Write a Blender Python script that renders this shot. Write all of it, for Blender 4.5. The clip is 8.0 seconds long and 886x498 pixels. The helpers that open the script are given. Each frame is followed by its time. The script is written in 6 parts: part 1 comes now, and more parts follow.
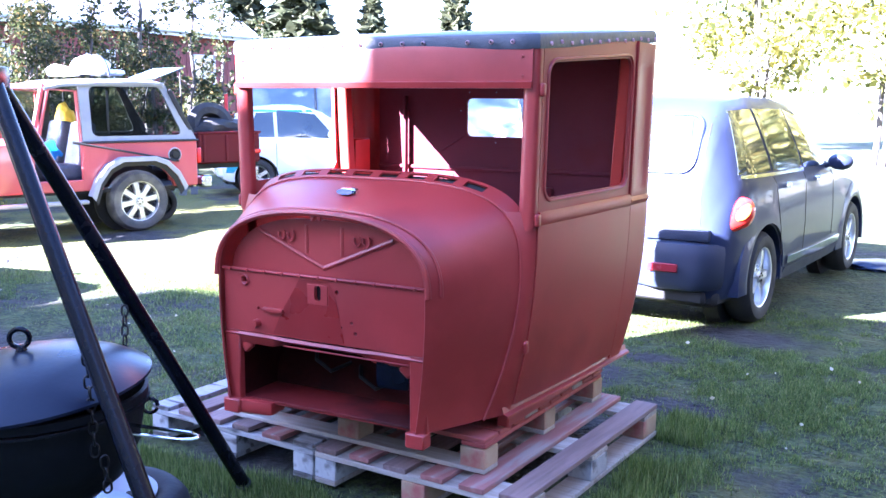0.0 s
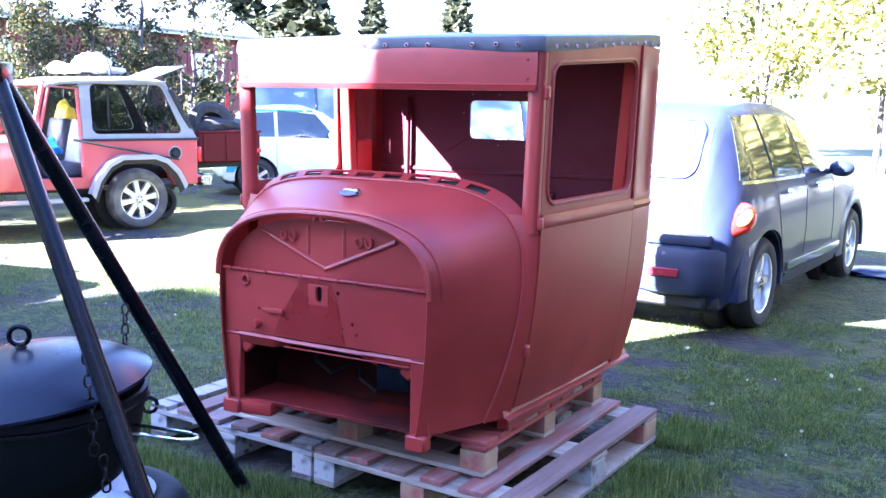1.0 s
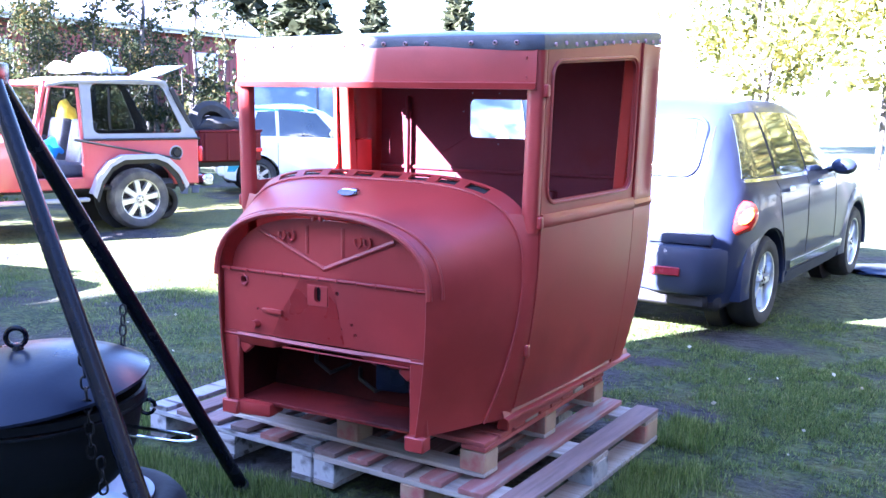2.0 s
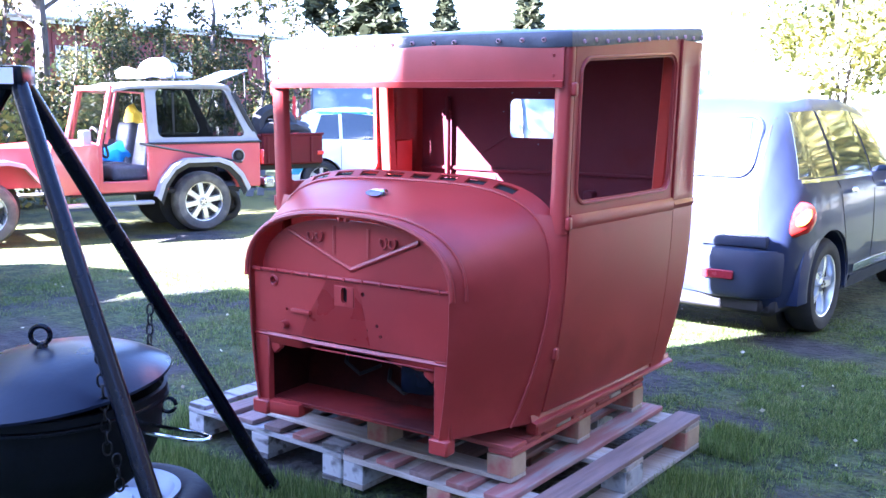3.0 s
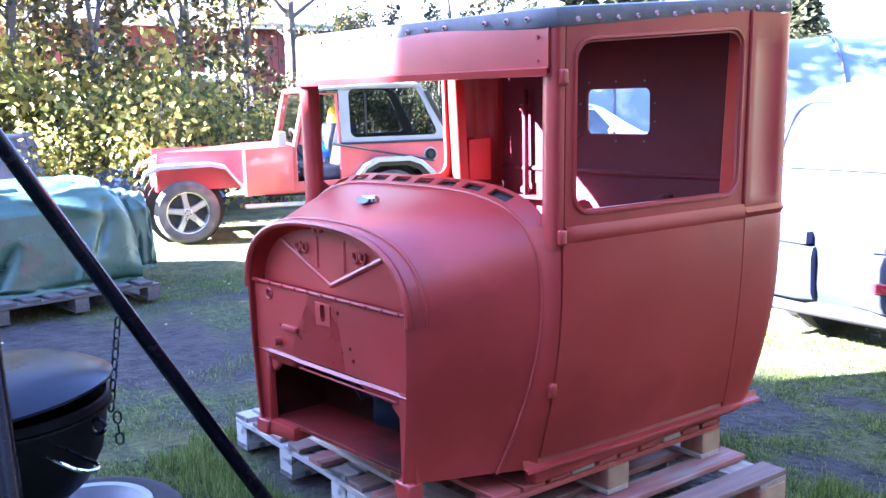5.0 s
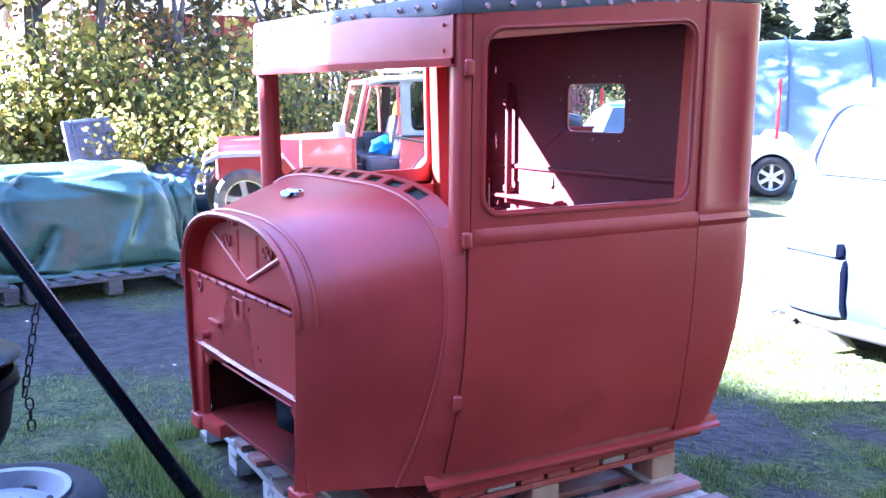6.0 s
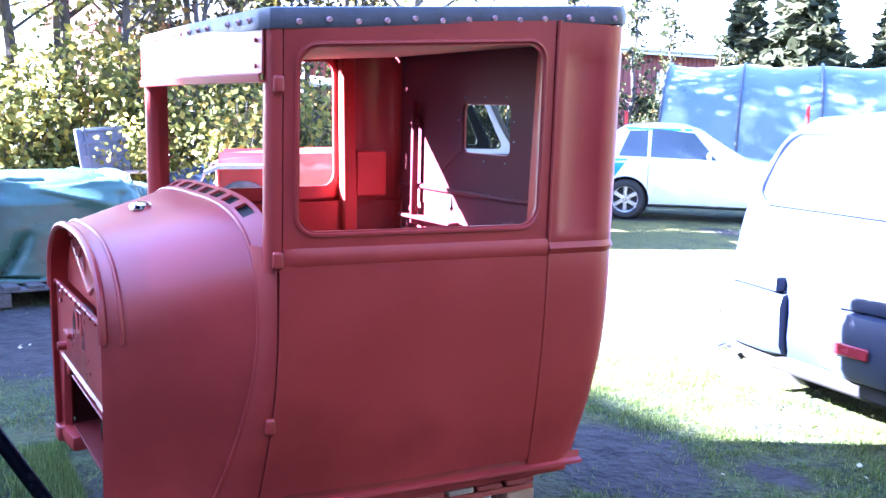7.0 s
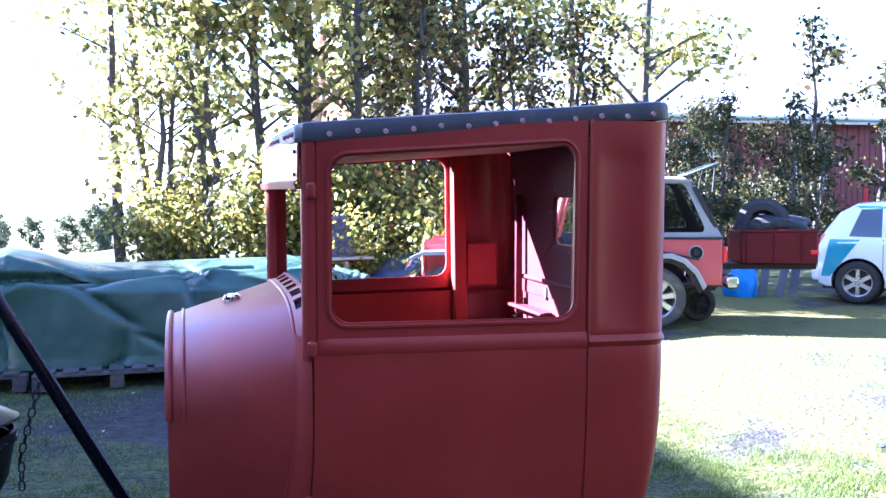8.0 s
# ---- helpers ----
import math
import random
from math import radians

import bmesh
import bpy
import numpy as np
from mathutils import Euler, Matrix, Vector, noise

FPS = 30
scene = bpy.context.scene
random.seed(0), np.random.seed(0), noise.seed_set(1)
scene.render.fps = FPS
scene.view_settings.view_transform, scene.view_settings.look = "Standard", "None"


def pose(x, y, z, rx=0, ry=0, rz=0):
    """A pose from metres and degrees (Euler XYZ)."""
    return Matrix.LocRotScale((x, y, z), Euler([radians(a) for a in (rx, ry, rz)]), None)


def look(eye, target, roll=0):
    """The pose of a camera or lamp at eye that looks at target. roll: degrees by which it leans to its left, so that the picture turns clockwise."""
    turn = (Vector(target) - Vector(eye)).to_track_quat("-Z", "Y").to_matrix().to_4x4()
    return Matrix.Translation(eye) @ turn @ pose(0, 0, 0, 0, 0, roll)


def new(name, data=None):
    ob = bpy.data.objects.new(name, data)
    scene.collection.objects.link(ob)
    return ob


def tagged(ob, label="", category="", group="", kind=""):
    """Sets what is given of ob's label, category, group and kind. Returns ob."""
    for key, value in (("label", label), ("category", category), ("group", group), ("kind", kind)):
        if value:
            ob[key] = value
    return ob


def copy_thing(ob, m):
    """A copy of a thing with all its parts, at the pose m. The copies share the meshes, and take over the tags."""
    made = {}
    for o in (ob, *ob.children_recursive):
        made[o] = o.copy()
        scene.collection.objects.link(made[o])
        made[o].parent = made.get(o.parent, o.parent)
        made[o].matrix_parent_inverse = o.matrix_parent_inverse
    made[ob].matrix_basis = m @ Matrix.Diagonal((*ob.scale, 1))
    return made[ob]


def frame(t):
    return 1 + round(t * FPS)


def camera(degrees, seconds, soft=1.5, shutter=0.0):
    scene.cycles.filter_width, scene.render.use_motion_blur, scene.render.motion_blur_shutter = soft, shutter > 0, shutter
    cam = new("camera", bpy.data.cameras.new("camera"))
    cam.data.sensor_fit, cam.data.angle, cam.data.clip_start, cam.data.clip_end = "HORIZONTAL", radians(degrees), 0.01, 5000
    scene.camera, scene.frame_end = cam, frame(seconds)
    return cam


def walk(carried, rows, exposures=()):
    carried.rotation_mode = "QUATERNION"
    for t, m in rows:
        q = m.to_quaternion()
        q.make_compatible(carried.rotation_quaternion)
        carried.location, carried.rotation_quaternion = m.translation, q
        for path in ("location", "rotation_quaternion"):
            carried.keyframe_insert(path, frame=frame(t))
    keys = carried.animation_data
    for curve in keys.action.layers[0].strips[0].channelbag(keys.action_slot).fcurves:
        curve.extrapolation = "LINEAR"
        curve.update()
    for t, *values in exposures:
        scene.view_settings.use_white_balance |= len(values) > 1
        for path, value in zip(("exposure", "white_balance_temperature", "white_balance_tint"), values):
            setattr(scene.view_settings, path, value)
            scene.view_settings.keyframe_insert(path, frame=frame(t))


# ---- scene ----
cam = camera(49.9, 8.0)

PATH = [
    (0, (1.924, -2.662, 1.461), (0.989, -0.922, 1.147), 0.4),
    (0.5, (1.912, -2.656, 1.459), (0.974, -0.919, 1.133), 1.1),
    (1, (1.907, -2.659, 1.46), (0.975, -0.917, 1.15), 1.1),
    (1.5, (1.909, -2.664, 1.464), (0.975, -0.92, 1.168), 1.1),
    (1.7, (1.907, -2.654, 1.464), (0.974, -0.912, 1.155), 1.0),
    (2.8, (1.976, -2.572, 1.449), (0.953, -0.879, 1.148), 0.3),
    (3, (2.026, -2.527, 1.451), (0.958, -0.864, 1.142), 0.4),
    (3.5, (2.047, -2.316, 1.441), (0.979, -0.654, 1.123), 0.2),
    (4, (2.025, -2.091, 1.446), (0.969, -0.434, 1.074), 0.5),
    (4.5, (2.28, -1.878, 1.444), (1.02, -0.347, 1.191), 0.2),
    (4.7, (2.394, -1.776, 1.443), (1.008, -0.362, 1.16), -0.5),
    (5.8, (2.571, -1.16, 1.447), (0.963, -0.011, 1.136), -0.9),
    (6, (2.691, -1.056, 1.425), (1.053, 0.045, 1.103), -0.2),
    (6.5, (2.904, -0.756, 1.428), (1.233, 0.251, 0.989), -2.3),
    (7, (2.968, -0.479, 1.433), (1.263, 0.526, 1.146), 1.3),
    (7.5, (3.077, -0.218, 1.453), (1.244, 0.564, 1.288), -1.2),
    (8, (3.335, 0.058, 1.489), (1.406, 0.572, 1.366), -0.2),
]
LIGHTNESS = [(0, 5.05, 4980), (2.8, 5.04, 4910), (3.1, 5.06, 4940), (3.5, 5.15, 5310), (4.5, 5.24, 5270), (5.8, 5.18, 4860), (6.5, 5.46, 4840), (7.0, 5.27, 4830), (7.5, 4.73, 4810), (8, 4.2, 4810)]
walk(cam, [(t, look(eye, target, roll)) for t, eye, target, roll in PATH], exposures=[(t, stops, kelvin, 34 - 0.3 * t) for t, stops, kelvin in LIGHTNESS])


# ---- light ----
SUN_WAY = Vector((0.152, 0.253, -0.158)).normalized()      # the way the sunlight goes
world = bpy.data.worlds.new("sky")
scene.world = world
world.use_nodes = True
wn = world.node_tree.nodes
sky = wn.new("ShaderNodeTexSky")
sky.sky_type = "NISHITA"
sky.sun_disc = False
sky.sun_elevation = math.asin(-SUN_WAY.z)
sky.sun_rotation = math.atan2(-SUN_WAY.x, -SUN_WAY.y)
sky.dust_density = 0.6
wn["Background"].inputs["Strength"].default_value = 0.05
world.node_tree.links.new(sky.outputs["Color"], wn["Background"].inputs["Color"])
sun = new("sun", bpy.data.lights.new("sun", "SUN"))
sun.data.energy, sun.data.angle, sun.data.color = 5.0, radians(0.6), (1.0, 0.92, 0.78)
sun.matrix_basis = look(-SUN_WAY * 30, (0, 0, 0))


# ---- materials ----
def surf(name, a, b, scale=6.0, rough=0.6, metal=0.0, bump=0.1, fine=60.0, stain=None, stain_scale=1.5, stain_at=0.6, rough_var=0.12, stretch=(1, 1, 1), each=0.0, coat=0.0, through_light=0.0, spec=0.5):
    """Two colours mixed by a coarse and a fine noise, a stain with a shape of its own, uneven gloss and fine relief."""
    m = bpy.data.materials.new(name)
    m.use_nodes = True
    nt, n = m.node_tree, m.node_tree.nodes
    bsdf = n["Principled BSDF"]
    bsdf.inputs["Metallic"].default_value = metal
    bsdf.inputs["Specular IOR Level"].default_value = spec
    if coat:
        bsdf.inputs["Coat Weight"].default_value = coat
        bsdf.inputs["Coat Roughness"].default_value = 0.06
    co = n.new("ShaderNodeTexCoord")
    mp = n.new("ShaderNodeMapping")
    mp.inputs["Scale"].default_value = stretch
    nt.links.new(co.outputs["Object"], mp.inputs["Vector"])

    def noise_at(s, detail=5.0):
        t = n.new("ShaderNodeTexNoise")
        t.inputs["Scale"].default_value, t.inputs["Detail"].default_value = s, detail
        nt.links.new(mp.outputs["Vector"], t.inputs["Vector"])
        return t.outputs["Fac"]

    def ramp(fac, lo, hi):
        r = n.new("ShaderNodeMapRange")
        r.inputs["From Min"].default_value, r.inputs["From Max"].default_value = lo, hi
        nt.links.new(fac, r.inputs["Value"])
        return r.outputs["Result"]

    def mix(fac, x, y):
        k = n.new("ShaderNodeMix")
        k.data_type = "RGBA"
        nt.links.new(fac, k.inputs["Factor"]) if not isinstance(fac, float) else setattr(k.inputs["Factor"], "default_value", fac)
        for v, s in ((x, k.inputs[6]), (y, k.inputs[7])):
            if isinstance(v, tuple):
                s.default_value = (*v, 1)
            else:
                nt.links.new(v, s)
        return k.outputs[2]

    coarse, grain = noise_at(scale), noise_at(fine, 3.0)
    both = n.new("ShaderNodeMath")
    both.operation = "MULTIPLY_ADD"
    both.inputs[1].default_value = 0.35
    nt.links.new(grain, both.inputs[0])
    nt.links.new(ramp(coarse, 0.3, 0.8), both.inputs[2])
    col = mix(ramp(both.outputs[0], 0.1, 1.1), a, b)
    if stain:
        col = mix(ramp(noise_at(stain_scale, 8.0), stain_at, stain_at + 0.12), col, stain)
    if each:
        info = n.new("ShaderNodeObjectInfo")
        hsv = n.new("ShaderNodeHueSaturation")
        nt.links.new(ramp(info.outputs["Random"], -0.5 / each, 1 + 0.5 / each), hsv.inputs["Value"])
        r = n.new("ShaderNodeMapRange")
        r.inputs["To Min"].default_value, r.inputs["To Max"].default_value = 1 - each, 1 + each
        nt.links.new(info.outputs["Random"], r.inputs["Value"])
        nt.links.new(r.outputs["Result"], hsv.inputs["Value"])
        nt.links.new(col, hsv.inputs["Color"])
        col = hsv.outputs["Color"]
    nt.links.new(col, bsdf.inputs["Base Color"])
    rr = n.new("ShaderNodeMapRange")
    rr.inputs["To Min"].default_value, rr.inputs["To Max"].default_value = max(0.02, rough - rough_var), min(1, rough + rough_var)
    nt.links.new(coarse, rr.inputs["Value"])
    nt.links.new(rr.outputs["Result"], bsdf.inputs["Roughness"])
    if bump:
        bp = n.new("ShaderNodeBump")
        bp.inputs["Strength"].default_value, bp.inputs["Distance"].default_value = bump, 0.01
        nt.links.new(both.outputs[0], bp.inputs["Height"])
        nt.links.new(bp.outputs["Normal"], bsdf.inputs["Normal"])
    if through_light:
        tr, add = n.new("ShaderNodeBsdfTranslucent"), n.new("ShaderNodeMixShader")
        add.inputs[0].default_value = through_light
        nt.links.new(col, tr.inputs["Color"])
        nt.links.new(bsdf.outputs[0], add.inputs[1])
        nt.links.new(tr.outputs[0], add.inputs[2])
        nt.links.new(add.outputs[0], n["Material Output"].inputs["Surface"])
    return m


def glass(name, tint=(0.8, 0.86, 0.85)):
    m = bpy.data.materials.new(name)
    m.use_nodes = True
    n, b = m.node_tree.nodes, m.node_tree.nodes["Principled BSDF"]
    t = n.new("ShaderNodeTexNoise")
    t.inputs["Scale"].default_value = 3.0
    r = n.new("ShaderNodeMapRange")
    r.inputs["To Min"].default_value, r.inputs["To Max"].default_value = 0.0, 0.08
    m.node_tree.links.new(t.outputs["Fac"], r.inputs["Value"])
    m.node_tree.links.new(r.outputs["Result"], b.inputs["Roughness"])
    b.inputs["Base Color"].default_value = (*tint, 1)
    b.inputs["Transmission Weight"].default_value = 1.0
    b.inputs["IOR"].default_value = 1.1
    return m


# ---- tools ----
def thing(name, label, category, m=None, group="", kind=""):
    ob = new(name)
    ob.empty_display_size = 0.1
    ob.matrix_basis = m if m is not None else Matrix()
    return tagged(ob, label, category, group, kind)


def mesh_of(name, bm, mat, angle=38):
    me = bpy.data.meshes.new(name)
    bmesh.ops.recalc_face_normals(bm, faces=bm.faces[:])
    bm.to_mesh(me)
    bm.free()
    me.polygons.foreach_set("use_smooth", [True] * len(me.polygons))
    me.set_sharp_from_angle(angle=radians(angle))
    me.materials.append(mat)
    return me


def part(name, bm, mat, parent=None, label="", m=None, angle=38):
    """One mesh under a thing or a part, in the parent's own metres."""
    ob = new(name, bm if isinstance(bm, bpy.types.Mesh) else mesh_of(name, bm, mat, angle))
    if parent is not None:
        ob.parent = parent
    if m is not None:
        ob.matrix_basis = m
    return tagged(ob, label)


def single(name, bm, mat, label, category, m=None, group="", kind="", angle=38):
    ob = part(name, bm, mat, None, "", m, angle)
    return tagged(ob, label, category, group, kind)


def box(bm, centre, size, turn=(0, 0, 0), bevel=0.0, seg=1):
    made = bmesh.ops.create_cube(bm, size=1.0)["verts"]
    if bevel:
        bmesh.ops.transform(bm, matrix=Matrix.Diagonal((*size, 1)), verts=made)
        edges = list({e for v in made for e in v.link_edges})
        res = bmesh.ops.bevel(bm, geom=edges, offset=bevel, segments=seg, affect="EDGES", profile=0.6)
        made = list({v for f in res["faces"] for v in f.verts} | {v for v in made if v.is_valid})
        bmesh.ops.transform(bm, matrix=pose(*centre, *turn), verts=made)
    else:
        bmesh.ops.transform(bm, matrix=pose(*centre, *turn) @ Matrix.Diagonal((*size, 1)), verts=made)
    return bm


def slab(centre, size, turn=(0, 0, 0), bevel=0.0, seg=1):
    return box(bmesh.new(), centre, size, turn, bevel, seg)


def rod(bm, a, b, r, r2=None, seg=12):
    a, b = Vector(a), Vector(b)
    m = Matrix.Translation((a + b) / 2) @ (b - a).to_track_quat("Z", "Y").to_matrix().to_4x4()
    bmesh.ops.create_cone(bm, cap_ends=True, segments=seg, radius1=r, radius2=r if r2 is None else r2, depth=(b - a).length, matrix=m)
    return bm


def tube(bm, pts, r, seg=8, closed=False):
    pts = [Vector(p) for p in pts]
    radii = r if isinstance(r, (list, tuple)) else [r] * len(pts)
    rings, side = [], None
    for i, p in enumerate(pts):
        way = (pts[(i + 1) % len(pts)] if closed or i < len(pts) - 1 else p) - (pts[i - 1] if closed or i else p)
        way.normalize()
        side = way.orthogonal().normalized() if side is None else (side - way * side.dot(way)).normalized()
        up = way.cross(side)
        rings.append([bm.verts.new(p + radii[i] * (math.cos(k * math.tau / seg) * side + math.sin(k * math.tau / seg) * up)) for k in range(seg)])
    for i in range(len(rings) - (0 if closed else 1)):
        p, q = rings[i], rings[(i + 1) % len(rings)]
        for k in range(seg):
            bm.faces.new((p[k], p[(k + 1) % seg], q[(k + 1) % seg], q[k]))
    if not closed:
        bm.faces.new(rings[0][::-1]), bm.faces.new(rings[-1])
    return bm


def lathe(bm, profile, m=None, seg=32, part_of=math.tau):
    m = m if m is not None else Matrix()
    full = part_of > 6.28
    n = seg if full else seg + 1
    rings = [[bm.verts.new(m @ Vector((r * math.cos(part_of * k / seg), r * math.sin(part_of * k / seg), z))) for k in range(n)] for r, z in profile]
    for p, q in zip(rings, rings[1:]):
        for k in range(seg):
            bm.faces.new((p[k], p[(k + 1) % n], q[(k + 1) % n], q[k]))
    return bm


def sheet(bm, rows, thick=0.0, keep=None):
    """A skin through rows of points, with thickness along its normals; keep(i, j) tells which cells are there."""
    ny, nx = len(rows), len(rows[0])
    P = [[Vector(p) for p in r] for r in rows]
    front = [[bm.verts.new(p) for p in r] for r in P]
    if thick:
        back = []
        for i in range(ny):
            line = []
            for j in range(nx):
                du = P[i][min(j + 1, nx - 1)] - P[i][max(j - 1, 0)]
                dv = P[min(i + 1, ny - 1)][j] - P[max(i - 1, 0)][j]
                nrm = du.cross(dv)
                nrm = nrm.normalized() if nrm.length > 1e-9 else Vector((0, 0, 1))
                line.append(bm.verts.new(P[i][j] - nrm * thick))
            back.append(line)
    there = lambda i, j: 0 <= i < ny - 1 and 0 <= j < nx - 1 and (keep is None or keep(i, j))
    for i in range(ny - 1):
        for j in range(nx - 1):
            if not there(i, j):
                continue
            bm.faces.new((front[i][j], front[i][j + 1], front[i + 1][j + 1], front[i + 1][j]))
            if thick:
                bm.faces.new((back[i][j], back[i + 1][j], back[i + 1][j + 1], back[i][j + 1]))
                for (di, dj), (a, b) in (((-1, 0), ((i, j), (i, j + 1))), ((1, 0), ((i + 1, j + 1), (i + 1, j))), ((0, -1), ((i + 1, j), (i, j))), ((0, 1), ((i, j + 1), (i + 1, j + 1)))):
                    if not there(i + di, j + dj):
                        bm.faces.new((front[b[0]][b[1]], front[a[0]][a[1]], back[a[0]][a[1]], back[b[0]][b[1]]))
    return bm


def rounded(u0, u1, v0, v1, r, n=6):
    pts = []
    for cu, cv, a0 in ((u1 - r, v1 - r, 0), (u0 + r, v1 - r, 90), (u0 + r, v0 + r, 180), (u1 - r, v0 + r, 270)):
        pts += [(cu + r * math.cos(radians(a0 + 90 * k / n)), cv + r * math.sin(radians(a0 + 90 * k / n))) for k in range(n + 1)]
    return pts


def frame_panel(bm, outer, inner, r, fn, thick, loops=3, n=6):
    """A panel with a rounded opening: outer and inner are (u0, u1, v0, v1); fn maps u, v to a place."""
    hole = rounded(*inner, r, n)
    u0, u1, v0, v1 = outer
    cu, cv = (inner[0] + inner[1]) / 2, (inner[2] + inner[3]) / 2
    rim = []
    for k, (u, v) in enumerate(hole):
        corner, step = divmod(k, n + 1)
        cu_, cv_ = ((u1, v1), (u0, v1), (u0, v0), (u1, v0))[corner]
        if step * 2 < n:
            rim.append((cu_, v) if corner in (0, 2) else (u, cv_))
        elif step * 2 == n:
            rim.append((cu_, cv_))
        else:
            rim.append((u, cv_) if corner in (0, 2) else (cu_, v))
    rows = [[fn(a[0] + (b[0] - a[0]) * f, a[1] + (b[1] - a[1]) * f) for a, b in zip(hole + hole[:1], rim + rim[:1])] for f in (i / loops for i in range(loops + 1))]
    sheet(bm, rows, thick)
    bmesh.ops.remove_doubles(bm, verts=bm.verts[:], dist=0.0004)
    return bm


def grid_points(us, vs, fn):
    return [[fn(u, v) for u in us] for v in vs]


def steps(a, b, n):
    return [a + (b - a) * i / n for i in range(n + 1)]


def cut(mesh, cutters):
    """A mesh with the shapes of other bmeshes taken out of it."""
    ob = new("blank", mesh)
    tools = []
    for bm in cutters:
        t = new("tool", mesh_of("tool", bm, mesh.materials[0]))
        k = ob.modifiers.new("cut", "BOOLEAN")
        k.operation, k.object, k.solver = "DIFFERENCE", t, "EXACT"
        tools.append(t)
    dg = bpy.context.evaluated_depsgraph_get()
    out = bpy.data.meshes.new_from_object(ob.evaluated_get(dg))
    for o in (ob, *tools):
        bpy.data.objects.remove(o)
    return out


PRIMER = surf("red oxide primer", (0.300, 0.030, 0.025), (0.370, 0.042, 0.036), 3.0, 0.38, bump=0.06, fine=140, stain=(0.240, 0.022, 0.019), stain_scale=1.7, stain_at=0.50, spec=0.55)
# red oxide darkened to carry the shade inside the cab
PRIMER_SHADED = surf("red oxide with cab shade", (0.125, 0.030, 0.042), (0.16, 0.040, 0.053), 5, 0.6, bump=0.06, fine=120, stain=(0.14, 0.028, 0.032), stain_scale=3, stain_at=0.6, spec=0.12)
# same primer, with red bounce light inside the cab put into its colour
PRIMER_BOUNCE = surf("red oxide with red bounce light", (0.46, 0.032, 0.016), (0.54, 0.045, 0.024), 4, 0.5, bump=0.06, fine=120, stain=(0.40, 0.028, 0.016), stain_scale=3, stain_at=0.6)
# near-black red carries the shade of the closed-in cavity under the cowl
CAVITY_SHADED = surf("red oxide with cavity shade", (0.016, 0.003, 0.003), (0.050, 0.007, 0.006), 5, 0.75, bump=0.1, stain=(0.008, 0.004, 0.004), stain_scale=3, spec=0.08)
RED_FLOOR = surf("dark red floor with darker blotches", (0.10, 0.011, 0.010), (0.17, 0.018, 0.015), 6, 0.6, bump=0.1, stain=(0.05, 0.010, 0.009), stain_scale=4, stain_at=0.5, spec=0.2)
VINYL = surf("grey-black roof fabric", (0.035, 0.042, 0.058), (0.07, 0.08, 0.10), 14, 0.46, bump=0.3, fine=220)
HEADLINER = surf("pale plywood headliner", (0.66, 0.52, 0.33), (0.74, 0.60, 0.40), 4, 0.7, stretch=(1, 8, 1), bump=0.05)
CHROME = surf("chrome", (0.75, 0.76, 0.78), (0.82, 0.82, 0.83), 8, 0.12, 1.0, bump=0.02, rough_var=0.05)
BLUE_ENAMEL = surf("blue enamel", (0.02, 0.04, 0.14), (0.03, 0.05, 0.18), 20, 0.2, bump=0.0)
BLACK_IRON = surf("black painted iron", (0.002, 0.003, 0.007), (0.005, 0.006, 0.011), 9, 0.24, 0.0, bump=0.08, stain=(0.02, 0.017, 0.015), stain_scale=6, stain_at=0.66, spec=0.2)
SOOT = surf("sooty black steel", (0.003, 0.004, 0.006), (0.007, 0.008, 0.011), 9, 0.5, 0.0, bump=0.2, spec=0.15)
STEEL = surf("dull wheel steel", (0.20, 0.23, 0.28), (0.30, 0.33, 0.39), 7, 0.5, 0.3, bump=0.15, stain=(0.06, 0.05, 0.045), stain_scale=6)
POT = surf("blackened steel", (0.004, 0.006, 0.016), (0.009, 0.012, 0.024), 5, 0.30, 0.0, bump=0.08, stain=(0.012, 0.014, 0.022), stain_scale=2.5, stain_at=0.62, spec=0.22)
CHAIN = surf("sooty chain steel", (0.012, 0.012, 0.014), (0.03, 0.028, 0.026), 30, 0.5, 0.7)
WOOD = surf("grey weathered pallet wood", (0.30, 0.25, 0.20), (0.44, 0.40, 0.36), 5, 0.85, bump=0.4, fine=70, stretch=(12, 1, 12), stain=(0.20, 0.16, 0.13), stain_scale=1.0, each=0.18)
WOOD_X = surf("grey weathered pallet wood across", (0.30, 0.25, 0.20), (0.44, 0.40, 0.36), 5, 0.85, bump=0.4, fine=70, stretch=(1, 12, 12), stain=(0.20, 0.16, 0.13), stain_scale=1.0, each=0.18)
WOOD_DUSTY = surf("dusty pinkish pallet board", (0.155, 0.098, 0.085), (0.26, 0.18, 0.165), 4, 0.85, bump=0.4, fine=70, stretch=(12, 1, 12), stain=(0.11, 0.08, 0.07), stain_scale=1.4, each=0.25)
WOOD_RED = surf("pallet wood with red overspray", (0.25, 0.085, 0.075), (0.33, 0.17, 0.15), 3, 0.8, bump=0.35, fine=70, stretch=(8, 1, 8), stain=(0.30, 0.24, 0.225), stain_scale=2.6, stain_at=0.5, each=0.12)
WOOD_REDX = surf("pallet wood with red overspray across", (0.30, 0.05, 0.042), (0.36, 0.09, 0.075), 3, 0.75, bump=0.3, fine=70, stretch=(1, 8, 8), stain=(0.36, 0.22, 0.18), stain_scale=1.4, stain_at=0.62, each=0.1)
WOOD_LIMED = surf("lime-whitened pallet board", (0.28, 0.275, 0.275), (0.46, 0.455, 0.45), 5, 0.85, bump=0.5, fine=70, stretch=(1, 5, 5), stain=(0.10, 0.09, 0.085), stain_scale=5, stain_at=0.50, each=0.15)
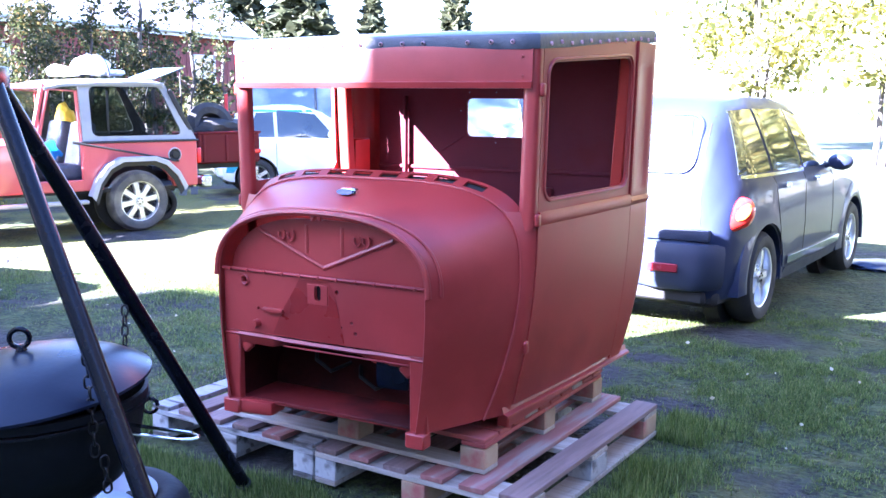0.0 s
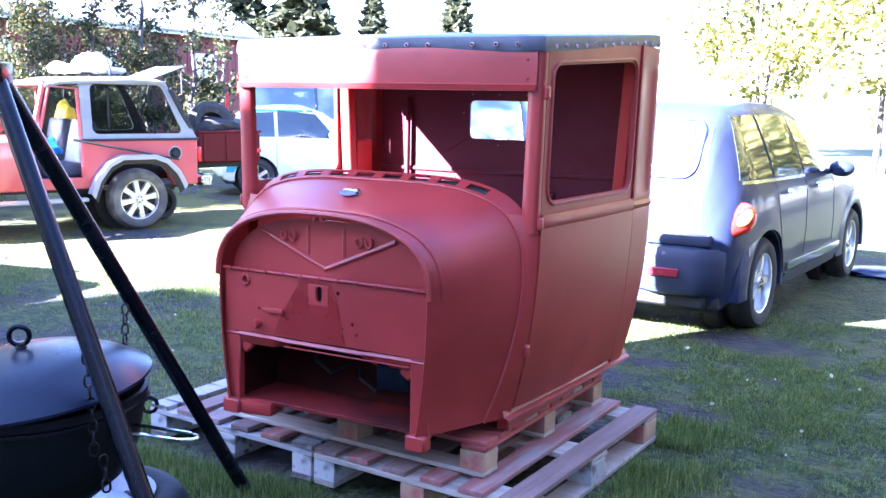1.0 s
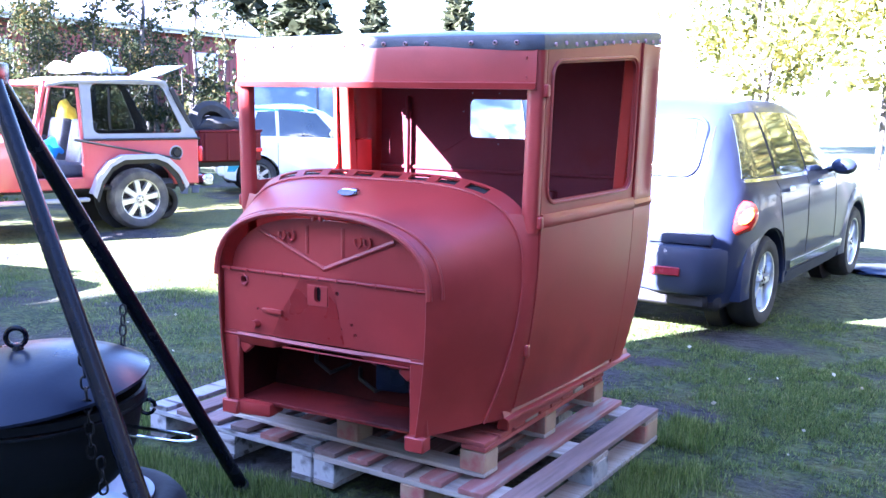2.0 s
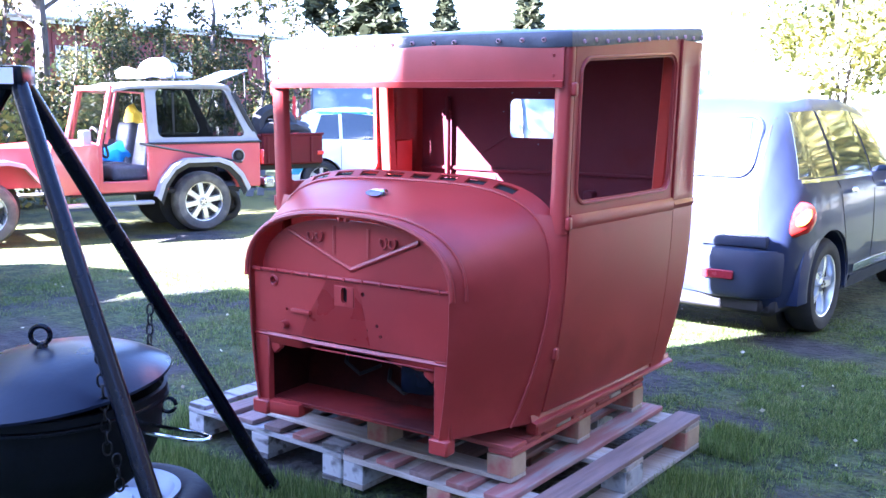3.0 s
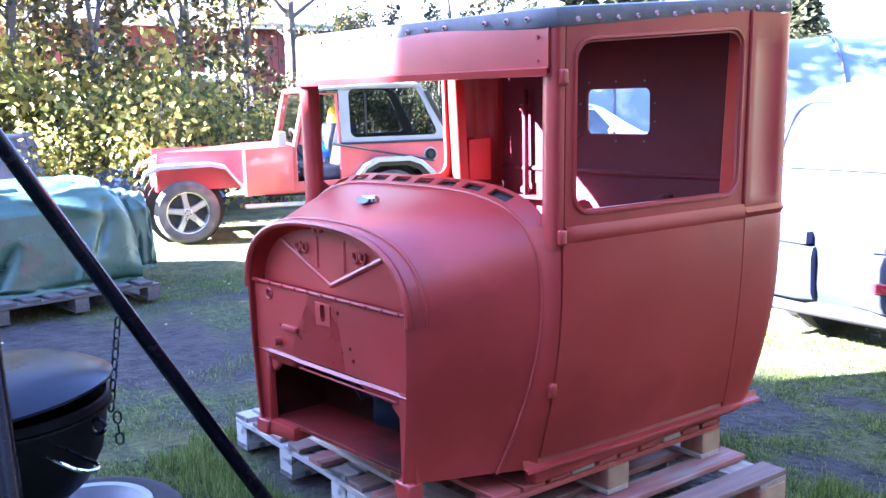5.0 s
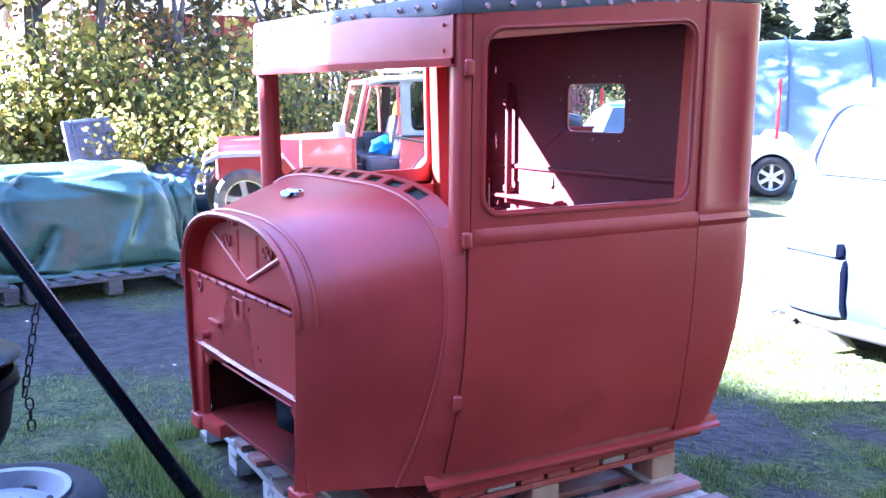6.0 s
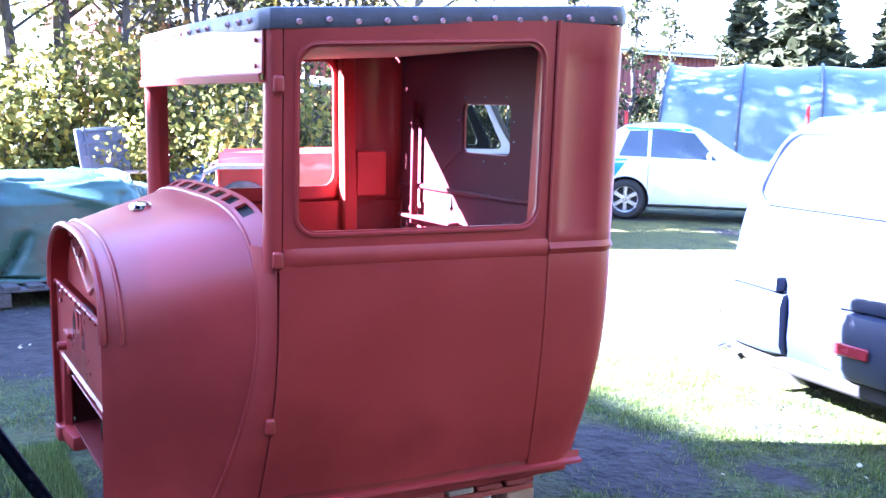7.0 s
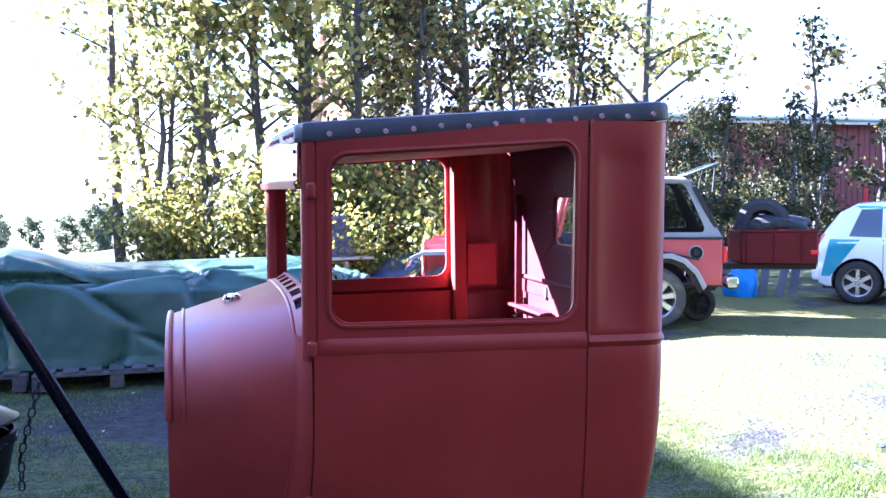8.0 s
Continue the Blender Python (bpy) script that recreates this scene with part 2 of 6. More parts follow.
BLOCK = surf("pine pallet block", (0.32, 0.23, 0.145), (0.42, 0.31, 0.20), 12, 0.85, bump=0.3, stain=(0.32, 0.10, 0.08), stain_scale=5, stain_at=0.54, each=0.15)
BLOCK_WHITE = surf("white-limed pallet block", (0.34, 0.345, 0.35), (0.50, 0.50, 0.50), 8, 0.85, bump=0.4, stain=(0.12, 0.115, 0.11), stain_scale=11, stain_at=0.52)
RUBBER = surf("black rubber", (0.018, 0.018, 0.019), (0.035, 0.034, 0.033), 14, 0.8, bump=0.2, stain=(0.05, 0.046, 0.042), stain_scale=5, stain_at=0.62)
ALLOY = surf("silver alloy", (0.62, 0.63, 0.64), (0.7, 0.7, 0.7), 8, 0.3, 0.8)
BLUE_CAR = surf("dark blue metallic car paint", (0.020, 0.027, 0.062), (0.026, 0.035, 0.074), 2, 0.48, 0.0, bump=0.0, coat=0.3, stain=(0.030, 0.039, 0.070), stain_scale=3, stain_at=0.68, rough_var=0.05, spec=0.14)
PLASTIC = surf("dark grey-blue bumper plastic", (0.018, 0.025, 0.050), (0.028, 0.037, 0.064), 6, 0.55, bump=0.1)
DARK = surf("dark underbody", (0.012, 0.012, 0.013), (0.025, 0.024, 0.023), 8, 0.85)
LAMP_RED = surf("red lamp lens", (0.70, 0.02, 0.012), (0.80, 0.035, 0.02), 30, 0.12, bump=0.05, coat=1.0)
REFLECTOR = surf("dull red reflector", (0.24, 0.018, 0.026), (0.30, 0.026, 0.034), 30, 0.25, bump=0.05)
LAMP_AMBER = surf("amber lamp lens", (0.80, 0.25, 0.03), (0.85, 0.32, 0.05), 30, 0.12, bump=0.05, coat=1.0)
DUSTY = surf("dusty tyre rubber", (0.05, 0.05, 0.05), (0.11, 0.105, 0.10), 9, 0.85, bump=0.2, stain=(0.16, 0.15, 0.13), stain_scale=4, stain_at=0.55)
# one teal paint in two colours: shaded here, sunlit in the next
TEAL_SHADED = surf("teal car paint, shaded tone", (0.04, 0.28, 0.36), (0.06, 0.33, 0.41), 2, 0.25, bump=0.0, coat=0.8)
TEAL_SUNLIT = surf("teal car paint, sunlit tone", (0.74, 0.80, 0.81), (0.78, 0.83, 0.84), 2, 0.25, bump=0.0, coat=0.8)
JEEP_RED = surf("faded red car paint", (0.46, 0.068, 0.072), (0.52, 0.095, 0.098), 3, 0.35, bump=0.03, coat=0.5, stain=(0.40, 0.07, 0.06), stain_scale=2, stain_at=0.66)
JEEP_GREY = surf("silver-grey hard top", (0.25, 0.26, 0.28), (0.34, 0.35, 0.37), 4, 0.42, bump=0.08, stain=(0.3, 0.3, 0.31), stain_scale=2)
JEEP_TRIM = surf("pale grey fender flare", (0.30, 0.30, 0.31), (0.39, 0.39, 0.40), 6, 0.6, bump=0.1)
SEAT = surf("dark blue-grey seat cloth", (0.05, 0.055, 0.08), (0.08, 0.085, 0.12), 20, 0.9, bump=0.3)
CAR_GLASS = glass("car window glass")
SMOKED = glass("smoked car window glass", (0.42, 0.48, 0.47))
DARK_GLASS = surf("tinted car glass", (0.02, 0.028, 0.03), (0.035, 0.045, 0.048), 2, 0.06, bump=0.0, rough_var=0.04, coat=1.0)


# ---- ground ----
def ground_height(x, y):
    near = math.exp(-((x / 9) ** 2 + ((y - 1) / 9) ** 2))
    dip = -0.018 * math.exp(-(((x - 0.4) / 1.9) ** 2 + ((y - 5.5) / 2.4) ** 2) ** 2)
    fall = -0.062 * max(0.0, -x - 19.0) * min(1.0, max(0.0, (3.0 - y) / 8.0))
    return fall + dip + near * (0.035 * (noise.noise((x * 0.5, y * 0.5, 3.1)) + 0.4 * noise.noise((x * 2.1, y * 2.1, 7.7))) - 0.012)


BARE_AND_SHADED = ((-3.2, 0.4, 1.6, 1.7), (0.86, 1.76, 0.36, 0.24), (0.90, 3.35, 0.55, 0.36), (-0.05, 2.15, 0.75, 0.42), (0.47, 2.60, 0.32, 0.18), (-0.1, 0.85, 1.15, 0.95))      # worn patches: x, y, half sizes; the last paints shade under the pallets


SUN_WASH = ((-3.4, 3.9, 5.0, 1.9), (-8.0, 1.5, 3.0, 3.0), (-6.8, 7.0, 5.0, 3.2))      # dry grass stretches of the yard, paled in colour for the sunlight on them


def bare(x, y):
    return max(0.0, max(1 - math.hypot((x - px) / a, (y - py) / b) for px, py, a, b in BARE_AND_SHADED)) ** 0.5 + 0.25 * noise.noise((x * 1.5, y * 1.5, 1.1))


def build_ground():
    m = bpy.data.materials.new("worn grass and soil")
    m.use_nodes = True
    nt, n = m.node_tree, m.node_tree.nodes
    b = n["Principled BSDF"]
    b.inputs["Roughness"].default_value = 0.95
    co = n.new("ShaderNodeTexCoord")

    def nz(s, d=6):
        t = n.new("ShaderNodeTexNoise")
        t.inputs["Scale"].default_value, t.inputs["Detail"].default_value = s, d
        nt.links.new(co.outputs["Object"], t.inputs["Vector"])
        return t.outputs["Fac"]

    def span(f, lo, hi):
        r = n.new("ShaderNodeMapRange")
        r.inputs["From Min"].default_value, r.inputs["From Max"].default_value = lo, hi
        nt.links.new(f, r.inputs["Value"])
        return r.outputs["Result"]

    def mix(f, x, y):
        k = n.new("ShaderNodeMix")
        k.data_type = "RGBA"
        nt.links.new(f, k.inputs["Factor"])
        for v, s in ((x, k.inputs[6]), (y, k.inputs[7])):
            if isinstance(v, tuple):
                s.default_value = (*v, 1)
            else:
                nt.links.new(v, s)
        return k.outputs[2]

    turf = mix(span(nz(46, 8), 0.40, 0.62), (0.006, 0.011, 0.003), (0.056, 0.082, 0.020))
    grass = mix(span(nz(8.5, 9), 0.50, 0.66), turf, (0.066, 0.088, 0.023))
    grass = mix(span(nz(1.7), 0.5, 0.72), grass, (0.076, 0.078, 0.020))
    soil = mix(span(nz(9, 8), 0.35, 0.65), (0.014, 0.014, 0.015), (0.044, 0.041, 0.040))
    worn = nz(0.75, 7)
    for px, py, ra, rb in BARE_AND_SHADED:
        mp = n.new("ShaderNodeMapping")
        mp.inputs["Location"].default_value = (-px / ra, -py / rb, 0)
        mp.inputs["Scale"].default_value = (1 / ra, 1 / rb, 0)
        gr = n.new("ShaderNodeTexGradient")
        gr.gradient_type = "SPHERICAL"
        nt.links.new(co.outputs["Object"], mp.inputs["Vector"])
        nt.links.new(mp.outputs["Vector"], gr.inputs["Vector"])
        more = n.new("ShaderNodeMath")
        more.operation = "MULTIPLY_ADD"
        more.inputs[1].default_value = 0.35
        nt.links.new(gr.outputs["Fac"], more.inputs[0])
        nt.links.new(worn, more.inputs[2])
        worn = more.outputs[0]
    sun_wash = nz(2.3, 6)
    for px, py, ra, rb in SUN_WASH:
        mp = n.new("ShaderNodeMapping")
        mp.inputs["Location"].default_value = (-px / ra, -py / rb, 0)
        mp.inputs["Scale"].default_value = (1 / ra, 1 / rb, 0)
        gr = n.new("ShaderNodeTexGradient")
        gr.gradient_type = "SPHERICAL"
        nt.links.new(co.outputs["Object"], mp.inputs["Vector"])
        nt.links.new(mp.outputs["Vector"], gr.inputs["Vector"])
        more = n.new("ShaderNodeMath")
        more.operation = "MULTIPLY_ADD"
        more.inputs[1].default_value = 0.6
        nt.links.new(gr.outputs["Fac"], more.inputs[0])
        nt.links.new(sun_wash, more.inputs[2])
        sun_wash = more.outputs[0]
    sun_straw = mix(span(nz(22, 8), 0.3, 0.7), (0.080, 0.085, 0.013), (0.145, 0.140, 0.026))
    grass = mix(span(sun_wash, 0.6, 0.85), grass, sun_straw)
    nt.links.new(mix(span(worn, 0.55, 0.64), grass, soil), b.inputs["Base Color"])
    bp = n.new("ShaderNodeBump")
    bp.inputs["Strength"].default_value, bp.inputs["Distance"].default_value = 0.9, 0.06
    nt.links.new(nz(24, 10), bp.inputs["Height"])
    nt.links.new(bp.outputs["Normal"], b.inputs["Normal"])
    near = steps(-14, 14, 140)
    xs = [-900, -400, -150, -90, -60, -40, -30, -24, -19] + near + [20, 30, 60, 150, 400, 900]
    bm = sheet(bmesh.new(), [[(x, y + 2, ground_height(x, y + 2)) for x in xs] for y in xs])
    tagged(part("ground", bm, m), "short worn grass with patches of bare soil", "ground", kind="structure")


build_ground()


# ---- the car body ----
Z0, BELT, SILL = 0.345, 1.04, 0.80


def side_x(y, z):
    x = 0.645 + 0.104 * max(0.0, (y - 0.37) / 1.06) ** 0.8
    return x - 0.07 * ((BELT - z) / 0.7) ** 2 if z < BELT else x + 0.012 * (z - BELT) / 0.6


def back_y(z):
    return 1.45 - 0.075 * max(0.0, (0.85 - z) / 0.5) ** 2


def eave_z(y):
    return 1.632 + 0.072 * (y - 0.37) / 1.06


def door_front(z):
    """The door's front edge, sweeping forward towards the sill."""
    return 0.394 - 0.034 * max(0.0, (0.85 - z) / 0.47) ** 2


def cowl_back(z):
    return 0.350 - 0.092 * max(0.0, (0.85 - z) / 0.45) ** 1.6


def lifted(y, z):
    """Heights above the belt follow the roof, which rises towards the back."""
    return z + (eave_z(y) - eave_z(0.40)) * max(0.0, (z - 1.10) / 0.54)


def cowl_point(y, a):
    """The cowl at depth y: a from -1 (bottom right side) over 0 (top) to 1."""
    f = y / 0.36
    y -= 0.015 * (1 - f)
    w, top, n = 0.437 + 0.180 * f ** 0.8, 1.06 + 0.10 * f, 2.6 + 1.0 * f
    s, a = (-1 if a < 0 else 1), abs(a)
    if a > 0.6:
        z = Z0 + (SILL - Z0) * (1 - a) / 0.4
        return Vector((s * (w - 0.035 * ((SILL - z) / 0.45) ** 2), y, z))
    t = math.pi / 2 * (1 - a / 0.6)
    r = (math.cos(t) ** n + math.sin(t) ** n) ** (-1 / n)
    return Vector((s * w * r * math.cos(t), y, SILL + (top - SILL) * r * math.sin(t)))


def cowl_at(y, z):
    """The place round the cowl, from 0 to 1, where it stands at height z."""
    if z < SILL:
        return 1 - 0.4 * (z - Z0) / (SILL - Z0)
    f = y / 0.36
    q, n = max(0.01, (z - SILL) / (0.26 + 0.10 * f)), 2.6 + 1.0 * f
    return 0.6 - 1.2 / math.pi * math.atan2(1.0, (q ** -n - 1) ** (1 / n))


def build_cab():
    cab = thing("vintage_car", "stripped vintage car shell in red oxide primer on stacked pallets", "car", pose(0, 0.7, 0.285))
    inv = pose(0, 0.7, 0.285).inverted()

    def add(name, bm, mat, parent=cab, label="", angle=38):
        bm.transform(inv)
        return part(name, bm, mat, parent, label, None, angle)

    arc = [-1 + 2 * i / 72 for i in range(73)]
    # cowl
    bm = sheet(bmesh.new(), [[cowl_point(y, a) for a in arc] for y in (0, 0.008, 0.04, 0.09, 0.15, 0.21, 0.27, 0.31, 0.350)], 0.006)
    cowl = add("cowl", bm, PRIMER, angle=60)
    # rolled lip round the front edge and the bead behind it
    for y, r, out in ((0.004, 0.011, 0.004), (0.045, 0.006, 0.002)):
        pts = [cowl_point(y, a) for a in arc if abs(a) < 0.59]
        mid = Vector((0, y, 0.7))
        add("bead", tube(bmesh.new(), [p + (p - mid).normalized() * out for p in pts], r, 8), PRIMER, cowl)
    pts = [cowl_point(cowl_back(cowl_point(0.35, a).z), a) for a in arc]
    add("bead", tube(bmesh.new(), [p + (p - Vector((0, p.y, 0.7))).normalized() * 0.003 for p in pts], 0.0055, 8), PRIMER, cowl)
    # louvred strip under the windscreen
    top = [math.copysign(0.6 - 1.2 / math.pi * math.atan((max(abs(q), 1e-4) ** -3.56 - 1) ** (1 / 3.56)), q) for q in steps(-0.952, 0.952, 60)]
    def strip(a, v):
        p = cowl_point(0.350 + 0.055 * v, a)
        return p + Vector((0, 0, 0.003 + 0.012 * max(0.0, v)))
    bm = sheet(bmesh.new(), [[strip(a, v) for a in top] for v in (0, 0.12, 0.26, 0.80, 1.0)], 0.008, keep=lambda i, j: not (i == 2 and j % 6 in (1, 2, 3, 4) and 5 < j < 54))
    add("louvre_strip", bm, PRIMER, label="strip with a row of rectangular vent slots")
    # dark sheet under the slots stands in for the shade in them
    bm = sheet(bmesh.new(), [[strip(a, v) + (Vector((0, strip(a, v).y, 0.70)) - strip(a, v)).normalized() * 0.020 for a in top] for v in (-0.1, 0.5, 1.1)], 0.003)
    add("vent_tray", bm, DARK)
    for s in (-1, 1):
        def skirt(z, f):
            yb, yf = cowl_back(z), door_front(z) - 0.003
            p = cowl_point(yb, s * cowl_at(yb, z))
            x = abs(p.x) + (side_x(yf, z) - abs(p.x)) * f ** 1.2 + 0.007 * math.sin(math.pi * f)
            return Vector((s * x, yb + (yf - yb) * f, p.z + (z - p.z) * f ** 0.8))
        rows = [[skirt(z, f) for z in steps(0.345, 1.068, 26)] for f in (0, 0.08, 0.25, 0.5, 0.75, 0.92, 1.0)]
        add("cowl_post", sheet(bmesh.new(), rows, 0.006 * s), PRIMER, angle=60)
    # firewall
    fw = bmesh.new()
    rows = []
    for v in steps(0, 1, 8):
        rows.append([Vector((p.x * 0.962, 0.046, 0.835 + (p.z - 0.022 - 0.835) * v)) for p in (cowl_point(0, a) for a in steps(-0.575, 0.575, 40))])
    wall = add("firewall", sheet(fw, rows, -0.006), PRIMER)
    bm = bmesh.new()
    for s in (-1, 1):
        rod(bm, (0.0, 0.042, 0.866), (s * 0.285, 0.042, 0.985), 0.010, seg=8)
        rod(bm, (s * 0.075, 0.044, 0.915), (s * 0.075, 0.044, 1.015), 0.009, seg=8)
    add("rib", bm, PRIMER, wall, "pressed V-shaped rib")
    for s in (-1, 1):
        for dx in (-0.018, 0.02):
            ring = [(s * 0.16 + dx + 0.014 * math.cos(k), 0.034, 0.975 + 0.018 * math.sin(k)) for k in steps(2.6, 7.2, 9)]
            add("hook", tube(bmesh.new(), ring, 0.005, 6), PRIMER, wall)
    for x in (-0.012, 0.016):
        add("clip", slab((x, -0.004, 1.052), (0.016, 0.022, 0.026), turn=(0, 0, x * 600), bevel=0.004), PRIMER, wall)
    # lower panel with its fold, slots and flange
    holes = []
    for x, z, r in ((-0.005, 0.795, 0.014), (0.075, 0.793, 0.008), (-0.33, 0.80, 0.011), (0.09, 0.67, 0.006), (0.135, 0.69, 0.006), (0.085, 0.60, 0.005), (-0.27, 0.70, 0.006), (0.30, 0.85, 0.007), (0.15, 0.655, 0.007)):
        holes.append(rod(bmesh.new(), (x, -0.1, z), (x, 0.1, z), r, seg=10))
    slot = bmesh.new()
    box(slot, (-0.005, 0, 0.782), (0.027, 0.2, 0.034))
    holes.append(rod(bmesh.new(), (-0.005, -0.1, 0.767), (-0.005, 0.1, 0.767), 0.0135, seg=12))
    panel = slab((0, 0.012, 0.722), (0.86, 0.012, 0.235), bevel=0.004)
    panel = mesh_of("lower_panel", panel, PRIMER)
    panel = cut(panel, holes[:4] + [slot] + holes[4:])
    panel.transform(inv)
    panel.polygons.foreach_set("use_smooth", [False] * len(panel.polygons))
    low = part("lower_panel", panel, PRIMER, wall)
    # dark plate added behind the holes as their shade
    add("backing", slab((0, 0.034, 0.78), (0.16, 0.004, 0.08)), DARK, wall)
    add("seam_strip", slab((0, 0.004, 0.838), (0.868, 0.014, 0.012), bevel=0.004), PRIMER, wall)
    for x in steps(-0.39, 0.39, 10):
        add("bolt", rod(bmesh.new(), (x, -0.008, 0.838), (x, 0.004, 0.838), 0.0055, 0.007, 8), PRIMER, wall)
    bm = tube(bmesh.new(), [(-0.33 + 0.016 * math.cos(k), 0.003, 0.80 + 0.018 * math.sin(k)) for k in steps(0, 6.1, 12)], 0.004, 6)
    add("grommet", bm, PRIMER, wall)
    plate = mesh_of("tag_plate", slab((-0.005, 0.0050, 0.777), (0.084, 0.004, 0.070), bevel=0.001), PRIMER)
    slot = bmesh.new()
    box(slot, (-0.005, 0, 0.782), (0.027, 0.2, 0.034))
    plate = cut(plate, [slot] + [rod(bmesh.new(), (-0.005, -0.1, z), (-0.005, 0.1, z), 0.0135, seg=12) for z in (0.767, 0.797)])
    plate.transform(inv)
    plate.polygons.foreach_set("use_smooth", [False] * len(plate.polygons))
    part("tag_plate", plate, None, wall)
    quad = [[(-0.205, 0.0055, 0.612), (0.105, 0.0055, 0.612)], [(-0.165, 0.0055, 0.70), (0.085, 0.0055, 0.70)], [(-0.115, 0.0055, 0.775), (0.068, 0.0055, 0.775)], [(-0.085, 0.0055, 0.826), (0.045, 0.0055, 0.826)]]
    patch = mesh_of("patch", sheet(bmesh.new(), [[Vector(p) for p in r] for r in quad], 0.002), surf("darker primer patch", (0.20, 0.016, 0.014), (0.245, 0.024, 0.021), 6, 0.30, bump=0.05))
    patch = cut(patch, [slab((-0.005, 0, 0.778), (0.092, 0.1, 0.076)), rod(bmesh.new(), (0.075, -0.1, 0.793), (0.075, 0.1, 0.793), 0.008, seg=10)])
    patch.transform(inv)
    patch.polygons.foreach_set("use_smooth", [False] * len(patch.polygons))
    part("patch", patch, None, wall, "darker glossier primer patch")
    add("pad", slab((-0.20, 0.0, 0.700), (0.09, 0.016, 0.018), bevel=0.006, seg=2), PRIMER, wall)
    add("stud", rod(bmesh.new(), (-0.275, -0.02, 0.645), (-0.275, 0.01, 0.645), 0.014, 0.016, 10), PRIMER, wall)
    # sloped fold under the lower panel, raised at its ends
    for s in (-1, 1):
        pr = [(s * 0.43, 0.012, 0.604), (s * 0.22, 0.012, 0.603), (s * 0.16, 0.012, 0.600), (0, 0.012, 0.600)]
        rows = [[Vector((x, y, z)) for x, y, z in pr], [Vector((x, 0.004, z - 0.01)) for x, y, z in pr], [Vector((x, 0.02, z - 0.045 if abs(x) > 0.2 else z - 0.02)) for x, y, z in pr], [Vector((x, 0.07, 0.565)) for x, y, z in pr]]
        add("fold", sheet(bmesh.new(), rows, 0.004 * s), PRIMER, wall)
    add("flange", slab((0.10, 0.008, 0.572), (0.52, 0.012, 0.005), turn=(-10, 0, 0), bevel=0.002), PRIMER, wall, "bent flange")
    for s in (-1, 1):
        add("firewall_post", slab((s * 0.398, 0.022, 0.475), (0.068, 0.03, 0.27), bevel=0.005), PRIMER)
        add("foot", slab((s * 0.395, 0.012, 0.318), (0.075, 0.055, 0.055), bevel=0.006), PRIMER)
    add("cross_rail", slab((0.06, 0.055, 0.338), (0.62, 0.035, 0.016), bevel=0.004), PRIMER)
    for s in (-1, 1):
        add("gusset", slab((s * 0.352, 0.030, 0.560), (0.05, 0.022, 0.07), turn=(0, s * 38, 0), bevel=0.006), PRIMER)
    add("foot_plate", slab((-0.330, 0.050, 0.318), (0.20, 0.10, 0.050), turn=(0, 0, 6), bevel=0.012, seg=2), PRIMER)
    # pedal box hanging in the opening
    add("pedal_box", slab((0.28, 0.085, 0.535), (0.13, 0.13, 0.13), turn=(0, 0, 8), bevel=0.02, seg=2), BLACK_IRON, label="black iron pedal box")
    # windscreen frame
    for s in (-1, 1):
        rows = []
        for z in steps(1.005, 1.650, 14):
            x = side_x(0.40, z)
            rows.append([Vector((s * (x + dx), y, z)) for dx, y in ((-0.060, 0.402), (-0.060, 0.378), (-0.054, 0.368), (-0.034, 0.363), (-0.014, 0.364), (-0.003, 0.371), (0.0, 0.382), (0.0, 0.4005))])
        add("windscreen_post", sheet(bmesh.new(), rows, 0.010 * s), PRIMER, angle=60)
        rows = grid_points((-0.008, 0.0, 0.05), steps(0.36, 1.66, 26), lambda dy, z: Vector((s * (side_x(0.42, z) - 0.009), door_front(z) + dy, z)))
        add("door_pillar", sheet(bmesh.new(), rows, 0.02 * s), PRIMER)
    xs = steps(-0.641, 0.641, 24)
    front = lambda x: 0.358 - 0.022 * (1 - (x / 0.641) ** 2)
    rows = [[Vector((x, front(x) + dy, z)) for x in xs] for z, dy in ((1.500, 0.012), (1.500, -0.008), (1.512, -0.010), (1.518, 0.0), (1.62, 0.002), (1.652, 0.012))]
    hd = add("header_panel", sheet(bmesh.new(), rows, -0.006), PRIMER)
    add("seam", slab((0.585, 0.3535, 1.568), (0.006, 0.006, 0.10)), PRIMER, hd)
    for x in (-0.605, 0.605):
        for z in (1.535, 1.60):
            add("rivet", rod(bmesh.new(), (x, 0.345, z), (x, 0.36, z), 0.005, 0.006, 8), PRIMER, hd)
    # sides
    for s in (-1, 1):
        place = lambda y, z, o=0.0: Vector((s * (side_x(y, lifted(y, z)) + o), y, lifted(y, z)))
        bm = frame_panel(bmesh.new(), (0.404, 1.190, 1.06, 1.640), (0.446, 1.152, 1.112, 1.580), 0.05, lambda y, z: place(y, z), 0.012 * -s)
        door = add("door", bm, PRIMER, label="car door skin with an open window")
        add("window_lip", tube(bmesh.new(), [place(y, z, 0.001) for y, z in rounded(0.436, 1.162, 1.102, 1.590, 0.056)], 0.0065, 6, True), PRIMER, door)
        bm = sheet(bmesh.new(), grid_points(steps(0, 1, 16), steps(0.375, 1.022, 18), lambda f, z: place(door_front(z) + (1.190 - door_front(z)) * f, z, 0.004 * math.sin(math.pi * f))), -0.01 * s)
        add("door_panel", bm, PRIMER, door, angle=60)
        prof = ((0.0, 1.018), (0.005, 1.026), (0.008, 1.04), (0.006, 1.054), (0.0, 1.066))
        add("belt_moulding", sheet(bmesh.new(), [[place(y, z, o * min(1.0, 0.2 + (y - 0.404) / 0.04)) for y in [0.404, 0.412, 0.424, 0.445] + steps(0.47, 1.190, 12)] for o, z in prof], -0.008 * s), PRIMER, door)
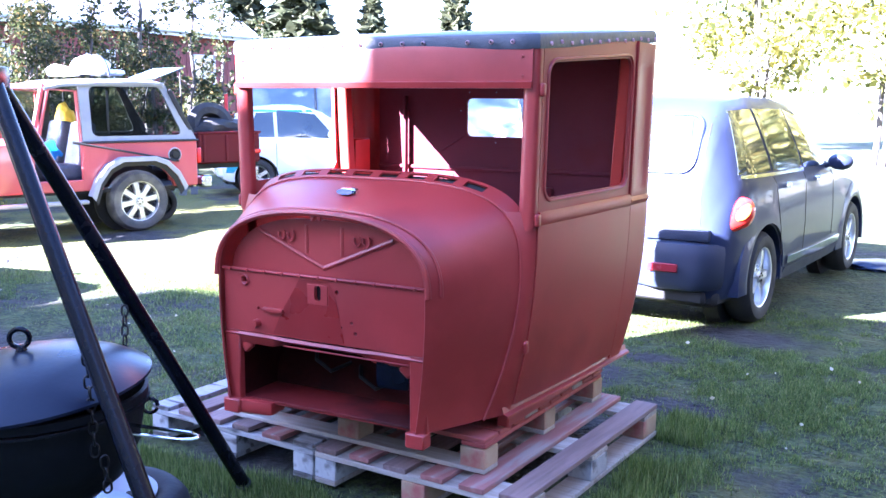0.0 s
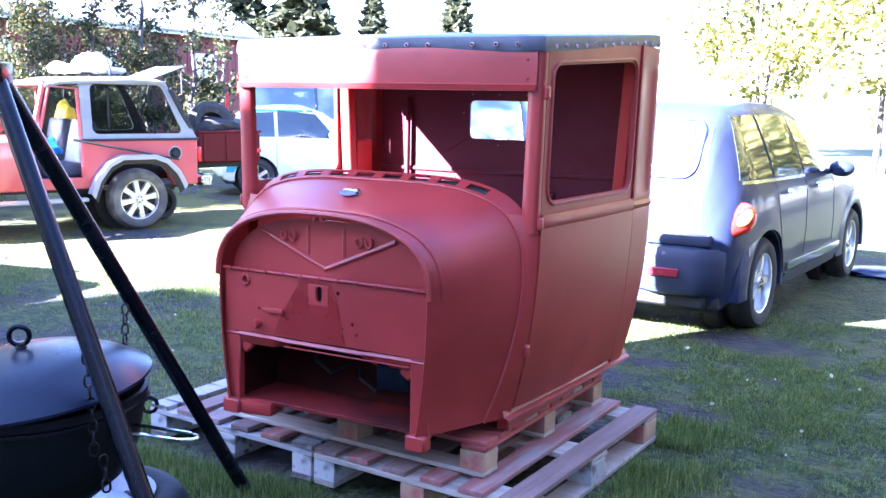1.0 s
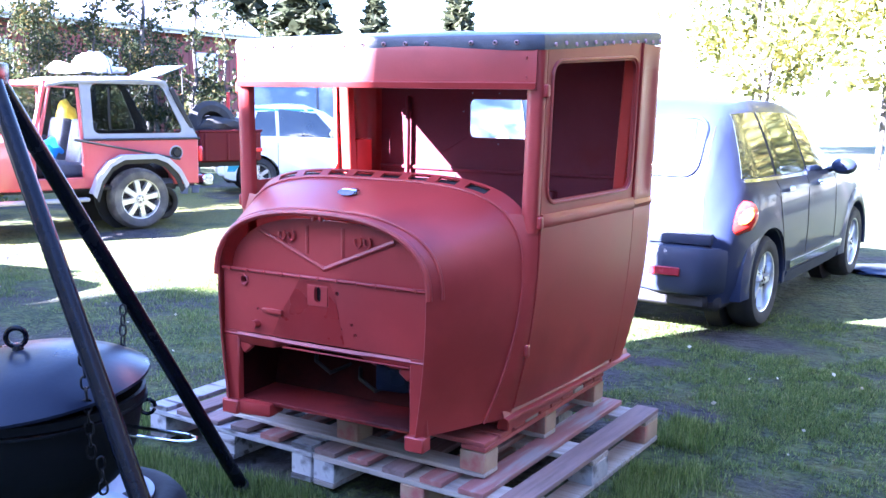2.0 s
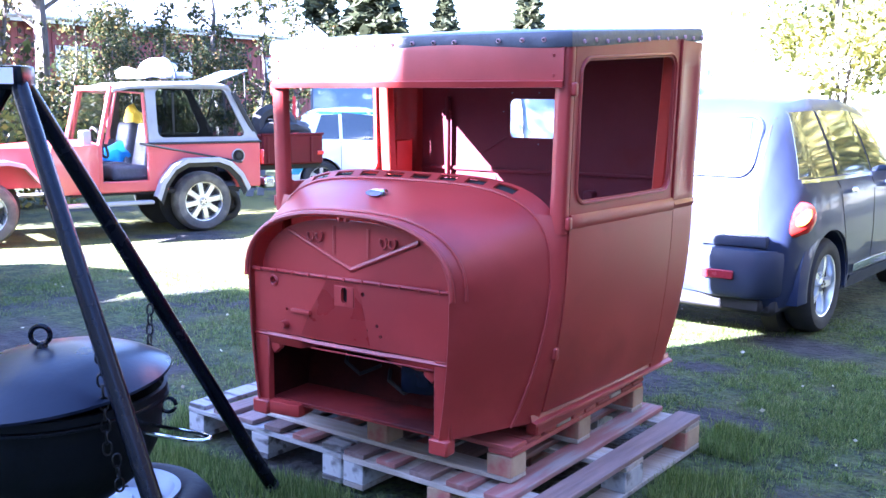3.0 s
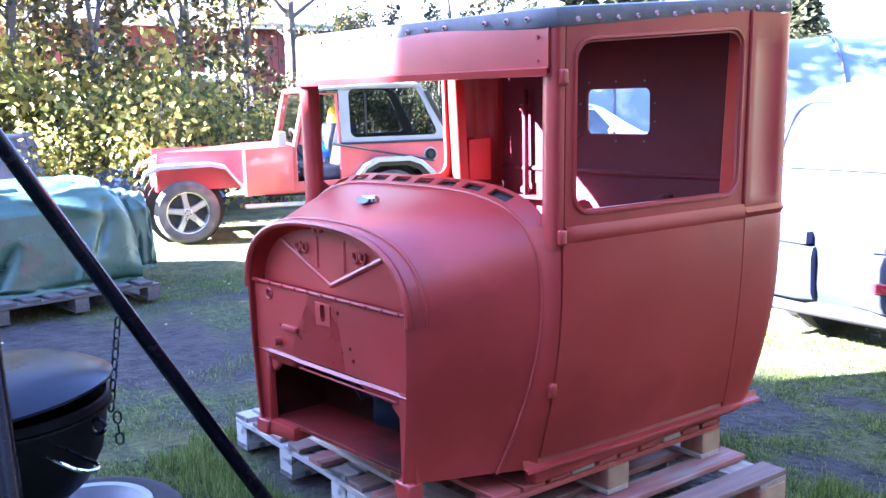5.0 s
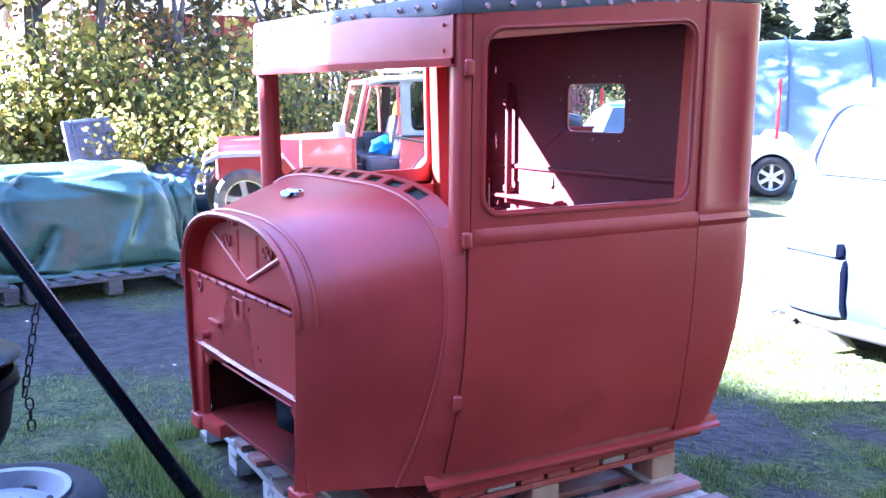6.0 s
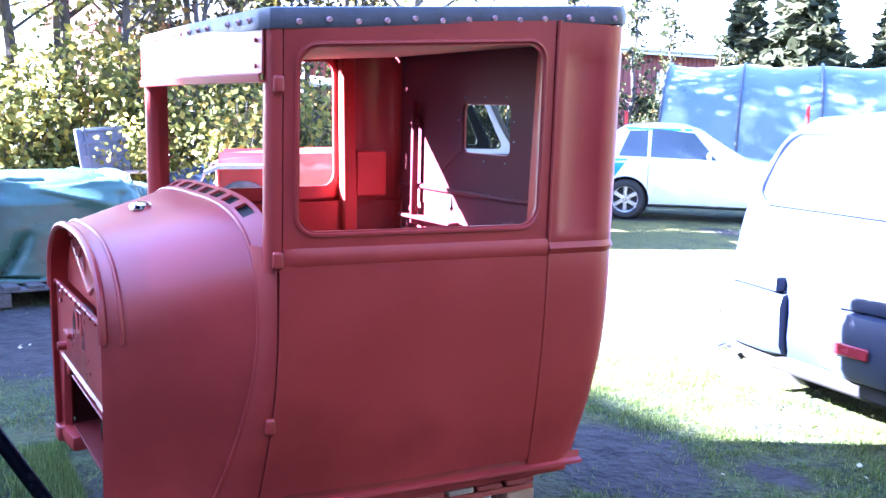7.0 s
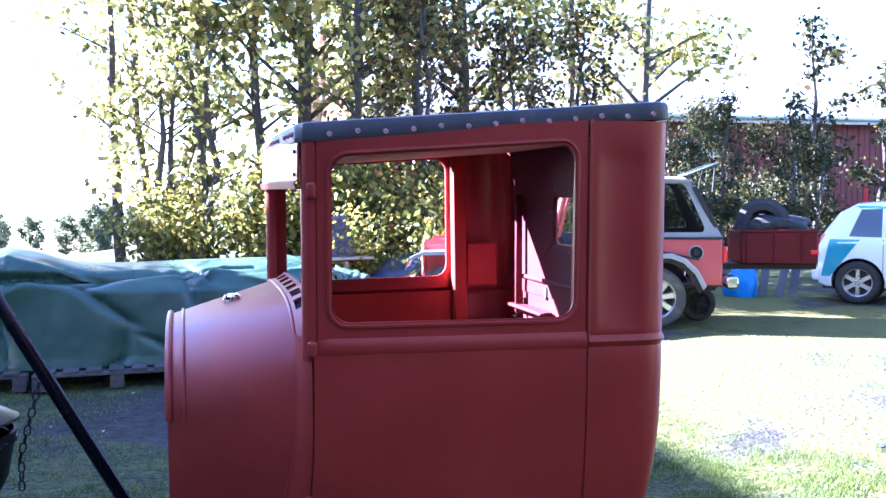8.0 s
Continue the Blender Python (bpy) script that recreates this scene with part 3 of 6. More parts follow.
        add("bottom_lip", tube(bmesh.new(), [place(y, 0.385, 0.003) for y in steps(door_front(0.385) + 0.005, 1.18, 12)], 0.006, 6), PRIMER, door)
        for z in (1.49, 1.04, 0.585):
            add("hinge", slab(place(door_front(z) - 0.006, z, 0.008), (0.020, 0.028, 0.046), bevel=0.009, seg=3), PRIMER, door, "small door hinge")
        add("lock_hole", rod(bmesh.new(), place(1.160, 0.90, -0.004), place(1.160, 0.90, 0.006), 0.010, seg=12), DARK, door, "empty lock hole")
        # quarter panel behind the door, turning into the back
        def corner(u, z, o=0.0):
            yb = back_y(z)
            if u <= 0.6:
                y = 1.196 + (yb - 0.07 - 1.196) * u / 0.6
                return Vector((s * (side_x(y, z) + o), y, z))
            a = (u - 0.6) / 0.4 * math.pi / 2
            x = side_x(yb - 0.07, z)
            return Vector((s * (x - 0.07 + (0.07 + o) * math.cos(a)), yb - 0.07 + (0.07 + o) * math.sin(a), z))
        def press(u, z):
            inside = 0.12 < u < 0.50 and 1.09 < z < 1.60
            return -0.006 if inside else 0.0
        us = [0, 0.05, 0.10, 0.13, 0.3, 0.49, 0.52, 0.6, 0.7, 0.8, 0.9, 1.0]
        vs = sorted(set(steps(0.345, 1.02, 14) + [1.025, 1.04, 1.055, 1.06, 1.08, 1.10, 1.25, 1.4, 1.55, 1.59, 1.61, 1.69]))
        belt = lambda z: 0.008 if 1.03 < z < 1.05 else 0.0
        q = add("quarter_panel", sheet(bmesh.new(), grid_points(us, vs, lambda u, z: corner(u, z, press(u, z) + belt(z))), -0.008 * s), PRIMER)
        add("drip_bead", tube(bmesh.new(), [place(1.200, z, 0.002) for z in steps(0.38, 1.64, 24)], 0.007, 6), PRIMER, q)
        add("side_rail", slab((s * 0.575, 0.87, 0.315), (0.05, 1.04, 0.062), turn=(0, 0, -s * 2.5), bevel=0.006), PRIMER)
        rows = [[Vector((s * (side_x(y, 0.345) - 0.004 + o), y, z)) for y in steps(0.30, 1.39, 10)] for o, z in ((0.0, 0.372), (0.006, 0.350), (0.022, 0.343), (0.022, 0.337))]
        add("sill_flange", sheet(bmesh.new(), rows, 0.004), PRIMER)
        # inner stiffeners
        add("inner_pillar", slab((s * 0.672, 1.20, 1.0), (0.05, 0.06, 1.28), turn=(0, s * 3, 0), bevel=0.006), PRIMER_BOUNCE)
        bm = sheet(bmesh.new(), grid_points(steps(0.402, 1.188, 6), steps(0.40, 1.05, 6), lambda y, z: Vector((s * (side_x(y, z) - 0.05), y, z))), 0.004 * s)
        add("inner_door_skin", bm, PRIMER_SHADED if s > 0 else PRIMER_BOUNCE, door)
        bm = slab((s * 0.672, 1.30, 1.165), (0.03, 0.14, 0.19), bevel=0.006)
        add("latch_plate", bm, PRIMER_BOUNCE)
        add("header_rail", slab((s * 0.638, 0.79, 1.660), (0.05, 0.84, 0.022), turn=(3.9, 0, -s * 5), bevel=0.005), PRIMER_SHADED)
    # back
    def back(x, z):
        return Vector((x, back_y(z) - 0.012 * (x / 0.66) ** 2 + 0.004, z))
    bm = frame_panel(bmesh.new(), (-0.675, 0.675, 1.06, 1.715), (-0.155, 0.160, 1.280, 1.458), 0.025, back, 0.008)
    bk = add("back_panel", bm, PRIMER)
    rows = grid_points(steps(-0.655, 0.655, 14), steps(0.35, 1.06, 12), back)
    add("lower_back", sheet(bmesh.new(), rows, 0.008), PRIMER, bk)
    inside = lambda x, z: back(x, z) - Vector((0, 0.012, 0))
    add("inner_lining", frame_panel(bmesh.new(), (-0.64, 0.64, 1.06, 1.69), (-0.159, 0.164, 1.276, 1.462), 0.028, inside, 0.003), PRIMER_SHADED, bk, "inner lining, red oxide darkened for the cab's shade")
    add("inner_lining", sheet(bmesh.new(), grid_points(steps(-0.62, 0.62, 10), steps(0.40, 1.06, 8), inside), 0.003), PRIMER_SHADED, bk)
    for x, z in ((-0.14, 1.487), (0.0, 1.487), (0.14, 1.487), (-0.185, 1.40), (0.19, 1.40), (0.0, 1.252), (0.14, 1.252), (0.192, 1.33)):
        p = back(x, z)
        add("screw", rod(bmesh.new(), p - Vector((0, 0.020, 0)), p - Vector((0, 0.006, 0)), 0.003, 0.0035, 8), STEEL, bk, "dull steel screw head")
    for x0, z0, x1, z1, r in ((-0.64, 1.125, 0.64, 1.125, 0.010), (-0.30, 1.20, -0.17, 1.28, 0.005), (-0.62, 0.93, 0.62, 0.93, 0.012)):
        a, b = back(x0, z0) - Vector((0, 0.014, 0)), back(x1, z1) - Vector((0, 0.014, 0))
        add("stiffener", rod(bmesh.new(), a, b, r, seg=8), PRIMER_SHADED, bk)
    add("parcel_shelf", slab((-0.36, 1.405, 1.000), (0.42, 0.055, 0.014), bevel=0.004), PRIMER_SHADED)
    add("corner_bar", slab((-0.475, 1.405, 1.22), (0.016, 0.030, 0.50), bevel=0.004), PRIMER_SHADED)
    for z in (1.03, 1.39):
        add("bar_clip", slab((-0.485, 1.410, z), (0.050, 0.022, 0.030), bevel=0.006), PRIMER_SHADED)
    add("seat_ledge", slab((0, 1.33, 0.90), (1.22, 0.14, 0.012), bevel=0.003), PRIMER_SHADED)
    for x in (0.30,):
        add("bracket", slab((x, 1.36, 1.03), (0.05, 0.05, 0.06), bevel=0.008), PRIMER_SHADED)
    add("latch_hole", lathe(bmesh.new(), [(0.0, 0.003), (0.016, 0.003), (0.018, 0.0)], pose(-0.235, 1.434, 1.075, 90, 0, 0) @ Matrix.Diagonal((1, 1.6, 1, 1)), 16), DARK)
    # floor
    for s in (-1, 1):
        add("kick_panel", slab((s * 0.392, 0.21, 0.475), (0.008, 0.33, 0.30), turn=(0, s * 4, 0)), CAVITY_SHADED)
    add("floor_pan", slab((0, 0.85, 0.355), (1.10, 0.98, 0.02), bevel=0.004), PRIMER_SHADED)
    add("toe_board", slab((0, 0.285, 0.47), (0.80, 0.30, 0.012), turn=(72, 0, 0), bevel=0.003), CAVITY_SHADED, label="toe board coloured with the cavity's shade")
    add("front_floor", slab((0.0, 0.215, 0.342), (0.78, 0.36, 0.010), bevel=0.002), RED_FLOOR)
    add("cowl_brace", slab((0, 0.20, 0.615), (0.82, 0.34, 0.008)), CAVITY_SHADED)
    for x, z in ((-0.22, 0.50), (-0.02, 0.46), (0.12, 0.52)):
        add("cable", tube(bmesh.new(), [(x, 0.30, z), (x + 0.05, 0.22, z - 0.03), (x + 0.13, 0.20, z - 0.06), (x + 0.17, 0.28, z - 0.04)], 0.008, 6), DARK)
    # roof
    def roof_edge(u):
        """Round the roof's edge, u from 0 to 1, from the middle of the front, by the left."""
        c = [(0.0, 0.340), (0.640, 0.352), (0.662, 0.372), (0.758, 1.415), (0.726, 1.460), (0.0, 1.467)]
        c = c + [(-x, y) for x, y in c[-2:0:-1]]
        L = [math.dist(c[i], c[(i + 1) % len(c)]) for i in range(len(c))]
        d = u * sum(L)
        for i, l in enumerate(L):
            if d <= l or i == len(L) - 1:
                f = min(1, d / l)
                a, b = c[i], c[(i + 1) % len(c)]
                return a[0] + (b[0] - a[0]) * f, a[1] + (b[1] - a[1]) * f
            d -= l
    us = steps(0, 1, 120)
    def ring(inward, dz):
        out = []
        for u in us:
            x, y = roof_edge(u)
            k = 1 - inward
            ym = 0.9 + (y - 0.9) * k
            out.append(Vector((x * k, ym, eave_z(ym) + dz)))
        return out
    bm = bmesh.new()
    sheet(bm, [ring(-0.004, -0.006), ring(-0.007, 0.002), ring(-0.003, 0.036), ring(0.004, 0.045), ring(0.03, 0.049), ring(0.2, 0.054), ring(0.5, 0.060), ring(0.8, 0.064), ring(0.97, 0.065)], 0.004)
    roof = add("roof", bm, VINYL, label="grey-black fabric roof with a riveted edge")
    add("headliner", slab((0, 0.9, 1.620), (1.27, 1.00, 0.006), turn=(3.9, 0, 0)), HEADLINER, roof, "pale plywood roof lining")
    stud = lathe(bmesh.new(), [(0.0, 0.004), (0.0035, 0.003), (0.0045, 0.002), (0.0068, 0.0050), (0.0092, 0.0032), (0.0102, -0.003)], None, 14)
    bmesh.ops.scale(stud, vec=(0.82, 0.82, 0.9), verts=stud.verts)
    stud = mesh_of("rivet", stud, surf("pinkish rivet cap", (0.55, 0.30, 0.32), (0.68, 0.46, 0.47), 20, 0.35, 0.3))
    dot = mesh_of("rivet_hole", rod(bmesh.new(), (0, 0, 0.001), (0, 0, 0.0052), 0.0045, 0.004, 8), DARK)
    front_x = [-0.55, -0.46, -0.37, -0.28, -0.21, -0.125, -0.04, 0.05, 0.14, 0.225, 0.40, 0.49, 0.57]
    spots = [(x, 0.340 + 0.011 * abs(x) / 0.64 - 0.005, 1.650, (90, 0, 0)) for x in front_x]
    for s in (-1, 1):
        for k in range(13):
            y = 0.44 + 0.079 * k
            spots.append((s * (0.662 + 0.096 * (y - 0.372) / 1.043 + 0.005), y, eave_z(y) + (0.010, 0.014, 0.008)[k % 3], (90, 0, s * 85)))
    for x, y, z, turn in spots:
        cap = part("rivet", stud, None, roof, m=inv @ pose(x, y, z, *turn))
        if abs(x) < 0.6:
            part("rivet_hole", dot, None, cap)
    # badge on the cowl, in plain shapes
    top = cowl_point(0.20, 0).z
    bm = lathe(bmesh.new(), [(0.0, 0.014), (0.022, 0.013), (0.028, 0.006), (0.028, -0.006), (0.0, -0.006)], pose(0, 0.20, top + 0.008) @ Matrix.Diagonal((1.35, 0.9, 1, 1)), 24)
    badge = add("badge", bm, CHROME, label="chrome oval badge with a dark blue face")
    bm = lathe(bmesh.new(), [(0.0, 0.004), (0.027, 0.0035), (0.0275, 0.0)], pose(0, 0.171, top + 0.008, 62, 0, 0) @ Matrix.Diagonal((1.3, 0.42, 1, 1)), 20)
    add("badge_face", bm, BLUE_ENAMEL, badge)


build_cab()


# ---- pallets ----
def pallet(name, label, m, size, along, top_mats, block_mats, top_boards, group, block=(0.10, 0.145, 0.078), deck=0.022, bottom=True, under=None):
    """along: 'y' when the top boards run in depth. size: across the boards, along them, height."""
    ob = thing(name, label, "pallet", m, group)
    across, length, high = size
    shown = {}

    def put(nm, centre, dims, mat, key=None):
        c, d = (centre, dims) if along == "y" else ((centre[1], centre[0], centre[2]), (dims[1], dims[0], dims[2]))
        key = (nm, tuple(round(v, 3) for v in d), mat.name)
        if key not in shown:
            shown[key] = mesh_of(nm, slab((0, 0, 0), d, bevel=0.003), mat)
        rng = random.Random(len(shown) * 31 + int(c[0] * 997) + int(c[1] * 557))
        return part(nm, shown[key], None, ob, m=pose(c[0], c[1], c[2], rng.uniform(-0.3, 0.3), rng.uniform(-0.3, 0.3), rng.uniform(-0.5, 0.5)))

    z = high - deck / 2
    for k, (x, w) in enumerate(top_boards):
        put("deck_board", (x, 0, z), (w, length, deck - 0.001), top_mats[k % len(top_mats)])
    z -= deck + 0.0005
    ys = (-length / 2 + block[1] / 2, 0, length / 2 - block[1] / 2)
    for y in ys:
        put("cross_board", (0, y, z), (across, block[1], deck - 0.001), under or top_mats[0])
    zb = z - deck / 2 - block[2] / 2 - 0.0005
    for i, x in enumerate((-across / 2 + block[0] / 2, 0, across / 2 - block[0] / 2)):
        for j, y in enumerate(ys):
            put("block", (x, y, zb), (block[0], block[1], block[2]), block_mats[(i + j) % len(block_mats)])
        if bottom:
            put("bottom_board", (x, 0, zb - block[2] / 2 - deck / 2 - 0.0005), (block[0], length, deck - 0.001), under or top_mats[-1])
    return ob


LOW = 0.152
boards = [(-0.402, 0.10), (-0.243, 0.092), (-0.086, 0.10), (0.078, 0.094), (0.238, 0.10), (0.402, 0.10)]
turn = -4.5
c, s = math.cos(radians(turn)), math.sin(radians(turn))
for k, (mats, blocks) in enumerate((((WOOD_LIMED, WOOD_DUSTY, WOOD_DUSTY, WOOD_DUSTY, WOOD_RED), (BLOCK_WHITE, WOOD_LIMED)), ((WOOD_DUSTY, WOOD_RED, WOOD_DUSTY, WOOD_RED, WOOD_RED, WOOD_DUSTY), (BLOCK_WHITE, BLOCK, WOOD_RED)))):
    x, y = 0.456 + 0.915 * k, 0.61
    pallet("pallet", "weathered wooden pallet with whitened blocks, lying on the grass" if k == 0 else "weathered wooden pallet with red overspray, lying on the grass", pose(-1.055 + x * c - y * s, 0.228 + x * s + y * c, 0, 0, 0, turn), (0.905, 1.22, LOW), "y", mats, blocks, boards, "stacked pallets", under=WOOD_LIMED if k == 0 else WOOD_X)
up = [(-0.48 + 0.1065 * k, 0.088 if k % 3 else 0.1) for k in range(10)]
turn = -3.6
top = pallet("pallet", "wooden pallet with red overspray carrying the car body", pose(-0.012, 0.772, LOW, 0, 0, turn), (1.06, 1.20, 0.131), "x", (WOOD_REDX, WOOD_REDX, WOOD_REDX, WOOD_X), (BLOCK,), up, "stacked pallets", block=(0.10, 0.10, 0.073), deck=0.019)



# ---- cooking tripod ----
APEX = Vector((-0.485, -0.875, 1.485))
POT_AT = Vector((-0.375, -0.90, 0))


def chain_links(a, b, n, parent, link):
    """A hanging chain of n links from a to b."""
    a, b = Vector(a), Vector(b)
    way = (b - a).to_track_quat("Z", "Y").to_matrix().to_4x4()
    for k in range(n):
        p = a.lerp(b, (k + 0.5) / n)
        part("chain_link", link, None, parent, m=Matrix.Translation(p) @ way @ pose(0, 0, 0, 0, 0, 90 * (k % 2) + 20))


def link_mesh(length, wide, r):
    pts = []
    h = length / 2 - wide / 2
    for a in steps(0, math.pi, 5):
        pts.append((wide / 2 * math.cos(a), 0, h + wide / 2 * math.sin(a)))
    for a in steps(math.pi, math.tau, 5):
        pts.append((wide / 2 * math.cos(a), 0, -h + wide / 2 * math.sin(a)))
    return mesh_of("chain_link", tube(bmesh.new(), pts, r, 5, True), CHAIN)


def build_fire():
    tri = thing("tripod", "black iron cooking tripod with three tube legs on grass", "tripod", Matrix.Translation((APEX.x, APEX.y, 0)))
    base = Vector((APEX.x, APEX.y, 0))
    for foot in ((-0.335, -0.01, 0.0), (0.46, -1.06, 0.0), (-1.18, -1.50, 0.0)):
        f = Vector(foot) - base
        top = Vector((0, 0, APEX.z)) + (Vector((f.x, f.y, 0)).normalized() * 0.025)
        leg = part("leg", rod(bmesh.new(), f, top, 0.0255, seg=18), BLACK_IRON, tri)
        part("end_cap", rod(bmesh.new(), f + (top - f) * 0.012, f + (top - f) * 0.02, 0.028, seg=18), RUBBER, leg)
    part("head", slab((0, 0, APEX.z + 0.02), (0.085, 0.085, 0.07), turn=(0, 0, 30), bevel=0.012, seg=2), BLACK_IRON, tri, "welded iron head")
    part("head_label", slab((0.03, -0.052, APEX.z + 0.025), (0.05, 0.003, 0.045), turn=(0, 0, 30)), surf("white sticker", (0.7, 0.7, 0.7), (0.8, 0.8, 0.8), 20, 0.5), tri, "small white sticker")
    link = link_mesh(0.036, 0.021, 0.0034)
    chain = thing("chain", "sooty steel chains hanging from the tripod to the pan", "chain", Matrix.Translation((POT_AT.x, POT_AT.y, 0.6)))
    for foot in ((-0.335, -0.01), (0.46, -1.06), (-1.18, -1.50)):
        f = Vector((*foot, 0)).lerp(APEX, 0.53)
        d = (Vector((*foot, 0)) - POT_AT).normalized()
        d.z = 0
        chain_links(f - POT_AT - Vector((0, 0, 0.6)) - d * 0.02, d * 0.345 + Vector((0, 0, -0.09)), max(5, int((f.z - 0.51) / 0.028)), chain, link)
        for k in (1,):
            e = d * 0.345 + Vector((0.02 * k, 0.01 * k, -0.09))
            chain_links(e, e + Vector((0.01 * k, 0, -0.10)), 3, chain, link)
    # pan with its lid
    pan = thing("fire_pan", "round black steel cooking pan hanging under the tripod", "pan", Matrix.Translation((POT_AT.x, POT_AT.y, 0.535)))
    bm = lathe(bmesh.new(), [(0.0, -0.255), (0.10, -0.25), (0.19, -0.225), (0.26, -0.165), (0.300, -0.085), (0.316, 0.0), (0.322, 0.045), (0.336, 0.05), (0.336, 0.057), (0.318, 0.055), (0.306, 0.0), (0.28, -0.10), (0.20, -0.20), (0.0, -0.235)], None, 48)
    part("bowl", bm, SOOT, pan)
    part("grill_band", lathe(bmesh.new(), [(0.318, 0.058), (0.330, 0.062), (0.332, 0.085), (0.322, 0.088)], None, 40), SOOT, pan)
    for a in (40, 160, 280):
        d = Vector((math.cos(radians(a)), math.sin(radians(a)), 0))
        part("lug", tube(bmesh.new(), [d * (0.335 + 0.022 * math.cos(k)) + Vector((0, 0, 0.02 + 0.022 * math.sin(k))) for k in steps(0, 5.9, 10)], 0.006, 6), BLACK_IRON, pan)
    side = Vector((0.985, 0.166, 0)).normalized()
    across = Vector((-side.y, side.x, 0))
    pts = [side * 0.31 + across * 0.03, side * 0.52 + across * 0.028, side * 0.555 + across * 0.015, side * 0.56, side * 0.555 - across * 0.015, side * 0.52 - across * 0.028, side * 0.31 - across * 0.03]
    part("handle", tube(bmesh.new(), [p + Vector((0, 0, 0.012)) for p in pts], 0.0055, 8), CHROME, pan, "bright bent wire handle")
    lid = thing("pan_lid", "domed black steel lid lying on the pan", "lid", Matrix.Translation((POT_AT.x, POT_AT.y, 0.64)) @ pose(0, 0, 0, 5, -3, 0))
    bm = lathe(bmesh.new(), [(0.0, 0.102), (0.06, 0.099), (0.14, 0.087), (0.22, 0.066), (0.29, 0.036), (0.330, 0.012), (0.345, 0.002), (0.345, -0.006), (0.33, -0.002), (0.28, 0.024), (0.0, 0.09)], None, 64)
    part("dome", bm, POT, lid, angle=50)
    part("ring", tube(bmesh.new(), [(0.027 * math.cos(k), 0.0, 0.138 + 0.027 * math.sin(k)) for k in steps(0, math.tau * 17 / 18, 17)], 0.0075, 8, True), BLACK_IRON, lid, "iron lifting ring", m=pose(0, 0, 0, 0, 0, 40))
    part("ring_base", rod(bmesh.new(), (0, 0, 0.092), (0, 0, 0.114), 0.02, 0.012, 12), BLACK_IRON, lid)
    # wheel lying under the pan
    wheel = thing("spare_wheel", "old car wheel lying flat on the grass", "wheel", pose(-0.455, -0.625, 0.0, 0, 0, 15))
    prof = [(0.185, 0.03), (0.20, 0.01), (0.25, 0.0), (0.29, 0.02), (0.312, 0.05), (0.315, 0.10), (0.305, 0.145), (0.28, 0.175), (0.24, 0.185), (0.205, 0.175), (0.19, 0.155), (0.185, 0.03)]
    part("tyre", lathe(bmesh.new(), prof, None, 44), surf("old black tyre rubber", (0.007, 0.008, 0.012), (0.014, 0.016, 0.022), 14, 0.7, bump=0.25, stain=(0.022, 0.022, 0.024), stain_scale=5, stain_at=0.62, spec=0.3), wheel)
    rim = part("rim", lathe(bmesh.new(), [(0.0, 0.165), (0.05, 0.165), (0.06, 0.15), (0.12, 0.148), (0.15, 0.130), (0.165, 0.15), (0.185, 0.182), (0.205, 0.186), (0.20, 0.165), (0.18, 0.03)], None, 40), STEEL, wheel, "dull silver wheel rim")
    for k in range(6):
        a = k * math.tau / 6
        part("slot", slab((0.135 * math.cos(a), 0.135 * math.sin(a), 0.138), (0.022, 0.05, 0.02), turn=(0, 0, math.degrees(a)), bevel=0.006), DARK, rim)


build_fire()


# ---- vehicles ----
from mathutils.bvhtree import BVHTree


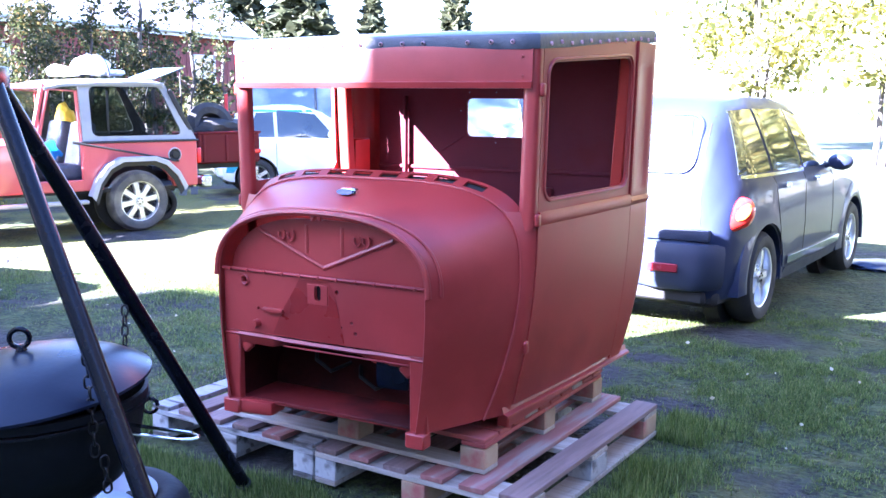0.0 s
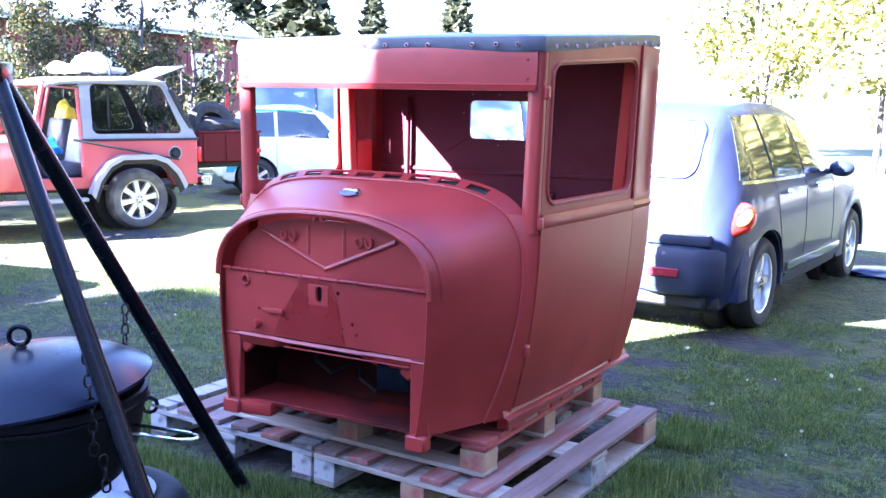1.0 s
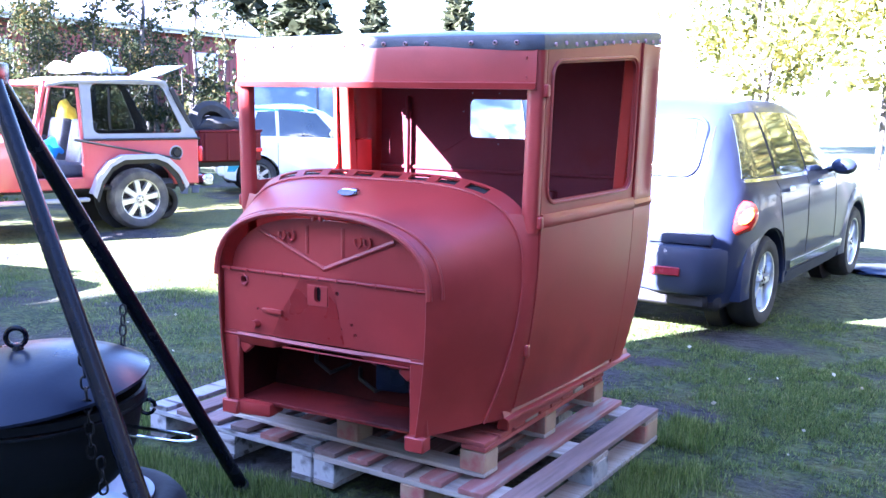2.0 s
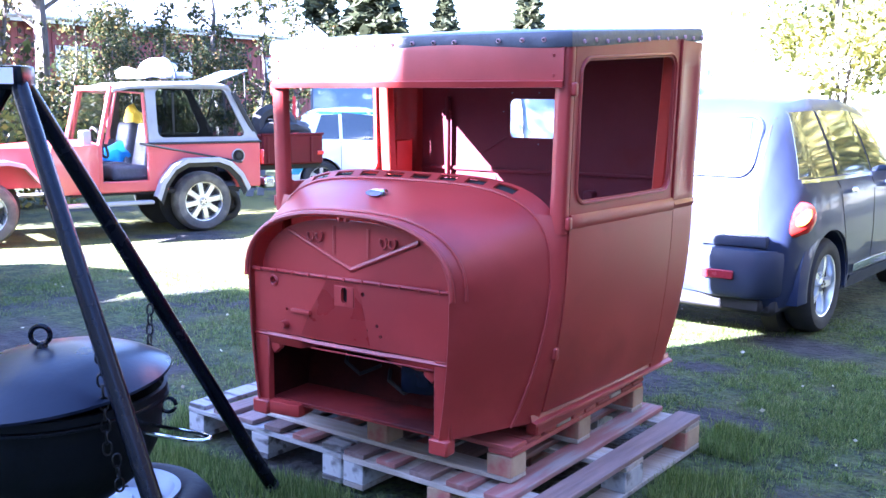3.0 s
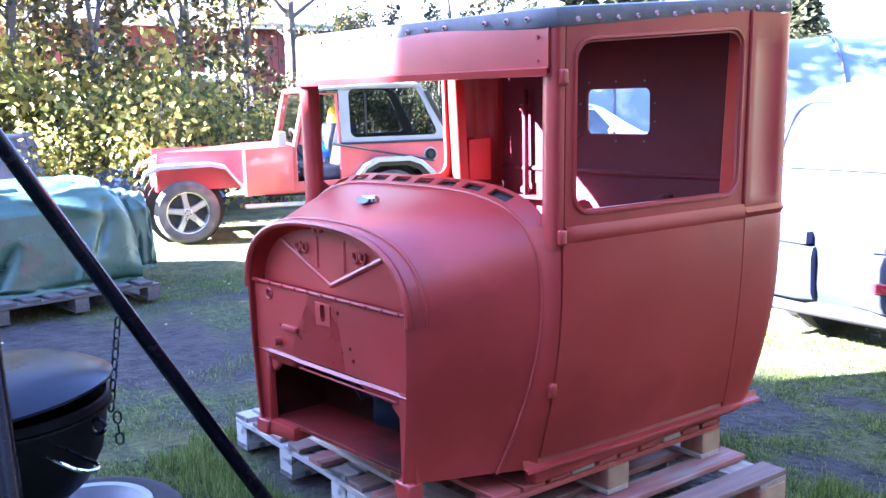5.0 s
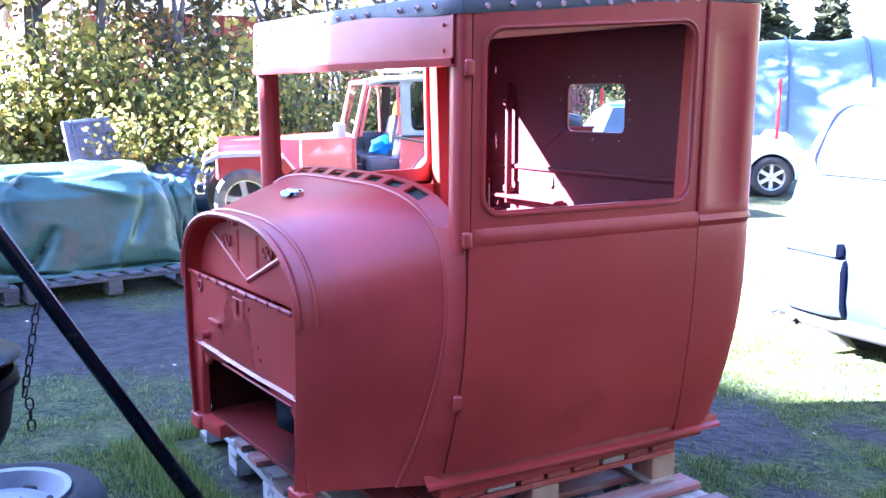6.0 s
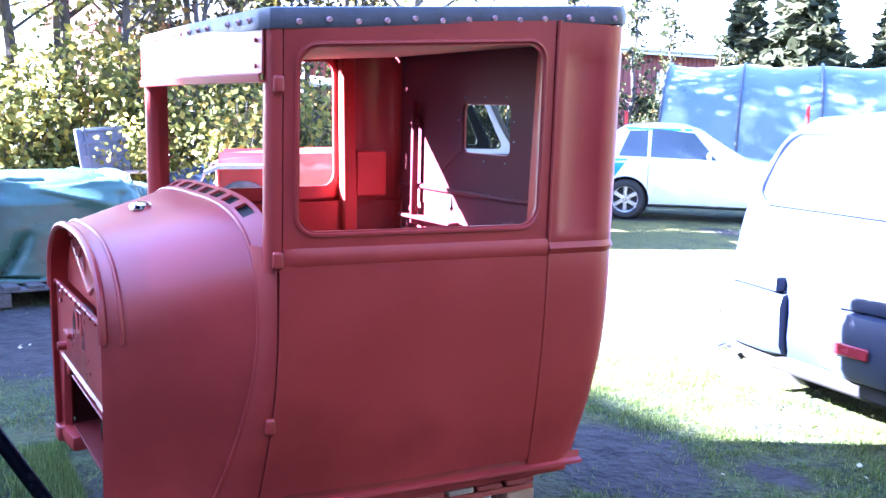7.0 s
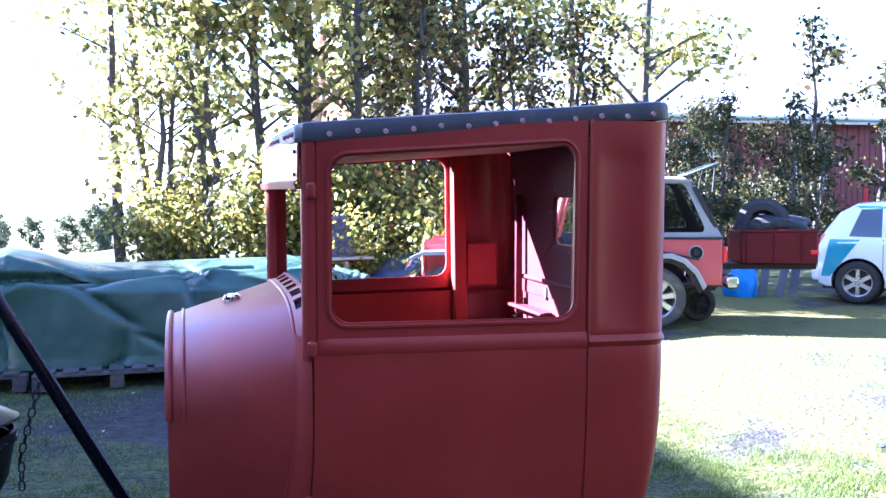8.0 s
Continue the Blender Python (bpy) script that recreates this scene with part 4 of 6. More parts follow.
def wheel_of(parent, place, r, wide, side, spokes=7, name="wheel", rim_mat=None, face=0.0, spoke_w=0.032, tyre_mat=None):
    """A road wheel whose outer face looks to side (-1 left, 1 right)."""
    m = Matrix.Translation(place) @ pose(0, 0, 0, 0, 90 * side, 0) @ pose(0, 0, 0, 0, 0, face)
    h = wide / 2
    tyre = lathe(bmesh.new(), [(r * 0.64, -h * 0.9), (r * 0.74, -h), (r * 0.9, -h * 0.92), (r * 0.985, -h * 0.62), (r, -h * 0.3), (r, h * 0.3), (r * 0.985, h * 0.62), (r * 0.9, h * 0.94), (r * 0.78, h), (r * 0.68, h * 0.9), (r * 0.63, h * 0.8), (r * 0.62, -h * 0.9)], None, 40)
    w = part(name, tyre, tyre_mat or RUBBER, parent, m=m)
    rim = bmesh.new()
    lathe(rim, [(r * 0.64, -h * 0.8), (r * 0.60, -h * 0.5), (r * 0.585, h * 0.2), (r * 0.63, h * 0.82), (r * 0.665, h * 0.86), (r * 0.67, h * 0.7)], None, 40)
    lathe(rim, [(0.0, h * 0.75), (r * 0.11, h * 0.74), (r * 0.15, h * 0.6), (r * 0.17, h * 0.2)], None, 20)
    for k in range(spokes):
        a = k * math.tau / spokes
        ca, sa = math.cos(a), math.sin(a)
        pts = []
        for q, z, t in ((0.12, 0.62, 1.25), (0.35, 0.66, 1.0), (0.61, 0.6, 1.2)):
            ww = spoke_w * r / 0.33 * t
            pts.append([Vector((r * q * ca - e * sa, r * q * sa + e * ca, h * z + dz)) for e, dz in ((-ww, -0.03), (-ww * 0.75, 0), (ww * 0.75, 0), (ww, -0.03))])
        sheet(rim, pts)
    part("rim", rim, rim_mat or ALLOY, w, "silver alloy rim")
    part("brake_disc", lathe(bmesh.new(), [(0.0, h * 0.30), (r * 0.57, h * 0.30), (r * 0.57, h * 0.2), (0, h * 0.2)], None, 24), DARK, w)
    for k in range(5):
        a = k * math.tau / 5 + 0.3
        part("wheel_nut", rod(bmesh.new(), (r * 0.085 * math.cos(a), r * 0.085 * math.sin(a), h * 0.72), (r * 0.085 * math.cos(a), r * 0.085 * math.sin(a), h * 0.80), 0.008, seg=6), DARK, w)
    return w


def car_shell(stations, curve=0.0):
    """A closed skin lofted through stations: y, bottom, half width, belt height, roof height, roof half width."""
    rows = []
    for y, zb, w, belt, roof, rw in stations:
        half = [(w * 0.80, zb), (w * 0.93, zb + 0.03), (w * 0.985, zb + 0.14), (w, zb + (belt - zb) * 0.55), (w * 0.985, belt - 0.05), (w * 0.955, belt)]
        for f in (0.25, 0.5, 0.75, 0.9):
            half.append((w * 0.955 + (rw - w * 0.955) * f ** 1.25, belt + (roof - belt) * f * 0.96))
        half += [(rw * 0.93, belt + (roof - belt) * 0.985), (rw * 0.75, roof), (rw * 0.4, roof + 0.012), (0.0, roof + 0.016)]
        rows.append([Vector((-x, y, z)) for x, z in half] + [Vector((x, y, z)) for x, z in half[-2::-1]])
    bm = sheet(bmesh.new(), rows)
    bm.verts.ensure_lookup_table()
    n = len(rows[0])
    for first in (0, (len(rows) - 1) * n):
        bm.faces.new([bm.verts[first + k] for k in range(n)])
    for i in range(len(rows) - 1):
        bm.faces.new((bm.verts[i * n], bm.verts[(i + 1) * n], bm.verts[(i + 1) * n + n - 1], bm.verts[i * n + n - 1]))
    bmesh.ops.recalc_face_normals(bm, faces=bm.faces[:])
    return bm


def on_skin(tree, corners, axis, far, out=0.005, nu=10, nv=8, sink=0.012):
    """A plate that follows the body: corners in the two other axes, thrown on to the skin along the axis from far."""
    (a0, b0), (a1, b1), (a2, b2), (a3, b3) = corners
    rows = []
    for j in range(nv + 1):
        v, line = j / nv, []
        for i in range(nu + 1):
            u = i / nu
            a = (a0 * (1 - u) + a1 * u) * (1 - v) + (a3 * (1 - u) + a2 * u) * v
            b = (b0 * (1 - u) + b1 * u) * (1 - v) + (b3 * (1 - u) + b2 * u) * v
            o = Vector((far, a, b)) if axis == "x" else Vector((a, far, b))
            d = Vector((-math.copysign(1, far), 0, 0)) if axis == "x" else Vector((0, -math.copysign(1, far), 0))
            hit, nrm, _, _ = tree.ray_cast(o, d)
            if hit is None:
                hit, nrm, _, _ = tree.find_nearest(o + d * (abs(far) - 0.6))
            if nrm.dot(d) > 0:
                nrm = -nrm
            line.append(hit + nrm * out)
        rows.append(line)
    flip = 1
    n = (rows[0][-1] - rows[0][0]).cross(rows[-1][0] - rows[0][0])
    far_dir = Vector((far, 0, 0)) if axis == "x" else Vector((0, far, 0))
    if n.dot(far_dir) < 0:
        flip = -1
    return sheet(bmesh.new(), rows, sink * flip)


def flare(tree_r, centre, r, side, mat, parent, width=0.05, tube_r=0.03, a0=-8, a1=188, name="wheel_arch"):
    rows = []
    for a in steps(a0, a1, 22):
        ca, sa = math.cos(radians(a)), math.sin(radians(a))
        line = []
        for dr, dx in ((-0.012, -0.06), (-0.008, width * 0.8), (0.006, width), (0.03, width * 0.9), (tube_r * 2.4, width * 0.25), (tube_r * 2.8, -0.05)):
            line.append(Vector((centre[0] + side * dx, centre[1] + (r + dr) * ca, centre[2] + (r + dr) * sa)))
        rows.append(line)
    return part(name, sheet(bmesh.new(), rows), mat, parent)


def build_blue_car():
    car = thing("car", "dark blue retro hatchback car parked on the grass", "car", pose(0.13, 3.935, -0.015, 0, 0, -7.4) @ Matrix.Diagonal((1.03, 1.01, 1.01, 1)))
    st = [(-0.66, 0.38, 0.50, 0.62, 0.74, 0.43), (-0.642, 0.26, 0.57, 0.66, 0.90, 0.48), (-0.602, 0.22, 0.62, 0.78, 1.08, 0.51), (-0.53, 0.20, 0.655, 0.90, 1.22, 0.495), (-0.43, 0.20, 0.685, 0.955, 1.36, 0.49), (-0.25, 0.20, 0.715, 0.97, 1.45, 0.49), (0.15, 0.20, 0.735, 0.965, 1.485, 0.50), (0.7, 0.20, 0.735, 0.95, 1.48, 0.50), (1.15, 0.20, 0.732, 0.94, 1.43, 0.49), (1.45, 0.20, 0.728, 0.93, 1.31, 0.49), (1.75, 0.20, 0.72, 0.925, 1.10, 0.55), (1.95, 0.20, 0.71, 0.90, 0.975, 0.58), (2.3, 0.20, 0.70, 0.85, 0.93, 0.50), (2.65, 0.22, 0.67, 0.78, 0.87, 0.40), (2.95, 0.26, 0.60, 0.66, 0.74, 0.32), (3.05, 0.32, 0.50, 0.52, 0.58, 0.26)]
    bm = car_shell(st)
    tree = BVHTree.FromBMesh(bm)
    shell = mesh_of("body", bm, BLUE_CAR, 40)
    R = 0.305
    wells = [rod(bmesh.new(), (s * 0.50, y, R), (s * 0.95, y, R), R + 0.055, seg=36) for s in (-1, 1) for y in (0.0, 2.40)]
    shell = cut(shell, wells)
    shell.set_sharp_from_angle(angle=radians(40))
    body = part("body", shell, None, car)
    for s in (-1, 1):
        for y in (0.0, 2.40):
            wheel_of(car, (s * 0.62, y, R), R, 0.19, s, 5, face=18 + y * 20, spoke_w=0.027)
            flare(tree, (s * 0.685, y, R), R + 0.055, s, BLUE_CAR, car, 0.035, 0.04)
            part("wheel_well", rod(bmesh.new(), (s * 0.42, y, R), (s * 0.52, y, R), R + 0.05, seg=28), DARK, car)
        far = s * 2.0
        # side glass in its frame, door seams, handles, trim
        for nm, c in (("side_window", ((-0.42, 1.00), (0.08, 1.00), (0.08, 1.40), (-0.27, 1.39))), ("side_window", ((0.12, 1.00), (0.80, 0.985), (0.76, 1.395), (0.12, 1.40))), ("side_window", ((0.84, 0.985), (1.56, 0.965), (1.20, 1.34), (0.80, 1.39)))):
            part(nm, on_skin(tree, c, "x", far, 0.004), DARK_GLASS, car)
        part("chrome_strip", on_skin(tree, ((-0.40, 0.975), (0.82, 0.962), (0.82, 0.985), (-0.40, 0.995)), "x", far, 0.006, 16, 1), CHROME, car, "thin bright window trim")
        part("rub_strip", on_skin(tree, ((0.42, 0.345), (1.94, 0.335), (1.94, 0.385), (0.42, 0.395)), "x", far, 0.014, 18, 2), CHROME, car, "bright sill trim")
        part("sill", on_skin(tree, ((0.40, 0.235), (1.98, 0.235), (1.98, 0.325), (0.40, 0.325)), "x", far, 0.012, 18, 2), PLASTIC, car)
        for y0, z0, y1, z1 in ((0.10, 0.97, 0.30, 0.42), (0.82, 0.40, 0.82, 0.96), (1.66, 0.42, 1.62, 0.93), (0.10, 1.42, 0.10, 0.97)):
            part("door_seam", on_skin(tree, ((y0, z0), (y0 + 0.008, z0), (y1 + 0.008, z1), (y1, z1)), "x", far, 0.002, 1, 12, 0.006), DARK, car)
        for y in (0.24, 0.98):
            part("door_handle", rod(bmesh.new(), (s * 0.742, y, 0.895), (s * 0.742, y + 0.13, 0.893), 0.014, 0.012, 10), CHROME, car, "chrome door handle")
            part("handle_base", rod(bmesh.new(), (s * 0.71, y + 0.12, 0.895), (s * 0.75, y + 0.12, 0.895), 0.018, seg=12), CHROME, car)
        mirror = part("mirror", lathe(bmesh.new(), [(0.0, 0.10), (0.05, 0.085), (0.078, 0.04), (0.082, 0.0), (0.074, -0.012), (0.0, -0.012)], pose(s * 0.80, 1.46, 1.0, 90, 0, 0) @ Matrix.Diagonal((1.1, 0.8, 0.8, 1)), 20), BLUE_CAR, car)
        part("mirror_glass", lathe(bmesh.new(), [(0.0, 0.0), (0.066, 0.0), (0.066, 0.004), (0.0, 0.006)], pose(s * 0.80, 1.445, 1.0, 90, 0, 0) @ Matrix.Diagonal((1.1, 0.8, 1, 1)), 20), CHROME, mirror)
        part("mirror_arm", rod(bmesh.new(), (s * 0.68, 1.49, 0.965), (s * 0.76, 1.48, 0.985), 0.022, 0.018, 10), PLASTIC, mirror)
        # teardrop tail lamps
        bm = lathe(bmesh.new(), [(0.0, 0.040), (0.05, 0.036), (0.085, 0.022), (0.105, 0.0), (0.10, -0.07)], Matrix(), 24)
        for v in bm.verts:
            f = v.co.y / 0.105
            v.co.x *= 0.92 if f > 0 else 0.92 * (1 + 0.55 * f)
            v.co.y *= 1.15 if f > 0 else 1.75
        spot, nrm, _, _ = tree.find_nearest(Vector((s * 0.80, -0.50, 0.765)))
        if nrm.dot(Vector((s, -0.6, 0))) < 0:
            nrm = -nrm
        z = Vector((s * 0.66, -0.75, 0.08)).normalized()
        way = Vector((s * 0.45, 0.75, 0.80))
        y = (way - z * way.dot(z)).normalized()
        x = y.cross(z)
        turned = Matrix(((x.x, y.x, z.x, spot.x), (x.y, y.y, z.y, spot.y), (x.z, y.z, z.z, spot.z), (0, 0, 0, 1)))
        lamp = part("tail_lamp", bm, LAMP_RED, car, "red teardrop tail lamp", m=turned)
        bm = lathe(bmesh.new(), [(0.0, 0.026), (0.03, 0.022), (0.043, 0.0), (0.04, -0.02)], Matrix.Diagonal((1, 1.7, 1, 1)), 18)
        part("indicator", bm, LAMP_AMBER, lamp, "amber indicator", m=pose(0.005, 0.02, 0.024, 0, 0, 0))
    far = -2.5
    part("rear_window", on_skin(tree, ((-0.42, 1.04), (0.42, 1.04), (0.36, 1.34), (-0.36, 1.34)), "y", far, 0.004), DARK_GLASS, car)
    gasket = []
    for x, z in rounded(-0.44, 0.44, 1.015, 1.365, 0.09):
        hit, nrm, _, _ = tree.ray_cast(Vector((x, -2, z)), Vector((0, 1, 0)))
        gasket.append(hit + Vector((0, -0.006, 0)) if hit else Vector((x, -0.5, z)))
    part("window_seal", tube(bmesh.new(), gasket, 0.012, 6, True), BLUE_CAR, car)
    for s in (-1, 1):
        part("hatch_seam", on_skin(tree, ((s * 0.50, 0.70), (s * 0.508, 0.70), (s * 0.478, 1.36), (s * 0.470, 1.36)), "y", far, 0.002, 1, 14, 0.006), DARK, car)
    part("hatch_lock", rod(bmesh.new(), (0.0, -0.62, 1.0), (0.0, -0.50, 1.0), 0.012, seg=12), DARK, car)
    # bumper with its step and reflectors
    for s, inner in ((-1, 0.150), (1, 0.065)):
        rows = []
        for z, o in ((0.27, -0.02), (0.30, 0.055), (0.34, 0.075), (0.53, 0.085), (0.585, 0.07), (0.602, 0.02), (0.606, -0.06)):
            line = [Vector((s * inner, -0.56 - 0.3 * o, z)), Vector((s * (inner + 0.002), -0.60 - o, z)), Vector((s * 0.155, -0.618 - o, z))]
            for k in steps(0.155, 1, 14):
                a = k * 1.30
                x = (0.58 + o) * min(1, math.sin(a) ** 0.75)
                if x > 0.165:
                    line.append(Vector((s * x, -0.565 - o - 0.09 * math.cos(a) ** 0.6 + 0.40 * max(0, k - 0.62) ** 1.3, z)))
            rows.append(line)
        n = min(len(r) for r in rows)
        bump = part("bumper", sheet(bmesh.new(), [r[:3] + r[len(r) - n + 3:] for r in rows], 0.01 * s), PLASTIC, car, "grey-blue plastic rear bumper half")
        part("bumper_step", slab((s * 0.37, -0.645, 0.640), (0.40, 0.10, 0.075), turn=(0, 0, s * 6), bevel=0.02, seg=2), PLASTIC, bump)
        if s > 0:
            part("reflector", slab((0.315, -0.742, 0.435), (0.19, 0.014, 0.055), turn=(0, 0, 5), bevel=0.006), REFLECTOR, bump, "dull red reflector")
        part("end_seam", slab((s * 0.615, -0.575, 0.44), (0.05, 0.016, 0.15), turn=(0, 0, s * 30), bevel=0.004), DARK, bump)
    part("plate_recess", slab((-0.045, -0.60, 0.44), (0.225, 0.05, 0.24), bevel=0.008), BLUE_CAR, car)
    part("valance", slab((0, -0.57, 0.25), (1.1, 0.16, 0.10), bevel=0.02), DARK, car)
    part("exhaust", tube(bmesh.new(), [(-0.60, -0.70, 0.225), (-0.598, -0.64, 0.23), (-0.585, -0.58, 0.225), (-0.55, -0.45, 0.20)], 0.024, 12), CHROME, car, "bright exhaust pipe")
    part("tow_hook", tube(bmesh.new(), [(-0.46, -0.57, 0.25), (-0.46, -0.65, 0.20), (-0.46, -0.67, 0.23)], 0.012, 8), DARK, car)
    part("underbody", slab((0, 1.1, 0.24), (1.22, 3.4, 0.12), bevel=0.03), DARK, car)


def build_hatchback():
    car = thing("car", "small teal hatchback, sunlit tone on the body, shaded tone at the rear", "car", pose(-7.62, 8.86, 0, 0, 0, -44) @ Matrix.Diagonal((0.97, 0.97, 0.97, 1)))
    st = [(-0.52, 0.34, 0.56, 0.62, 0.70, 0.50), (-0.50, 0.24, 0.66, 0.74, 0.86, 0.55), (-0.40, 0.2, 0.69, 0.84, 1.02, 0.54), (-0.25, 0.2, 0.70, 0.86, 1.22, 0.52), (-0.05, 0.2, 0.705, 0.865, 1.33, 0.51), (0.4, 0.2, 0.705, 0.86, 1.37, 0.51), (0.75, 0.2, 0.705, 0.85, 1.365, 0.51), (1.05, 0.2, 0.70, 0.84, 1.27, 0.50), (1.42, 0.2, 0.70, 0.835, 1.03, 0.53), (1.66, 0.2, 0.69, 0.82, 0.89, 0.56), (2.2, 0.2, 0.68, 0.76, 0.82, 0.48), (2.6, 0.22, 0.64, 0.68, 0.74, 0.40), (2.80, 0.28, 0.52, 0.55, 0.60, 0.3)]
    bm = car_shell(st)
    tree = BVHTree.FromBMesh(bm)
    R = 0.285
    shell = cut(mesh_of("body", bm, TEAL_SUNLIT, 40), [rod(bmesh.new(), (s * 0.46, y, R), (s * 0.95, y, R), R + 0.045, seg=32) for s in (-1, 1) for y in (0.0, 2.25)])
    shell.set_sharp_from_angle(angle=radians(40))
    part("body", shell, None, car)
    for s in (-1, 1):
        for y in (0.0, 2.25):
            wheel_of(car, (s * 0.62, y, R), R, 0.17, s, 6)
            part("wheel_well", rod(bmesh.new(), (s * 0.40, y, R), (s * 0.48, y, R), R + 0.04, seg=24), DARK, car)
        for c in (((-0.12, 0.90), (0.28, 0.895), (0.28, 1.27), (0.02, 1.26)), ((0.33, 0.895), (1.24, 0.87), (0.92, 1.24), (0.33, 1.30))):
            part("side_window", on_skin(tree, c, "x", s * 2.0, 0.004), DARK_GLASS, car)
        part("door_seam", on_skin(tree, ((0.30, 0.3), (0.308, 0.3), (0.308, 0.86), (0.30, 0.86)), "x", s * 2.0, 0.002, 1, 8, 0.006), DARK, car)
        part("mirror", lathe(bmesh.new(), [(0, 0.08), (0.05, 0.06), (0.07, 0.0), (0, 0)], pose(s * 0.76, 1.16, 0.93, 90, 0, 0), 14), TEAL_SUNLIT, car)
        part("tail_lamp", on_skin(tree, ((s * 0.5, 0.72), (s * 0.62, 0.72), (s * 0.58, 0.92), (s * 0.5, 0.92)), "y", -2.5, 0.012, 3, 4), LAMP_RED, car)
    for s in (-1, 1):
        part("quarter_panel", on_skin(tree, ((-0.46, 0.36), (-0.345, 0.36), (0.02, 0.86), (-0.36, 0.86)), "x", s * 2.0, 0.003, 6, 8), TEAL_SHADED, car, "rear quarter in the shaded teal tone")
        part("roof_rail", on_skin(tree, ((-0.16, 1.275), (0.90, 1.27), (0.87, 1.30), (-0.12, 1.305)), "x", s * 2.0, 0.003, 12, 1), TEAL_SHADED, car)
    part("windscreen", on_skin(tree, ((-0.46, 0.92), (0.46, 0.92), (0.42, 1.28), (-0.42, 1.28)), "y", 4.0, 0.004), DARK_GLASS, car)
    part("rear_window", on_skin(tree, ((-0.42, 0.96), (0.42, 0.96), (0.40, 1.28), (-0.40, 1.28)), "y", -2.5, 0.004), DARK_GLASS, car)
    part("tailgate", on_skin(tree, ((-0.48, 0.45), (0.48, 0.45), (0.45, 0.93), (-0.45, 0.93)), "y", -2.5, 0.004), TEAL_SHADED, car)
    part("bumper", slab((0, -0.53, 0.38), (1.28, 0.12, 0.18), bevel=0.05, seg=3), TEAL_SUNLIT, car)
    part("underbody", slab((0, 1.0, 0.23), (1.1, 2.9, 0.1)), DARK, car)


def build_jeep():
    car = thing("offroad_car", "red off-road car with grey hard top and open door", "car", pose(-6.47, 5.08, 0, 0, 0, 159.5))
    R, W = 0.33, 0.665
    # tub: left side faces the cab
    for s in (-1, 1):
        well = rod(bmesh.new(), (s * 0.3, 0, R + 0.02), (s * 1.0, 0, R + 0.02), R + 0.09, seg=32)
        panel = cut(mesh_of("side_panel", slab((s * (W - 0.02), -0.04, 0.72), (0.04, 1.30, 0.50), bevel=0.012), JEEP_RED), [well])
        panel.polygons.foreach_set("use_smooth", [False] * len(panel.polygons))
        part("side_panel", panel, None, car)
        part("door_sill", slab((s * (W - 0.02), 0.83, 0.53), (0.038, 0.48, 0.12), bevel=0.012), JEEP_RED, car)
        part("cowl_panel", slab((s * (W - 0.02), 1.25, 0.72), (0.04, 0.40, 0.50), bevel=0.012), JEEP_RED, car)
    part("floor_pan", slab((0, 0.35, 0.46), (2 * W - 0.09, 2.0, 0.04)), DARK, car)
    part("bulkhead", slab((0, 1.42, 0.74), (2 * W - 0.09, 0.05, 0.46)), JEEP_RED, car)
    hood = [[Vector((x * w, y, z + 0.035 * (1 - abs(x) ** 3))) for x in steps(-1, 1, 10)] for y, w, z in ((1.06, 0.62, 0.965), (1.45, 0.55, 0.955), (1.9, 0.50, 0.925), (2.40, 0.44, 0.885), (2.46, 0.43, 0.86))]
    part("hood", sheet(bmesh.new(), hood, 0.02), JEEP_RED, car)
    for s in (-1, 1):
        rows = [[Vector((s * w, y, z)) for y, w in ((1.40, 0.56), (1.9, 0.50), (2.46, 0.43))] for z in (0.95, 0.80, 0.55)]
        part("hood_side", sheet(bmesh.new(), rows, 0.01), JEEP_RED, car)
        pr = [(1.46, 0.52), (1.66, 0.62), (1.80, 0.80), (1.95, 0.835), (2.45, 0.825), (2.60, 0.76), (2.64, 0.66)]
        part("front_fender", sheet(bmesh.new(), [[Vector((s * x, y, z)) for y, z in pr] for x in (0.44, 0.60, 0.70, 0.715)] + [[Vector((s * 0.715, y, z - 0.04)) for y, z in pr]], 0.015), JEEP_TRIM, car, "pale grey fender")
        part("rocker", slab((s * 0.69, 1.10, 0.36), (0.10, 1.05, 0.04), bevel=0.012), JEEP_TRIM, car, "pale side step")
        arch = [(-0.52, 0.48), (-0.43, 0.645), (-0.30, 0.765), (-0.16, 0.815), (0.22, 0.815), (0.37, 0.745), (0.49, 0.60), (0.56, 0.42)]
        low = [(y * 0.93, z - 0.05) for y, z in arch]
        part("fender_flare", sheet(bmesh.new(), [[Vector((s * x, y, z)) for y, z in arch] for x in (W - 0.01, W + 0.05, W + 0.095)] + [[Vector((s * (W + 0.105), y * 0.99, z - 0.012)) for y, z in arch], [Vector((s * (W + 0.105), y, z)) for y, z in low]], 0.012), JEEP_TRIM, car)
        deep = [(y * 0.86, z - 0.10) for y, z in arch]
        part("arch_liner", sheet(bmesh.new(), [[Vector((s * (W + 0.085), y * 0.99, z)) for y, z in low], [Vector((s * (W + 0.06), y, z)) for y, z in deep]], 0.012), RUBBER, car, "black inner edge of the flare")
        for y in (0.0, 2.2):
            wheel_of(car, (s * 0.585, y, R), R, 0.21, s, 8 if y == 0 else 5, face=10, rim_mat=ALLOY, tyre_mat=DUSTY)
            part("wheel_well", rod(bmesh.new(), (s * 0.36, y, R + 0.02), (s * 0.40, y, R + 0.02), R + 0.07, seg=24), DARK, car)
        # hard top side with its big window
        fn = lambda u, v, s=s: Vector((s * (W - 0.012 - 0.07 * (v - 0.97) / 0.62), u + 0.33 * max(0.0, -u / 0.7) * (v - 0.97) / 0.6, v))
